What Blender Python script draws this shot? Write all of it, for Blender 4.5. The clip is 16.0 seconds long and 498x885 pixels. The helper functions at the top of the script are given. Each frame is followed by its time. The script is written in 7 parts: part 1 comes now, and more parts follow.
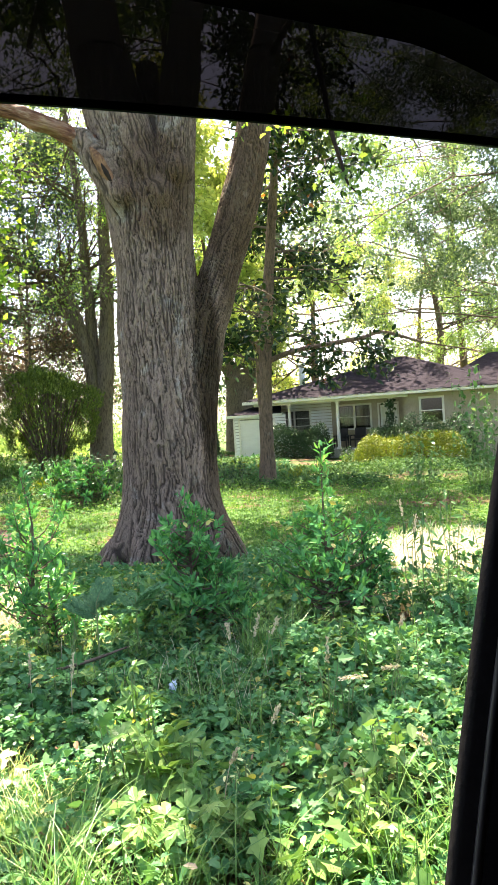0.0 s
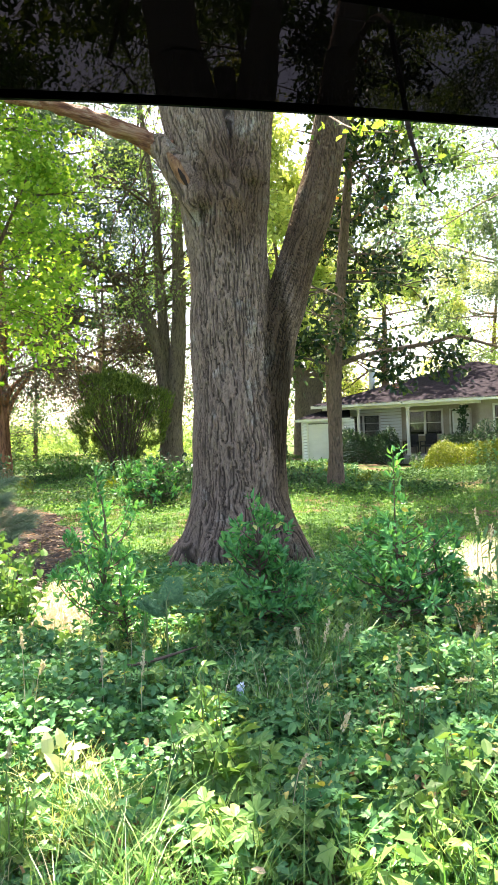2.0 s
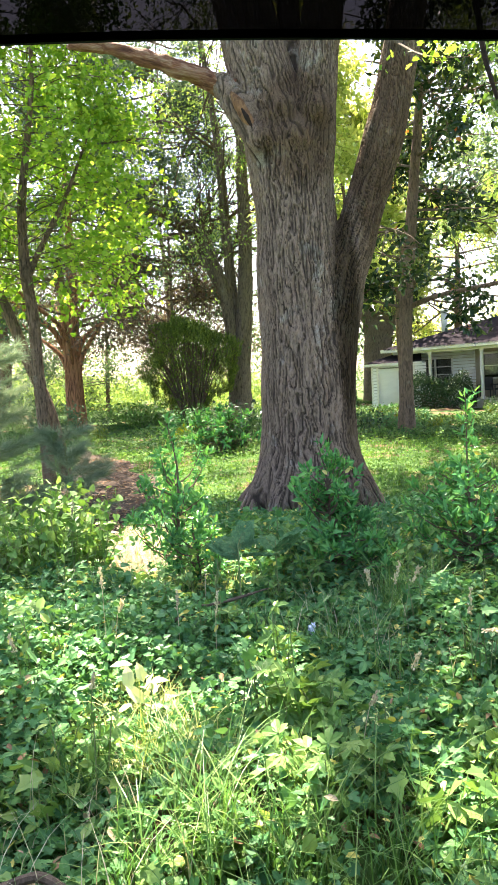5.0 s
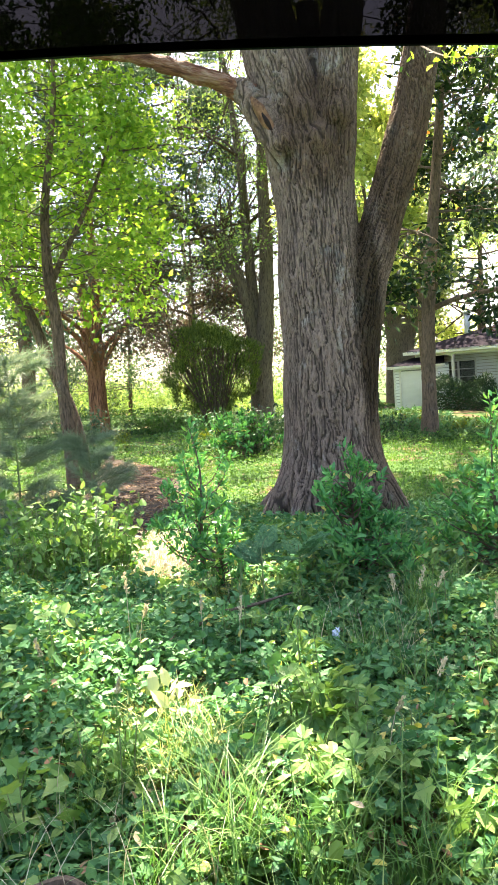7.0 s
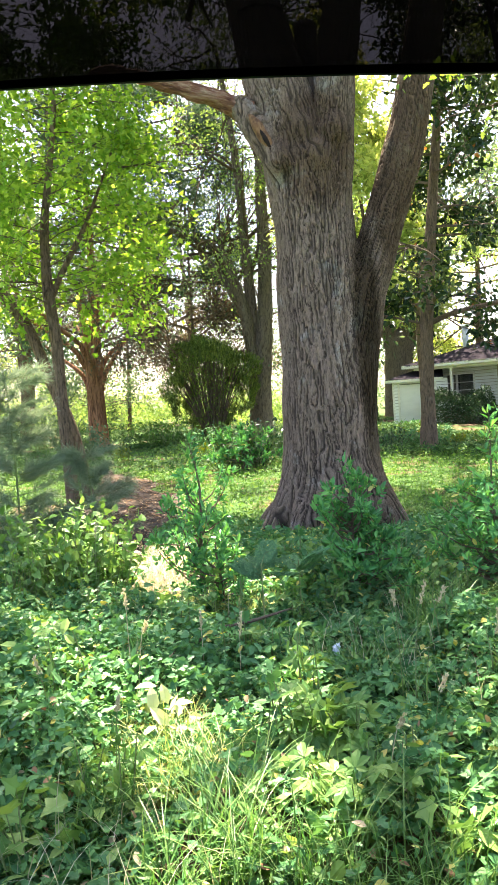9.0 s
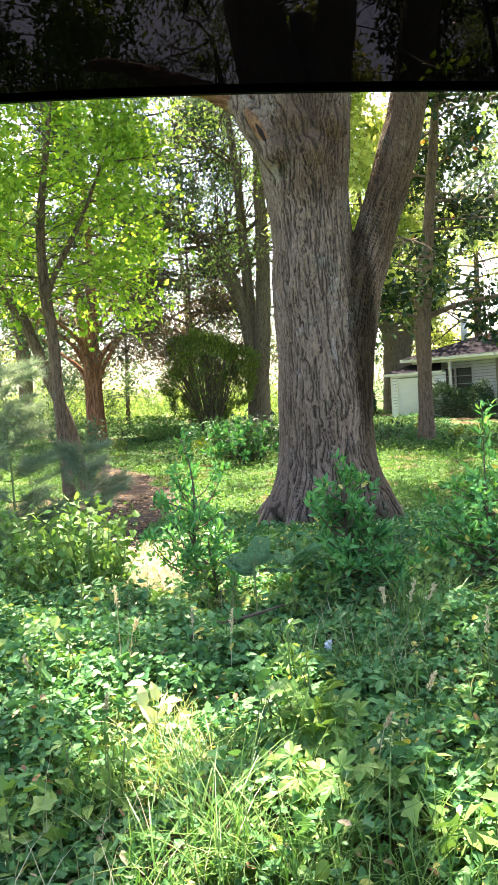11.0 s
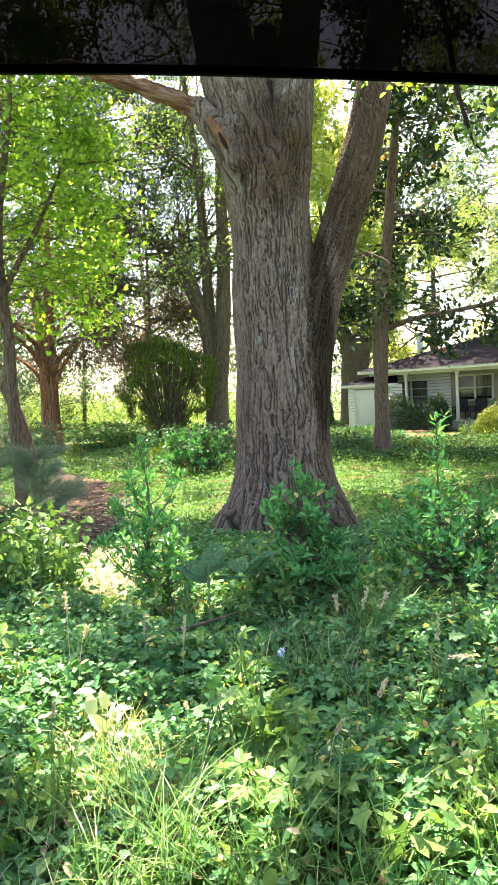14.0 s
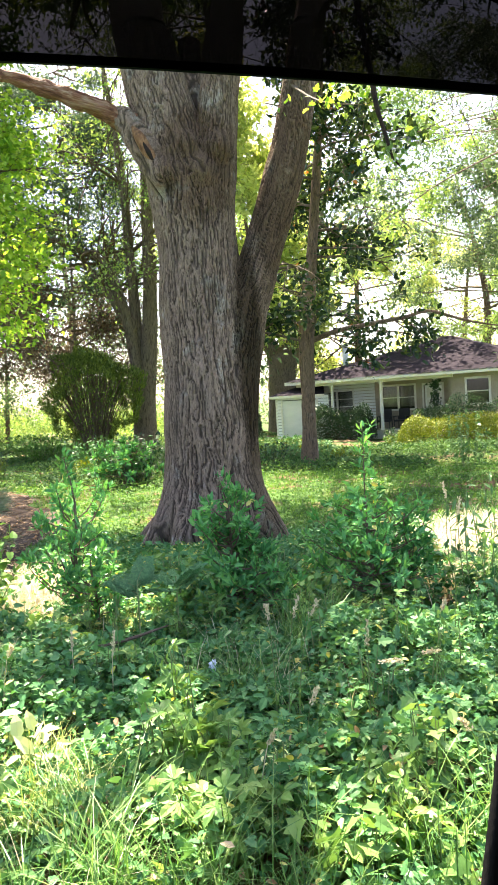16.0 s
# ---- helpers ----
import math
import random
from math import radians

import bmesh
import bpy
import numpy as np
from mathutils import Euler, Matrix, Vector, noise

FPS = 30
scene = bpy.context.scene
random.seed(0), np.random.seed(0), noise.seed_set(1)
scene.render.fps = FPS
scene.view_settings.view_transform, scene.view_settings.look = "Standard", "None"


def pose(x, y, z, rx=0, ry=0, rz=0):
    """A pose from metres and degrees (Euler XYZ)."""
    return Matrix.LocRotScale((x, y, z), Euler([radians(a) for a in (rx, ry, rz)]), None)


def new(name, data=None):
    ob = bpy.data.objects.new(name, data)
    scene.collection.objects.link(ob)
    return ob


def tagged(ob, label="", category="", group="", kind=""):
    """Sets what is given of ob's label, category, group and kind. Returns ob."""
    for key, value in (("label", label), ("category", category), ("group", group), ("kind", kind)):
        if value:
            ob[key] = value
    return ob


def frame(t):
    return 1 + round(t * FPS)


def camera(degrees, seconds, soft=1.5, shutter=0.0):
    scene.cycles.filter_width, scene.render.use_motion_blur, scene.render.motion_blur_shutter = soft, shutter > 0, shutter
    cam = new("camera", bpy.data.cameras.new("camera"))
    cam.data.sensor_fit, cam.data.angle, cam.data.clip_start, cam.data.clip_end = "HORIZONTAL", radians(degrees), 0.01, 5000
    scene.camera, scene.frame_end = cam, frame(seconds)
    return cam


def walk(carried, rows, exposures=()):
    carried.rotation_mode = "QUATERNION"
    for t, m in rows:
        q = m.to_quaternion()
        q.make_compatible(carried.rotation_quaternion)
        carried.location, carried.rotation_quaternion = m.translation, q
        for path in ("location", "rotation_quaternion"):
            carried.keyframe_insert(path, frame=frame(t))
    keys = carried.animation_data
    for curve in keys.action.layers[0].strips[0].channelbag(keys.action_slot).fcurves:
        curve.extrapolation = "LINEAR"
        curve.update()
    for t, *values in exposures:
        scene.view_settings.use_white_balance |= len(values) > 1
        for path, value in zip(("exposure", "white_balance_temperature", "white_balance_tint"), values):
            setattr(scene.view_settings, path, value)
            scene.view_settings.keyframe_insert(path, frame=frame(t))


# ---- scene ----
# Camera: held inside a parked car, turning slowly from one side to the other and back.
cam = camera(37.26, 16.0, soft=1.2)
PATH = [
    (0, 0.0119, -0.0016, 1.5501, -5.983, -1.683, -3.432),
    (0.5, 0.0204, 0.0147, 1.5530, -5.510, -1.620, -3.677),
    (1, -0.0073, -0.0044, 1.5446, -3.177, -1.066, -3.044),
    (1.5, -0.0216, -0.0056, 1.5363, -1.267, -1.298, -2.179),
    (2, -0.0167, 0.0097, 1.5501, -0.791, -1.161, -2.395),
    (2.5, -0.0194, -0.0058, 1.5423, -0.640, -1.326, -2.589),
    (3, -0.0184, -0.0066, 1.5380, 0.712, -2.781, -3.479),
    (3.5, -0.0215, -0.0058, 1.5365, 1.229, -2.807, -3.444),
    (4, -0.0475, -0.0086, 1.5337, 2.114, -4.016, -2.275),
    (4.5, -0.0307, -0.0080, 1.5396, 4.347, -6.723, -2.362),
    (5, -0.0150, -0.0065, 1.5410, 4.771, -4.992, -3.524),
    (5.2, -0.0212, -0.0084, 1.5414, 4.912, -4.755, -3.574),
    (7.3, -0.0165, -0.0050, 1.5463, 6.631, -4.537, -4.163),
    (7.5, -0.0141, -0.0042, 1.5494, 6.502, -4.119, -4.370),
    (8, -0.0138, -0.0042, 1.5508, 6.482, -3.680, -4.375),
    (8.5, -0.0158, -0.0040, 1.5527, 6.274, -3.492, -4.320),
    (9, -0.0193, -0.0074, 1.5522, 6.326, -3.531, -4.196),
    (9.5, -0.0171, -0.0047, 1.5513, 6.002, -3.363, -4.147),
    (9.7, -0.0161, -0.0076, 1.5545, 6.016, -3.240, -4.121),
    (11.8, 0.0379, 0.0070, 1.5733, 6.610, -4.445, -4.075),
    (12, 0.0374, 0.0061, 1.5742, 6.730, -4.072, -3.761),
    (12.5, 0.0369, 0.0064, 1.5731, 6.675, -4.359, -3.720),
    (13, 0.0344, 0.0097, 1.5670, 6.972, -4.599, -3.665),
    (13.5, 0.0291, 0.0259, 1.5645, 5.994, -4.334, -2.756),
    (14, 0.0284, 0.0149, 1.5545, 2.977, -3.568, -2.966),
    (14.5, 0.0281, 0.0216, 1.5486, -0.546, -4.284, -3.434),
    (15, 0.0260, 0.0208, 1.5479, -0.933, -3.666, -3.253),
    (15.5, 0.0245, 0.0247, 1.5464, -1.752, -3.301, -3.113),
    (16, 0.0268, 0.0268, 1.5470, -2.600, -2.985, -3.369),
]
EXPOSURE = 3.1
walk(cam, [(t, pose(x, y, z, 90 + pitch, 0, yaw) @ pose(0, 0, 0, 0, 0, roll)) for t, x, y, z, yaw, pitch, roll in PATH],
     exposures=[(0, EXPOSURE, 6950, 18), (16, EXPOSURE, 6950, 18)])

# ---------------------------------------------------------------- light
SUN = Vector((-0.13, 0.55, 1.0)).normalized()          # towards the sun: high, behind the trees
world = bpy.data.worlds.new("sky")
scene.world = world
world.use_nodes = True
wn = world.node_tree.nodes
sky = wn.new("ShaderNodeTexSky")
sky.sky_type, sky.sun_disc = "NISHITA", False
sky.sun_elevation = math.asin(SUN.z)
sky.sun_rotation = math.atan2(SUN.x, SUN.y)
sky.air_density, sky.dust_density = 1.0, 2.5
wn["Background"].inputs["Strength"].default_value = 0.088
world.node_tree.links.new(sky.outputs["Color"], wn["Background"].inputs["Color"])
sun_data = bpy.data.lights.new("sun", "SUN")
sun_data.energy, sun_data.angle, sun_data.color = 5.0, radians(0.5), (1.0, 0.92, 0.74)
sun = new("sun", sun_data)
sun.matrix_world = Matrix.Translation((-6, 30, 50)) @ SUN.to_track_quat("Z", "Y").to_matrix().to_4x4()

# ---------------------------------------------------------------- numpy helpers
rng = np.random.default_rng(7)


def vnoise(p, seed=0):
    """Smooth value noise in 0..1 at points (n, 3)."""
    p = np.asarray(p, np.float64)
    i = np.floor(p).astype(np.int64)
    f = p - i
    f = f * f * (3 - 2 * f)
    out = np.zeros(len(p))
    for dx in (0, 1):
        for dy in (0, 1):
            for dz in (0, 1):
                h = ((i[:, 0] + dx) * 374761393 + (i[:, 1] + dy) * 668265263 + (i[:, 2] + dz) * 2147483647 + seed * 974634531) & 0xFFFFFFFF
                h = ((h ^ (h >> 13)) * 1274126177) & 0xFFFFFFFF
                h = (h ^ (h >> 16)) / 4294967295.0
                w = (f[:, 0] if dx else 1 - f[:, 0]) * (f[:, 1] if dy else 1 - f[:, 1]) * (f[:, 2] if dz else 1 - f[:, 2])
                out += w * h
    return out


def ramp(v, a, b):
    q = np.clip((np.asarray(v, float) - a) / (b - a), 0, 1)
    return q * q * (3 - 2 * q)


def ground_z(x, y):
    """The lie of the land: nearly flat by the road, falling gently towards the house, rising towards the cedars."""
    x, y = np.asarray(x, float), np.asarray(y, float)
    far = ramp(y, 10, 30)
    z = far * (-0.042 * np.clip(x, -16, 14) - 0.22) - 0.16 * ramp(y, 5.0, 8.0) * (1 - ramp(y, 10.0, 14.0))
    p = np.stack([x.ravel() * 0.5, y.ravel() * 0.5, 0 * x.ravel()], 1)
    q = np.stack([x.ravel() * 2.1, y.ravel() * 2.1, 0 * x.ravel() + 9], 1)
    bump = (vnoise(p, 3) - 0.5) * 0.14 + (vnoise(q, 4) - 0.5) * 0.05
    return z + bump.reshape(x.shape) * ramp(y, 0.5, 3)


def raw_mesh(name, verts, faces_k, mat, smooth=False):
    """A mesh from vertices (n, 3) and a list of face index arrays (m, k), k being 3 or 4."""
    me = bpy.data.meshes.new(name)
    verts = np.ascontiguousarray(verts, np.float32)
    me.vertices.add(len(verts))
    me.vertices.foreach_set("co", verts.ravel())
    faces_k = [np.asarray(f, np.int32) for f in faces_k if len(f)]
    loops = np.concatenate([f.ravel() for f in faces_k])
    totals = np.concatenate([np.full(len(f), f.shape[1], np.int32) for f in faces_k])
    starts = np.concatenate([[0], np.cumsum(totals)[:-1]]).astype(np.int32)
    me.loops.add(len(loops))
    me.loops.foreach_set("vertex_index", loops)
    me.polygons.add(len(totals))
    me.polygons.foreach_set("loop_start", starts)
    me.polygons.foreach_set("use_smooth", np.full(len(totals), smooth))
    me.update(calc_edges=True)
    me.materials.append(mat)
    return me


def join(chunks):
    """Joins (verts, tris, quads) chunks."""
    vs, ts, qs, n = [], [], [], 0
    for v, t, q in chunks:
        vs.append(v)
        if len(t):
            ts.append(np.asarray(t) + n)
        if len(q):
            qs.append(np.asarray(q) + n)
        n += len(v)
    return (np.concatenate(vs), np.concatenate(ts) if ts else np.zeros((0, 3), int), np.concatenate(qs) if qs else np.zeros((0, 4), int))


def under(ob, parent):
    if parent is not None:
        ob.parent = parent
        ob.matrix_parent_inverse = parent.matrix_world.inverted()
    return ob


def put(name, chunk, mat, parent=None, label="", smooth=False):
    """Links a (verts, tris, quads) chunk as one mesh object, under parent if there is one."""
    v, t, q = chunk
    ob = new(name, raw_mesh(name, v, [t, q], mat, smooth))
    under(ob, parent)
    return tagged(ob, label)


def part(name, bm, mat, parent=None, label="", smooth=False):
    """Links a bmesh as one mesh object under a thing or under a part."""
    me = bpy.data.meshes.new(name)
    bm.normal_update()
    bm.to_mesh(me)
    bm.free()
    me.materials.append(mat)
    if smooth:
        me.polygons.foreach_set("use_smooth", np.full(len(me.polygons), True))
    ob = new(name, me)
    under(ob, parent)
    return tagged(ob, label)


def thing(name, place, label, category, group="", kind=""):
    ob = new(name)
    ob.empty_display_size = 0.2
    ob.matrix_world = Matrix.Translation(place)
    ob.location = place
    return tagged(ob, label, category, group, kind)


def box(x0, y0, z0, x1, y1, z1, bevel=0.0, m=None):
    bm = bmesh.new()
    bmesh.ops.create_cube(bm, size=1, matrix=Matrix.Translation(((x0 + x1) / 2, (y0 + y1) / 2, (z0 + z1) / 2)) @ Matrix.Diagonal((x1 - x0, y1 - y0, z1 - z0, 1)))
    if bevel:
        bmesh.ops.bevel(bm, geom=bm.edges[:], offset=bevel, segments=2, affect="EDGES", profile=0.6)
    if m is not None:
        bm.transform(m)
    return bm


# ---------------------------------------------------------------- leaves, blades, tubes
def template(kind):
    if kind == "oval":          # eight triangles, folded along the rib
        v = [(0, 0, 0), (0.3, 0.24, 0.07), (0.68, 0.2, 0.05), (1, 0, -0.08), (0.68, -0.2, 0.05), (0.3, -0.24, 0.07), (0.3, 0, 0), (0.68, 0, -0.01)]
        t = [(0, 6, 1), (0, 5, 6), (7, 3, 2), (7, 4, 3)]
        q = [(6, 7, 2, 1), (6, 5, 4, 7)]
    elif kind == "lance":
        v = [(0, 0, 0), (0.35, 0.13, 0.04), (0.35, -0.13, 0.04), (0.7, 0.1, 0.0), (0.7, -0.1, 0.0), (1, 0, -0.12), (0.35, 0, 0), (0.7, 0, -0.04)]
        t = [(0, 6, 1), (0, 2, 6), (7, 5, 3), (7, 4, 5)]
        q = [(6, 7, 3, 1), (6, 2, 4, 7)]
    elif kind == "lobed":       # five points, as ivy and maple have
        out = [(0.0, 0.0), (-0.04, 0.26), (0.14, 0.2), (0.34, 0.48), (0.42, 0.2), (0.62, 0.27), (1.0, 0.0)]
        ring = out + [(x, -y) for x, y in out[-2:0:-1]]
        v = [(0.3, 0, 0)] + [(x, y, 0.10 * abs(y) - 0.1 * max(0, x - 0.6)) for x, y in ring]
        n = len(ring)
        t = [(0, 1 + i, 1 + (i + 1) % n) for i in range(n)]
        q = []
    elif kind == "ivy":         # a small heart-shaped leaf
        v = [(0.4, 0, -0.02), (0.08, 0, 0.0), (-0.04, 0.24, 0.05), (0.25, 0.38, 0.07), (0.62, 0.26, 0.02), (1, 0, -0.1), (0.62, -0.26, 0.02), (0.25, -0.38, 0.07), (-0.04, -0.24, 0.05)]
        t = [(0, 1 + i, 1 + (i + 1) % 8) for i in range(8)]
        q = []
    elif kind == "maple":       # long pointed lobes with deep notches
        tips = [(-0.12, 0.32), (0.36, 0.52), (0.92, 0.0), (0.36, -0.52), (-0.12, -0.32)]
        dips = [(0.12, 0.27), (0.5, 0.25), (0.5, -0.25), (0.12, -0.27)]
        ring = [(0.0, 0.0)] + [c for pair in zip(tips, dips + [(0.0, -0.02)]) for c in pair]
        v = [(0.22, 0, 0)] + [(x, y, 0.12 * abs(y) - 0.12 * max(0, x - 0.5)) for x, y in ring]
        n = len(ring)
        t = [(0, 1 + i, 1 + (i + 1) % n) for i in range(n)]
        q = []
    elif kind in ("trefoil", "palm"):     # three or five leaflets on one stalk
        v, t, q = [], [], []
        for a, ln in ((-1.25, 0.62), (0.0, 0.8), (1.25, 0.62)) if kind == "trefoil" else ((-1.75, 0.5), (-0.85, 0.72), (0.0, 0.8), (0.85, 0.72), (1.75, 0.5)):
            c, sn, o = math.cos(a), math.sin(a), len(v)
            for x, y, z in ((0.05, 0, 0), (0.3, 0.2, 0.04), (0.68, 0.22, 0.0), (1, 0, -0.22), (0.68, -0.22, 0.0), (0.3, -0.2, 0.04), (0.5, 0, -0.03)):
                v.append((0.2 + ln * (x * c - y * sn), ln * (x * sn + y * c), z * ln))
            t += [(o + 6, o + (k + 1) % 6, o + k) for k in range(6)]
    elif kind == "simple":
        v = [(0, 0, 0), (0.5, 0.24, 0.06), (1, 0, -0.05), (0.5, -0.24, 0.06)]
        t = [(0, 2, 1), (0, 3, 2)]
        q = []
    elif kind == "needle":
        v = [(0, 0.012, 0), (0, -0.012, 0), (1, 0, 0)]
        t = [(0, 1, 2)]
        q = []
    elif kind == "spray":       # a ragged flat tuft of scale foliage
        v = [(0, 0, 0), (0.5, 0.3, 0.03), (0.36, 0.08, 0), (0.95, 0.16, 0), (0.6, 0.0, 0.02), (1.0, -0.1, -0.05), (0.4, -0.06, 0), (0.55, -0.34, 0.02)]
        t = [(0, 2, 1), (0, 4, 2), (2, 4, 3), (0, 6, 4), (4, 6, 5), (0, 7, 6)]
        q = []
    return np.array(v, float), np.array(t).reshape(-1, 3), np.array(q).reshape(-1, 4)


def leaves(kind, place, axis, normal, size, width=1.0):
    """Leaves at places, pointing along axis, facing normal."""
    tv, tt, tq = template(kind)
    place, axis, normal = (np.asarray(a, float) for a in (place, axis, normal))
    size = np.broadcast_to(np.asarray(size, float), (len(place),))
    a = axis / (np.linalg.norm(axis, axis=1, keepdims=True) + 1e-9)
    side = np.cross(normal, a)
    side /= np.linalg.norm(side, axis=1, keepdims=True) + 1e-9
    up = np.cross(a, side)
    v = place[:, None] + size[:, None, None] * (tv[None, :, :1] * a[:, None] + width * tv[None, :, 1:2] * side[:, None] + tv[None, :, 2:] * up[:, None])
    off = (np.arange(len(place)) * len(tv))[:, None, None]
    return v.reshape(-1, 3), (tt[None] + off).reshape(-1, 3), (tq[None] + off).reshape(-1, 4)


def rand_dirs(n, up=0.0, r=None):
    d = (r or rng).normal(size=(n, 3))
    d[:, 2] += up
    return d / np.linalg.norm(d, axis=1, keepdims=True)


def blades(base, height, lean, width, segs=4, r=None):
    """Grass blades: narrow strips that rise and bend over."""
    r = r or rng
    n = len(base)
    ang = r.uniform(0, 2 * np.pi, n)
    out = np.stack([np.cos(ang), np.sin(ang), 0 * ang], 1)
    side = np.stack([-np.sin(ang), np.cos(ang), 0 * ang], 1)
    k = np.linspace(0, 1, segs + 1)
    h, l, w = (np.broadcast_to(np.asarray(q, float), (n,)) for q in (height, lean, width))
    rise = k - 0.35 * (l / (h + 1e-6)).clip(0, 1.2)[:, None] * k[None] ** 3
    centre = base[:, None] + out[:, None] * (l[:, None] * k[None] ** 2)[..., None]
    centre[..., 2] += h[:, None] * rise
    half = 0.5 * w[:, None] * (1 - k[None] ** 2 * 0.95)
    v = np.stack([centre + side[:, None] * half[..., None], centre - side[:, None] * half[..., None]], 2)
    v = v.reshape(n, -1, 3)
    quad = np.array([(2 * i, 2 * i + 1, 2 * i + 3, 2 * i + 2) for i in range(segs)])
    off = (np.arange(n) * v.shape[1])[:, None, None]
    return v.reshape(-1, 3), np.zeros((0, 3), int), (quad[None] + off).reshape(-1, 4)


def tube(points, radii, segs=8, rough=0.0, seed=0, per=4):
    """A tapered limb along a smooth line, closed at its tip."""
    p, r = np.asarray(points, float), np.asarray(radii, float)
    n = len(p)
    if n > 2 and per > 1:
        s = np.linspace(0, n - 1, (n - 1) * per + 1)
        i = np.clip(s.astype(int), 0, n - 2)
        f = (s - i)[:, None]
        g = lambda k: p[np.clip(i + k, 0, n - 1)]
        q = 0.5 * (2 * g(0) + (g(1) - g(-1)) * f + (2 * g(-1) - 5 * g(0) + 4 * g(1) - g(2)) * f**2 + (3 * g(0) - g(-1) - 3 * g(1) + g(2)) * f**3)
        r = np.interp(s, np.arange(n), r)
        p = q
    d = np.gradient(p, axis=0)
    d /= np.linalg.norm(d, axis=1, keepdims=True) + 1e-9
    ref = np.tile([0.9, 0.1, 0.3], (len(p), 1)) if abs(d[:, 2]).mean() > 0.6 else np.tile([0.05, 0.1, 1.0], (len(p), 1))
    a = np.cross(d, ref)
    a /= np.linalg.norm(a, axis=1, keepdims=True) + 1e-9
    b = np.cross(d, a)
    th = np.linspace(0, 2 * np.pi, segs, endpoint=False)
    ring = np.cos(th)[None, :, None] * a[:, None] + np.sin(th)[None, :, None] * b[:, None]
    rad = np.broadcast_to(r[:, None], (len(p), segs)).copy()
    v = p[:, None] + ring * rad[..., None]
    if rough:
        k = vnoise(v.reshape(-1, 3) * np.array([9, 9, 3.0]) + seed * 7.3, seed).reshape(rad.shape)
        v = p[:, None] + ring * (rad * (1 + rough * (k - 0.5) * 2))[..., None]
    v = np.concatenate([v.reshape(-1, 3), p[-1:] + d[-1:] * r[-1]])
    m = len(p)
    i, j = np.meshgrid(np.arange(m - 1), np.arange(segs), indexing="ij")
    i, j = i.ravel(), j.ravel()
    k = (j + 1) % segs
    quads = np.stack([i * segs + j, i * segs + k, (i + 1) * segs + k, (i + 1) * segs + j], 1)
    j = np.arange(segs)
    tris = np.stack([(m - 1) * segs + j, (m - 1) * segs + (j + 1) % segs, np.full(segs, m * segs)], 1)
    return v, tris, quads


def grow(start, way, length, radius, depth, r, spread=0.7, kids=4, droop=0.0, shrink=0.62, first=0.35, segs=6):
    """A limb and its twigs: lists of tubes, and of the points and directions of the last twigs."""
    n = 5
    pts, d = [np.array(start, float)], np.array(way, float) / np.linalg.norm(way)
    for _ in range(n - 1):
        d = d + r.normal(0, 0.16, 3) + np.array([0, 0, -droop * 0.12])
        d /= np.linalg.norm(d)
        pts.append(pts[-1] + d * length / (n - 1))
    pts = np.array(pts)
    rad = np.linspace(radius, radius * 0.35, n)
    tubes, tips = [tube(pts, rad, segs if depth else 4, per=2)], []
    if depth == 0:
        for k in (0.45, 0.75, 1.0):
            i = k * (n - 1)
            a = int(min(i, n - 2))
            tips.append((pts[a] + (pts[a + 1] - pts[a]) * (i - a), d))
        return tubes, tips
    for c in range(kids):
        k = first + (1 - first) * (c + r.uniform(0.2, 0.9)) / kids
        i = k * (n - 1)
        a = int(min(i, n - 2))
        p = pts[a] + (pts[a + 1] - pts[a]) * (i - a)
        w = d + r.normal(0, spread, 3)
        t2, e2 = grow(p, w, length * shrink * r.uniform(0.75, 1.2), radius * 0.45, depth - 1, r, spread, kids, droop, shrink, 0.25, segs)
        tubes += t2
        tips += e2
    return tubes, tips


def crown(tips, kind, per, size, reach, r, up=0.6, width=1.0, along=0.5, gaps=None):
    """Leaves round the ends of twigs."""
    p = np.repeat(np.array([a for a, _ in tips]), per, 0)
    d = np.repeat(np.array([b for _, b in tips]), per, 0)
    p = p + r.normal(0, reach, p.shape)
    lit = ~shades_lit(p)
    if gaps:        # clumps with sky between them
        lit &= 0.65 * vnoise(p * gaps[0], 61) + 0.35 * vnoise(p * gaps[0] * 2.7, 62) > gaps[1]
    p, d = p[lit], d[lit]
    axis = along * d + r.normal(0, 0.7, p.shape)
    normal = r.normal(0, 0.55, p.shape) + np.array([0, 0, up])
    return leaves(kind, p, axis, normal, size * r.uniform(0.65, 1.25, len(p)), width)


def ellipsoid_points(n, c, rad, r, shell=0.0):
    d = rand_dirs(n, 0, r)
    k = (shell + (1 - shell) * r.uniform(0, 1, n)) ** (1 / 3)
    return np.array(c) + d * k[:, None] * np.array(rad), d


# ---------------------------------------------------------------- materials
def nodes_of(name):
    m = bpy.data.materials.new(name)
    m.use_nodes = True
    nt = m.node_tree
    for n in list(nt.nodes):
        nt.nodes.remove(n)
    return m, nt, nt.nodes, nt.links


def ramp_node(nodes, stops):
    c = nodes.new("ShaderNodeValToRGB")
    el = c.color_ramp.elements
    while len(el) < len(stops):
        el.new(0.5)
    for e, (p, col) in zip(el, stops):
        e.position, e.color = p, (*col, 1)
    return c


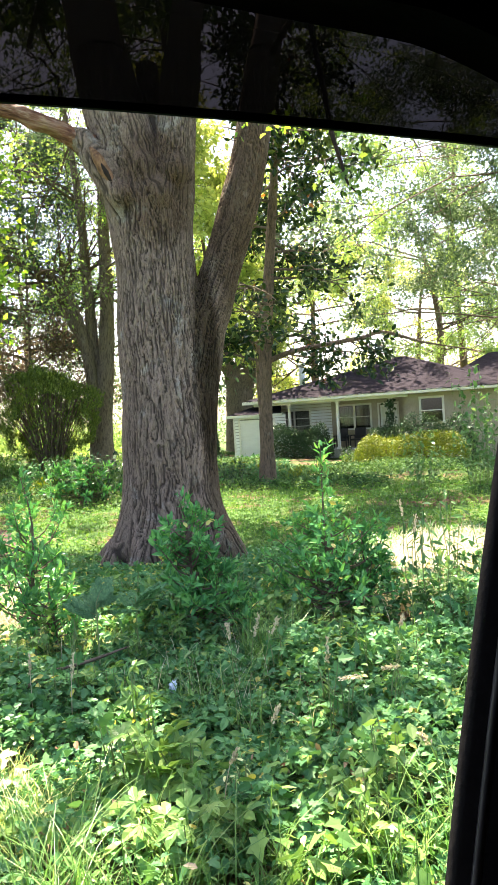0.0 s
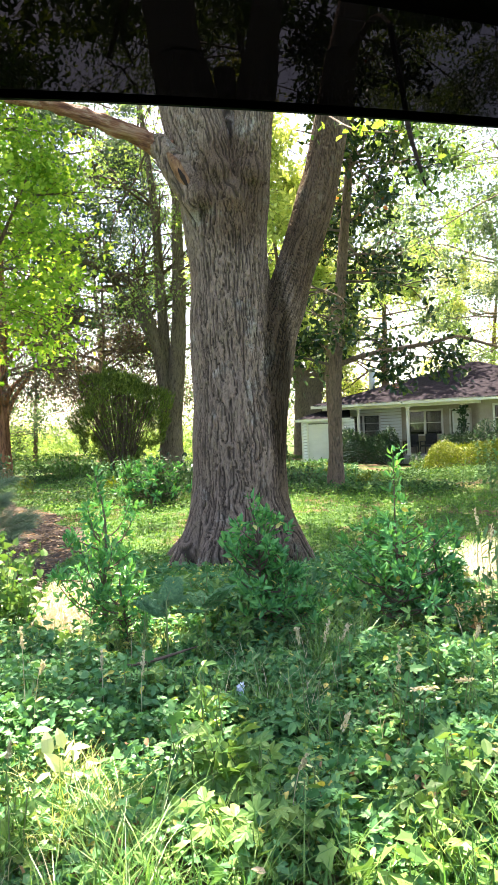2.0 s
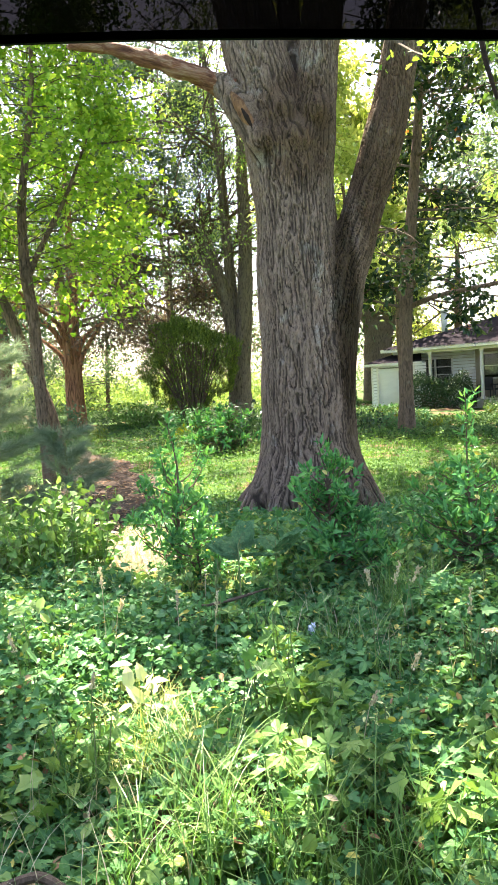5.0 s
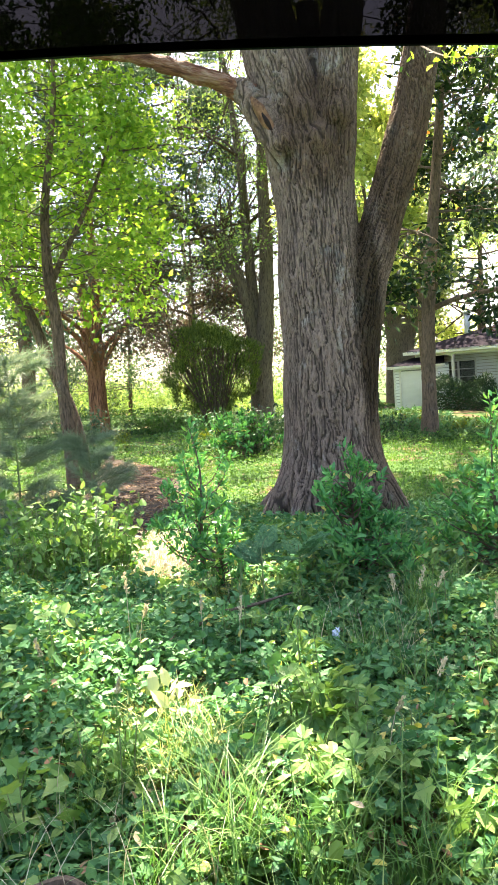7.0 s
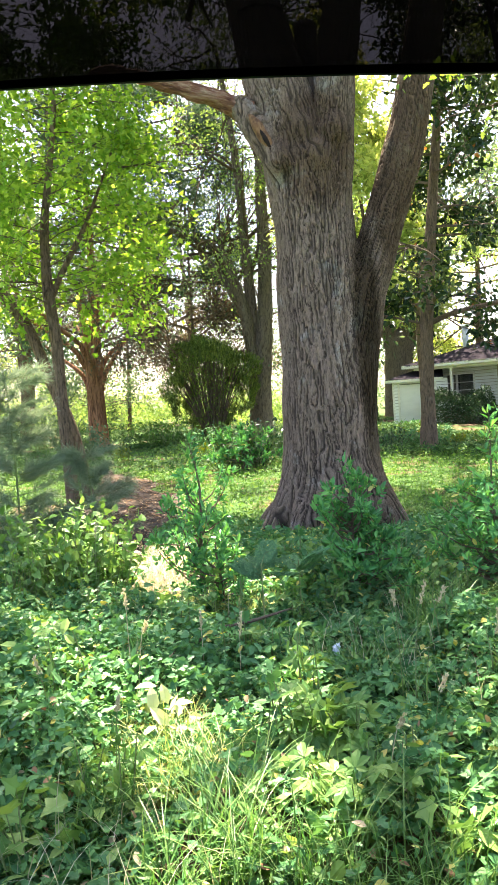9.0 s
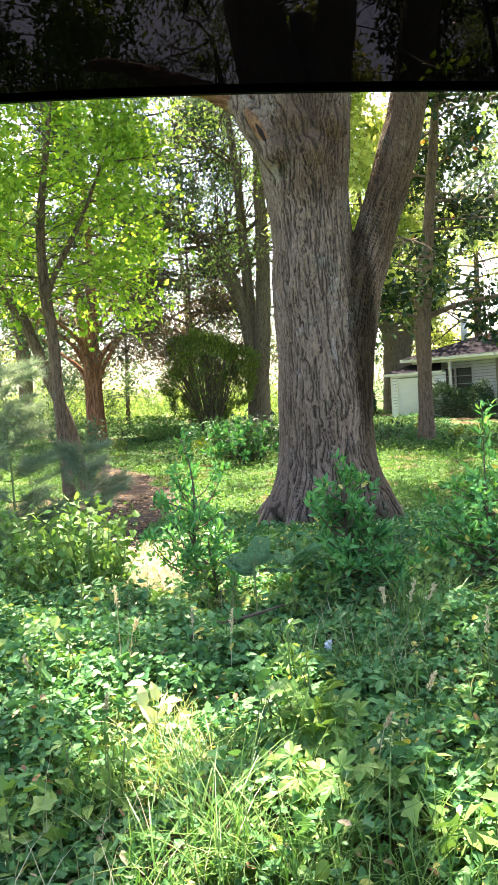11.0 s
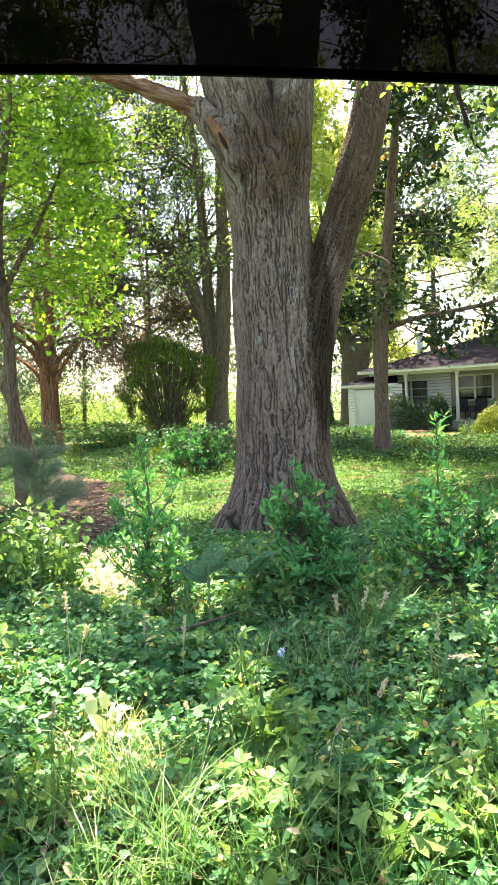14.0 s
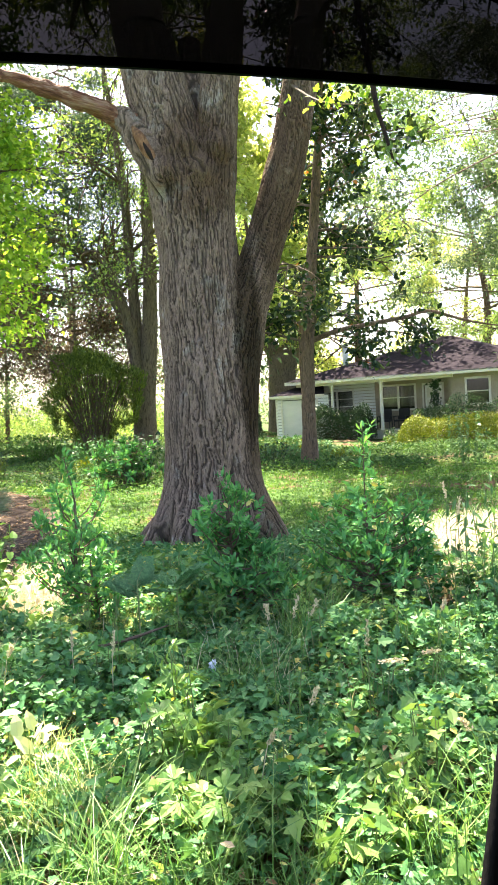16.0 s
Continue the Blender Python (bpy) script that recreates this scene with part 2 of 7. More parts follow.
def leaf_material(name, colours, glow, gloss=0.45, trans=0.35, patch=1.2):
    """Foliage: tint by leaf and by patch, light passing through the blade."""
    m, nt, nodes, links = nodes_of(name)
    geo = nodes.new("ShaderNodeNewGeometry")
    tex = nodes.new("ShaderNodeTexNoise")
    tex.inputs["Scale"].default_value = patch
    tex.inputs["Detail"].default_value = 3
    links.new(geo.outputs["Position"], tex.inputs["Vector"])
    mix = nodes.new("ShaderNodeMath")
    mix.operation = "MULTIPLY_ADD"
    mix.inputs[1].default_value, mix.inputs[2].default_value = 0.62, 0.0
    add = nodes.new("ShaderNodeMath")
    add.operation = "MULTIPLY_ADD"
    add.inputs[1].default_value = 0.5
    links.new(geo.outputs["Random Per Island"], mix.inputs[0])
    links.new(tex.outputs["Fac"], add.inputs[0])
    links.new(mix.outputs[0], add.inputs[2])
    c = ramp_node(nodes, colours)
    links.new(add.outputs[0], c.inputs["Fac"])
    fine = nodes.new("ShaderNodeTexNoise")
    fine.inputs["Scale"].default_value, fine.inputs["Detail"].default_value = 60, 2
    links.new(geo.outputs["Position"], fine.inputs["Vector"])
    tint = nodes.new("ShaderNodeMix")
    tint.data_type, tint.blend_type = "RGBA", "MULTIPLY"
    tint.inputs["Factor"].default_value = 0.35
    links.new(c.outputs["Color"], tint.inputs["A"])
    links.new(fine.outputs["Color"], tint.inputs["B"])
    b = nodes.new("ShaderNodeBsdfPrincipled")
    b.inputs["Roughness"].default_value = gloss
    b.inputs["Specular IOR Level"].default_value = 0.2
    links.new(c.outputs["Color"], b.inputs["Base Color"])
    tr = nodes.new("ShaderNodeBsdfTranslucent")
    through_mix = nodes.new("ShaderNodeMix")
    through_mix.data_type, through_mix.blend_type = "RGBA", "MULTIPLY"
    through_mix.inputs["Factor"].default_value = 1.0
    links.new(c.outputs["Color"], through_mix.inputs["A"])
    through_mix.inputs["B"].default_value = (*glow, 1)
    links.new(through_mix.outputs["Result"], tr.inputs["Color"])
    mx = nodes.new("ShaderNodeMixShader")
    mx.inputs["Fac"].default_value = trans
    links.new(b.outputs[0], mx.inputs[1])
    links.new(tr.outputs[0], mx.inputs[2])
    out = nodes.new("ShaderNodeOutputMaterial")
    links.new(mx.outputs[0], out.inputs["Surface"])
    return m


def surface_material(name, stops, scale=4.0, stretch=(1, 1, 1), rough=0.8, bump=0.3, fine=40.0, metal=0.0, detail=6, dist=0.02, blotch=None, spec=0.3, turn=0.0):
    """A matt surface: two scales of colour noise and a bump."""
    m, nt, nodes, links = nodes_of(name)
    geo = nodes.new("ShaderNodeNewGeometry")
    mp = nodes.new("ShaderNodeMapping")
    mp.inputs["Scale"].default_value = stretch
    rot = nodes.new("ShaderNodeMapping")
    rot.inputs["Rotation"].default_value = (0, turn, 0)
    links.new(geo.outputs["Position"], rot.inputs["Vector"])
    links.new(rot.outputs[0], mp.inputs["Vector"])
    a = nodes.new("ShaderNodeTexNoise")
    a.inputs["Scale"].default_value, a.inputs["Detail"].default_value, a.inputs["Roughness"].default_value = scale, detail, 0.6
    f = nodes.new("ShaderNodeTexNoise")
    f.inputs["Scale"].default_value, f.inputs["Detail"].default_value = fine, 4
    links.new(mp.outputs[0], a.inputs["Vector"])
    links.new(mp.outputs[0], f.inputs["Vector"])
    c = ramp_node(nodes, stops)
    links.new(a.outputs["Fac"], c.inputs["Fac"])
    tint = nodes.new("ShaderNodeMix")
    tint.data_type, tint.blend_type = "RGBA", "OVERLAY"
    tint.inputs["Factor"].default_value = 0.45
    links.new(c.outputs["Color"], tint.inputs["A"])
    links.new(f.outputs["Fac"], tint.inputs["B"])
    colour = tint.outputs["Result"]
    if blotch:
        big = nodes.new("ShaderNodeTexNoise")
        big.inputs["Scale"].default_value, big.inputs["Detail"].default_value = blotch[0], 4
        links.new(geo.outputs["Position"], big.inputs["Vector"])
        cut = ramp_node(nodes, [(blotch[1], (0, 0, 0)), (blotch[1] + 0.14, (1, 1, 1))])
        links.new(big.outputs["Fac"], cut.inputs["Fac"])
        over = nodes.new("ShaderNodeMix")
        over.data_type = "RGBA"
        links.new(cut.outputs["Color"], over.inputs["Factor"])
        links.new(colour, over.inputs["A"])
        over.inputs["B"].default_value = (*blotch[2], 1)
        colour = over.outputs["Result"]
    b = nodes.new("ShaderNodeBsdfPrincipled")
    b.inputs["Roughness"].default_value, b.inputs["Metallic"].default_value = rough, metal
    b.inputs["Specular IOR Level"].default_value = spec
    links.new(colour, b.inputs["Base Color"])
    if bump:
        bp = nodes.new("ShaderNodeBump")
        bp.inputs["Strength"].default_value, bp.inputs["Distance"].default_value = bump, dist
        sm = nodes.new("ShaderNodeMath")
        sm.operation = "ADD"
        links.new(a.outputs["Fac"], sm.inputs[0])
        links.new(f.outputs["Fac"], sm.inputs[1])
        links.new(sm.outputs[0], bp.inputs["Height"])
        links.new(bp.outputs[0], b.inputs["Normal"])
    out = nodes.new("ShaderNodeOutputMaterial")
    links.new(b.outputs[0], out.inputs["Surface"])
    return m


def bark_material(name, ridge, furrow, lichen, across=26.0, along=4.0, amount=0.03, patches=0.62, stains=(), carved=False):
    """Furrowed bark: plates drawn out upwards, dark cracks between them, grey lichen in patches."""
    m, nt, nodes, links = nodes_of(name)
    geo = nodes.new("ShaderNodeNewGeometry")
    mp = nodes.new("ShaderNodeMapping")
    mp.inputs["Scale"].default_value = (across, across, along)
    links.new(geo.outputs["Position"], mp.inputs["Vector"])
    warp = nodes.new("ShaderNodeTexNoise")
    warp.inputs["Scale"].default_value, warp.inputs["Detail"].default_value = 0.7, 6
    links.new(mp.outputs[0], warp.inputs["Vector"])
    wob = nodes.new("ShaderNodeMix")
    wob.data_type, wob.blend_type = "RGBA", "LINEAR_LIGHT"
    wob.inputs["Factor"].default_value = 0.5
    links.new(mp.outputs[0], wob.inputs["A"])
    links.new(warp.outputs["Color"], wob.inputs["B"])
    fur = nodes.new("ShaderNodeTexNoise")
    fur.inputs["Scale"].default_value, fur.inputs["Detail"].default_value, fur.inputs["Roughness"].default_value = 1.9, 7, 0.68
    fur.inputs["Distortion"].default_value = 0.5
    links.new(wob.outputs["Result"], fur.inputs["Vector"])
    crack = ramp_node(nodes, [(0.36, (0, 0, 0)), (0.44, (0.5, 0.5, 0.5)), (0.52, (1, 1, 1))])
    links.new(fur.outputs["Fac"], crack.inputs["Fac"])
    if carved:      # the mesh has its furrows carved: colour darkens in them, dirt plus painted shade; fine cracks run beside them
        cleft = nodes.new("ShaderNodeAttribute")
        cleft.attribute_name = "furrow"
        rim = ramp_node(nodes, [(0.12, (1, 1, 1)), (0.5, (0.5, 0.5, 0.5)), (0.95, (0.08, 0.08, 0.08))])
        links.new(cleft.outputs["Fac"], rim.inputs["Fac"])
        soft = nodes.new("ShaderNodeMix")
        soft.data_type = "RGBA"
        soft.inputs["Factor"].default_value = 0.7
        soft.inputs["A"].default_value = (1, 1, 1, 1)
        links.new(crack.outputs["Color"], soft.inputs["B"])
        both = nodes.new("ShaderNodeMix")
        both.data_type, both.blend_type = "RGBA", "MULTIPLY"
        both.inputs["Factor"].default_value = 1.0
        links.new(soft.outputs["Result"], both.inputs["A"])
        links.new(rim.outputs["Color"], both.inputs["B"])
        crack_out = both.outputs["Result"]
    else:
        crack_out = crack.outputs["Color"]
    mp2 = nodes.new("ShaderNodeMapping")
    mp2.inputs["Scale"].default_value = (across * 0.8, across * 0.8, across * 0.3)
    links.new(geo.outputs["Position"], mp2.inputs["Vector"])
    n1 = nodes.new("ShaderNodeTexNoise")
    n1.inputs["Scale"].default_value, n1.inputs["Detail"].default_value, n1.inputs["Roughness"].default_value = 1.6, 9, 0.72
    links.new(mp2.outputs[0], n1.inputs["Vector"])
    tone = ramp_node(nodes, [(0.34, tuple(0.7 * c for c in ridge)), (0.66, tuple(1.1 * c for c in ridge))])
    links.new(n1.outputs["Fac"], tone.inputs["Fac"])
    big = nodes.new("ShaderNodeTexNoise")
    big.inputs["Scale"].default_value, big.inputs["Detail"].default_value, big.inputs["Roughness"].default_value = 2.2, 8, 0.7
    links.new(geo.outputs["Position"], big.inputs["Vector"])
    cut = ramp_node(nodes, [(patches, (0, 0, 0)), (patches + 0.12, (0.75, 0.75, 0.75))])
    links.new(big.outputs["Fac"], cut.inputs["Fac"])
    grey = nodes.new("ShaderNodeMix")
    grey.data_type = "RGBA"
    links.new(cut.outputs["Color"], grey.inputs["Factor"])
    links.new(tone.outputs["Color"], grey.inputs["A"])
    grey.inputs["B"].default_value = (*lichen, 1)
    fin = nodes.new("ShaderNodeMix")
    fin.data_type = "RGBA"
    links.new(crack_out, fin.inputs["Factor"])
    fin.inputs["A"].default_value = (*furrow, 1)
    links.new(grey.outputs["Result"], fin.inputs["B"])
    final = fin.outputs["Result"]
    for stain_shade in stains:       # damp or mossy stains, and shade painted in: centre and half width in x, the same in z, tint
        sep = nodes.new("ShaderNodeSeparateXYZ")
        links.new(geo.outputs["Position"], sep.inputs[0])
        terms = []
        for axis, (mid, half) in zip(("X", "Z"), stain_shade[:2]):
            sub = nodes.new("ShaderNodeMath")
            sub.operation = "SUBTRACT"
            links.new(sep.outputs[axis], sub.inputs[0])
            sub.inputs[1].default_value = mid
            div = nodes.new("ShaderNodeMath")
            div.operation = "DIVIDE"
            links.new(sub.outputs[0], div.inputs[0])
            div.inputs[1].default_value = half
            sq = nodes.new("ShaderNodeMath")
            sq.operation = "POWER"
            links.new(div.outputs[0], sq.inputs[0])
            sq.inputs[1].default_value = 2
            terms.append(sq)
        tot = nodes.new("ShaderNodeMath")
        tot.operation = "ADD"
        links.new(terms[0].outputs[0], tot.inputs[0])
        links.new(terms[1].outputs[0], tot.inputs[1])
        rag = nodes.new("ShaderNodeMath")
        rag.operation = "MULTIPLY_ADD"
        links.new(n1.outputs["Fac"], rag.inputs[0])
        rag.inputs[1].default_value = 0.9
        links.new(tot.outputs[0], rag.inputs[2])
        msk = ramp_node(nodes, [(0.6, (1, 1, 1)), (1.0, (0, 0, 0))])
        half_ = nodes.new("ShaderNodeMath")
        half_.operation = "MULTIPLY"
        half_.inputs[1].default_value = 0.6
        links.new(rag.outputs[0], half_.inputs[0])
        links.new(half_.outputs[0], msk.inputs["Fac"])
        dimmed = nodes.new("ShaderNodeMix")
        dimmed.data_type, dimmed.blend_type = "RGBA", "MULTIPLY"
        links.new(msk.outputs["Color"], dimmed.inputs["Factor"])
        links.new(final, dimmed.inputs["A"])
        dimmed.inputs["B"].default_value = (*stain_shade[2], 1)
        final = dimmed.outputs["Result"]
    hgt = nodes.new("ShaderNodeMath")
    hgt.operation = "MULTIPLY_ADD"
    hgt.inputs[1].default_value = 0.35
    links.new(n1.outputs["Fac"], hgt.inputs[0])
    links.new(crack_out, hgt.inputs[2])
    bp = nodes.new("ShaderNodeBump")
    bp.inputs["Strength"].default_value, bp.inputs["Distance"].default_value = 0.9, amount
    links.new(hgt.outputs[0], bp.inputs["Height"])
    b = nodes.new("ShaderNodeBsdfPrincipled")
    b.inputs["Roughness"].default_value, b.inputs["Specular IOR Level"].default_value = 0.9, 0.15
    links.new(final, b.inputs["Base Color"])
    links.new(bp.outputs[0], b.inputs["Normal"])
    out = nodes.new("ShaderNodeOutputMaterial")
    links.new(b.outputs[0], out.inputs["Surface"])
    return m


def plain(name, colour, rough=0.5, metal=0.0, spec=0.5):
    return surface_material(name, [(0.3, tuple(c * 0.85 for c in colour)), (0.7, colour)], scale=3, rough=rough, bump=0.05, metal=metal, spec=spec)


GLOW = (1.45, 1.3, 0.75)
M_ivy = leaf_material("ivy_leaf", [(0.15, (0.03678, 0.1213, 0.05187)), (0.5, (0.06439, 0.1974, 0.06933)), (0.85, (0.1192, 0.285, 0.09243))], GLOW, 0.42, 0.24, 1.5)
M_vine = leaf_material("vine_leaf", [(0.15, (0.06944, 0.1712, 0.04819)), (0.55, (0.1267, 0.2587, 0.06528)), (0.9, (0.2533, 0.382, 0.1103))], GLOW, 0.4, 0.32, 1.5)
M_grass = leaf_material("grass_blade", [(0.1, (0.04995, 0.141, 0.03832)), (0.55, (0.09992, 0.2155, 0.05243)), (0.9, (0.2426, 0.3369, 0.1109))], (1.1, 1.35, 0.7), 0.35, 0.3, 2.0)
# Brighter copy of M_grass with sunlight put into its colour.
M_sunlit_grass = leaf_material("sunlit_grass_copy", [(0.1, (0.2, 0.29, 0.07)), (0.5, (0.36, 0.42, 0.13)), (0.9, (0.6, 0.58, 0.32))], (1.2, 1.25, 0.7), 0.4, 0.3, 3.0)
M_lawn = leaf_material("lawn_blade", [(0.1, (0.044, 0.1232, 0.0264)), (0.55, (0.0748, 0.1892, 0.0352)), (0.9, (0.1408, 0.2552, 0.0528))], GLOW, 0.55, 0.35, 0.6)
M_dry = leaf_material("dry_leaf", [(0.1, (0.128, 0.064, 0.032)), (0.5, (0.264, 0.16, 0.088)), (0.9, (0.44, 0.352, 0.24))], (1.2, 1.0, 0.7), 0.7, 0.2, 3)
M_straw = leaf_material("straw", [(0.1, (0.384, 0.336, 0.216)), (0.9, (0.576, 0.536, 0.4))], (1.2, 1.1, 0.8), 0.6, 0.25, 3)
M_laurel = leaf_material("laurel_leaf", [(0.15, (0.04234, 0.1552, 0.05542)), (0.6, (0.07526, 0.2681, 0.08044)), (0.93, (0.1693, 0.414, 0.1073))], GLOW, 0.22, 0.25, 2)
M_yellowing = leaf_material("yellowing_leaf", [(0.2, (0.4, 0.38, 0.08)), (0.9, (0.55, 0.5, 0.18))], (1.5, 1.4, 0.5), 0.5, 0.3, 2)
M_maple = leaf_material("maple_leaf", [(0.15, (0.09738, 0.2265, 0.03197)), (0.5, (0.1844, 0.3388, 0.04262)), (0.9, (0.3931, 0.5242, 0.09473))], (1.45, 1.42, 0.7), 0.5, 0.45, 0.8)
M_oak = leaf_material("oak_leaf", [(0.15, (0.057, 0.13, 0.0263)), (0.6, (0.095, 0.18, 0.0375)), (0.9, (0.18, 0.27, 0.0525))], GLOW, 0.45, 0.35, 0.7)
M_wood = leaf_material("woodland_leaf", [(0.15, (0.045, 0.08, 0.045)), (0.5, (0.085, 0.14, 0.075)), (0.9, (0.16, 0.23, 0.115))], (1.35, 1.35, 0.9), 0.5, 0.26, 0.25)
# Leaf colour raised in place of sunlight that other crowns block.
M_yellow = leaf_material("sunlit_tint_leaf", [(0.15, (0.1976, 0.299, 0.08775)), (0.5, (0.3211, 0.416, 0.1229)), (0.9, (0.585, 0.65, 0.2574))], GLOW, 0.5, 0.5, 0.5)
M_fresh = leaf_material("fresh_green_leaf", [(0.15, (0.108, 0.192, 0.0726)), (0.5, (0.192, 0.312, 0.1056)), (0.9, (0.336, 0.456, 0.1452))], (1.5, 1.45, 0.7), 0.45, 0.45, 0.5)
M_magnolia = leaf_material("magnolia_leaf", [(0.1, (0.01296, 0.03024, 0.01814)), (0.6, (0.02736, 0.05616, 0.02646)), (0.95, (0.1008, 0.144, 0.0378))], (1.5, 1.4, 0.5), 0.2, 0.14, 0.8)
M_rust = leaf_material("rusty_leaf", [(0.2, (0.3, 0.1, 0.03)), (0.9, (0.5, 0.2, 0.06))], (1.3, 1.0, 0.5), 0.5, 0.3, 2)
M_cedar = leaf_material("cedar_foliage", [(0.15, (0.045, 0.08, 0.058)), (0.6, (0.08, 0.135, 0.09)), (0.9, (0.15, 0.21, 0.12))], (1.3, 1.3, 0.8), 0.6, 0.25, 0.6)
M_arbor = leaf_material("arborvitae_foliage", [(0.15, (0.048, 0.08, 0.024)), (0.6, (0.104, 0.16, 0.036)), (0.9, (0.224, 0.288, 0.064))], (1.5, 1.45, 0.6), 0.6, 0.25, 1)
M_pine = leaf_material("pine_needles", [(0.15, (0.0952, 0.1564, 0.102)), (0.6, (0.1768, 0.2516, 0.17)), (0.92, (0.34, 0.3672, 0.2856))], (1.2, 1.25, 0.8), 0.4, 0.35, 1.5)
M_hedge = leaf_material("hedge_leaf", [(0.15, (0.012, 0.036, 0.02)), (0.6, (0.024, 0.064, 0.028)), (0.92, (0.072, 0.128, 0.048))], GLOW, 0.35, 0.2, 1.2)
M_golden = leaf_material("golden_leaf", [(0.15, (0.06, 0.1, 0.01)), (0.5, (0.12, 0.165, 0.012)), (0.9, (0.21, 0.25, 0.02))], (1.4, 1.3, 0.4), 0.5, 0.2, 1.2)
M_bramble = leaf_material("bramble_leaf", [(0.15, (0.05982, 0.1564, 0.03441)), (0.55, (0.113, 0.2424, 0.04731)), (0.9, (0.226, 0.3597, 0.1118))], GLOW, 0.45, 0.24, 1.5)
M_shrub = leaf_material("shrub_leaf", [(0.15, (0.04549, 0.1225, 0.04411)), (0.6, (0.09067, 0.2092, 0.06931)), (0.9, (0.1969, 0.3309, 0.1265))], GLOW, 0.32, 0.25, 1.5)
M_frond = leaf_material("mimosa_frond", [(0.15, (0.04725, 0.1512, 0.07088)), (0.6, (0.08033, 0.2174, 0.0945)), (0.9, (0.1512, 0.3119, 0.1418))], (1.2, 1.3, 0.9), 0.45, 0.3, 2)
M_fern = leaf_material("fern_frond", [(0.15, (0.06, 0.14, 0.04)), (0.9, (0.15, 0.27, 0.07))], GLOW, 0.5, 0.3, 1)
M_pods = leaf_material("pale_pod", [(0.2, (0.42, 0.48, 0.17)), (0.9, (0.66, 0.68, 0.36))], (1.2, 1.2, 0.6), 0.5, 0.25, 2)
# Second and fourth ellipses paint shade on the limb and the trunk's right side.
M_oakbark = bark_material("oak_bark", (0.295, 0.214, 0.16), (0.035, 0.026, 0.02), (0.42, 0.4, 0.35), 48, 8.0, 0.016, 0.56,
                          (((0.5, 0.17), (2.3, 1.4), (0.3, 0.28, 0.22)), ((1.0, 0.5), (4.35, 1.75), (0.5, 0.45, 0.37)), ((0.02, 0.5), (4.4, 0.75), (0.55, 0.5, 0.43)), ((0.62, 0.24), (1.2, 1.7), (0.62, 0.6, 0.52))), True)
M_greybark = bark_material("grey_bark", (0.2, 0.138, 0.095), (0.06, 0.044, 0.033), (0.27, 0.25, 0.2), 20, 3.5, 0.02, 0.6)
M_palebark = bark_material("pale_grey_bark", (0.22, 0.175, 0.135), (0.07, 0.052, 0.042), (0.34, 0.32, 0.27), 14, 2.5, 0.03, 0.6)
M_redbark = bark_material("cedar_bark", (0.4, 0.19, 0.105), (0.07, 0.03, 0.02), (0.4, 0.27, 0.19), 17, 0.9, 0.03, 0.68)
M_twig = surface_material("twig", [(0.3, (0.06, 0.045, 0.03)), (0.7, (0.15, 0.11, 0.075))], 8, (4, 4, 1), 0.85, 0.4)
M_greentwig = surface_material("green_stem", [(0.3, (0.1, 0.16, 0.05)), (0.7, (0.2, 0.24, 0.1))], 8, (4, 4, 1), 0.7, 0.2)
M_deadwood = surface_material("dead_wood", [(0.34, (0.09, 0.034, 0.019)), (0.52, (0.24, 0.11, 0.062)), (0.72, (0.42, 0.29, 0.2))], 2.0, (1.2, 13, 13), 0.85, 1.0, 9, dist=0.04, blotch=(5, 0.6, (0.15, 0.055, 0.03)), turn=radians(-18))
M_peri = leaf_material("periwinkle_leaf", [(0.15, (0.024, 0.068, 0.024)), (0.6, (0.048, 0.12, 0.036)), (0.93, (0.12, 0.208, 0.064))], GLOW, 0.75, 0.22, 0.7)
M_scar = surface_material("bare_scar_wood", [(0.3, (0.1, 0.045, 0.022)), (0.7, (0.34, 0.18, 0.085))], 5, (5, 5, 1.5), 0.8, 0.8)
M_deadspray = leaf_material("dead_brown_spray", [(0.15, (0.07, 0.05, 0.042)), (0.6, (0.12, 0.09, 0.068)), (0.9, (0.19, 0.16, 0.1))], (1.2, 1.1, 0.8), 0.7, 0.25, 1)
# Pale base colour carries the sun glare of the openings.
M_sunpatch = surface_material("sun_patch_ground", [(0.3, (0.36, 0.32, 0.25)), (0.7, (0.6, 0.55, 0.45))], 9, rough=0.95, bump=0.5, fine=60, blotch=(5, 0.62, (0.2, 0.17, 0.1)))
M_blackwood = surface_material("near_black_wood", [(0.3, (0.01, 0.007, 0.005)), (0.7, (0.035, 0.02, 0.014))], 9, rough=0.95, bump=0.5)

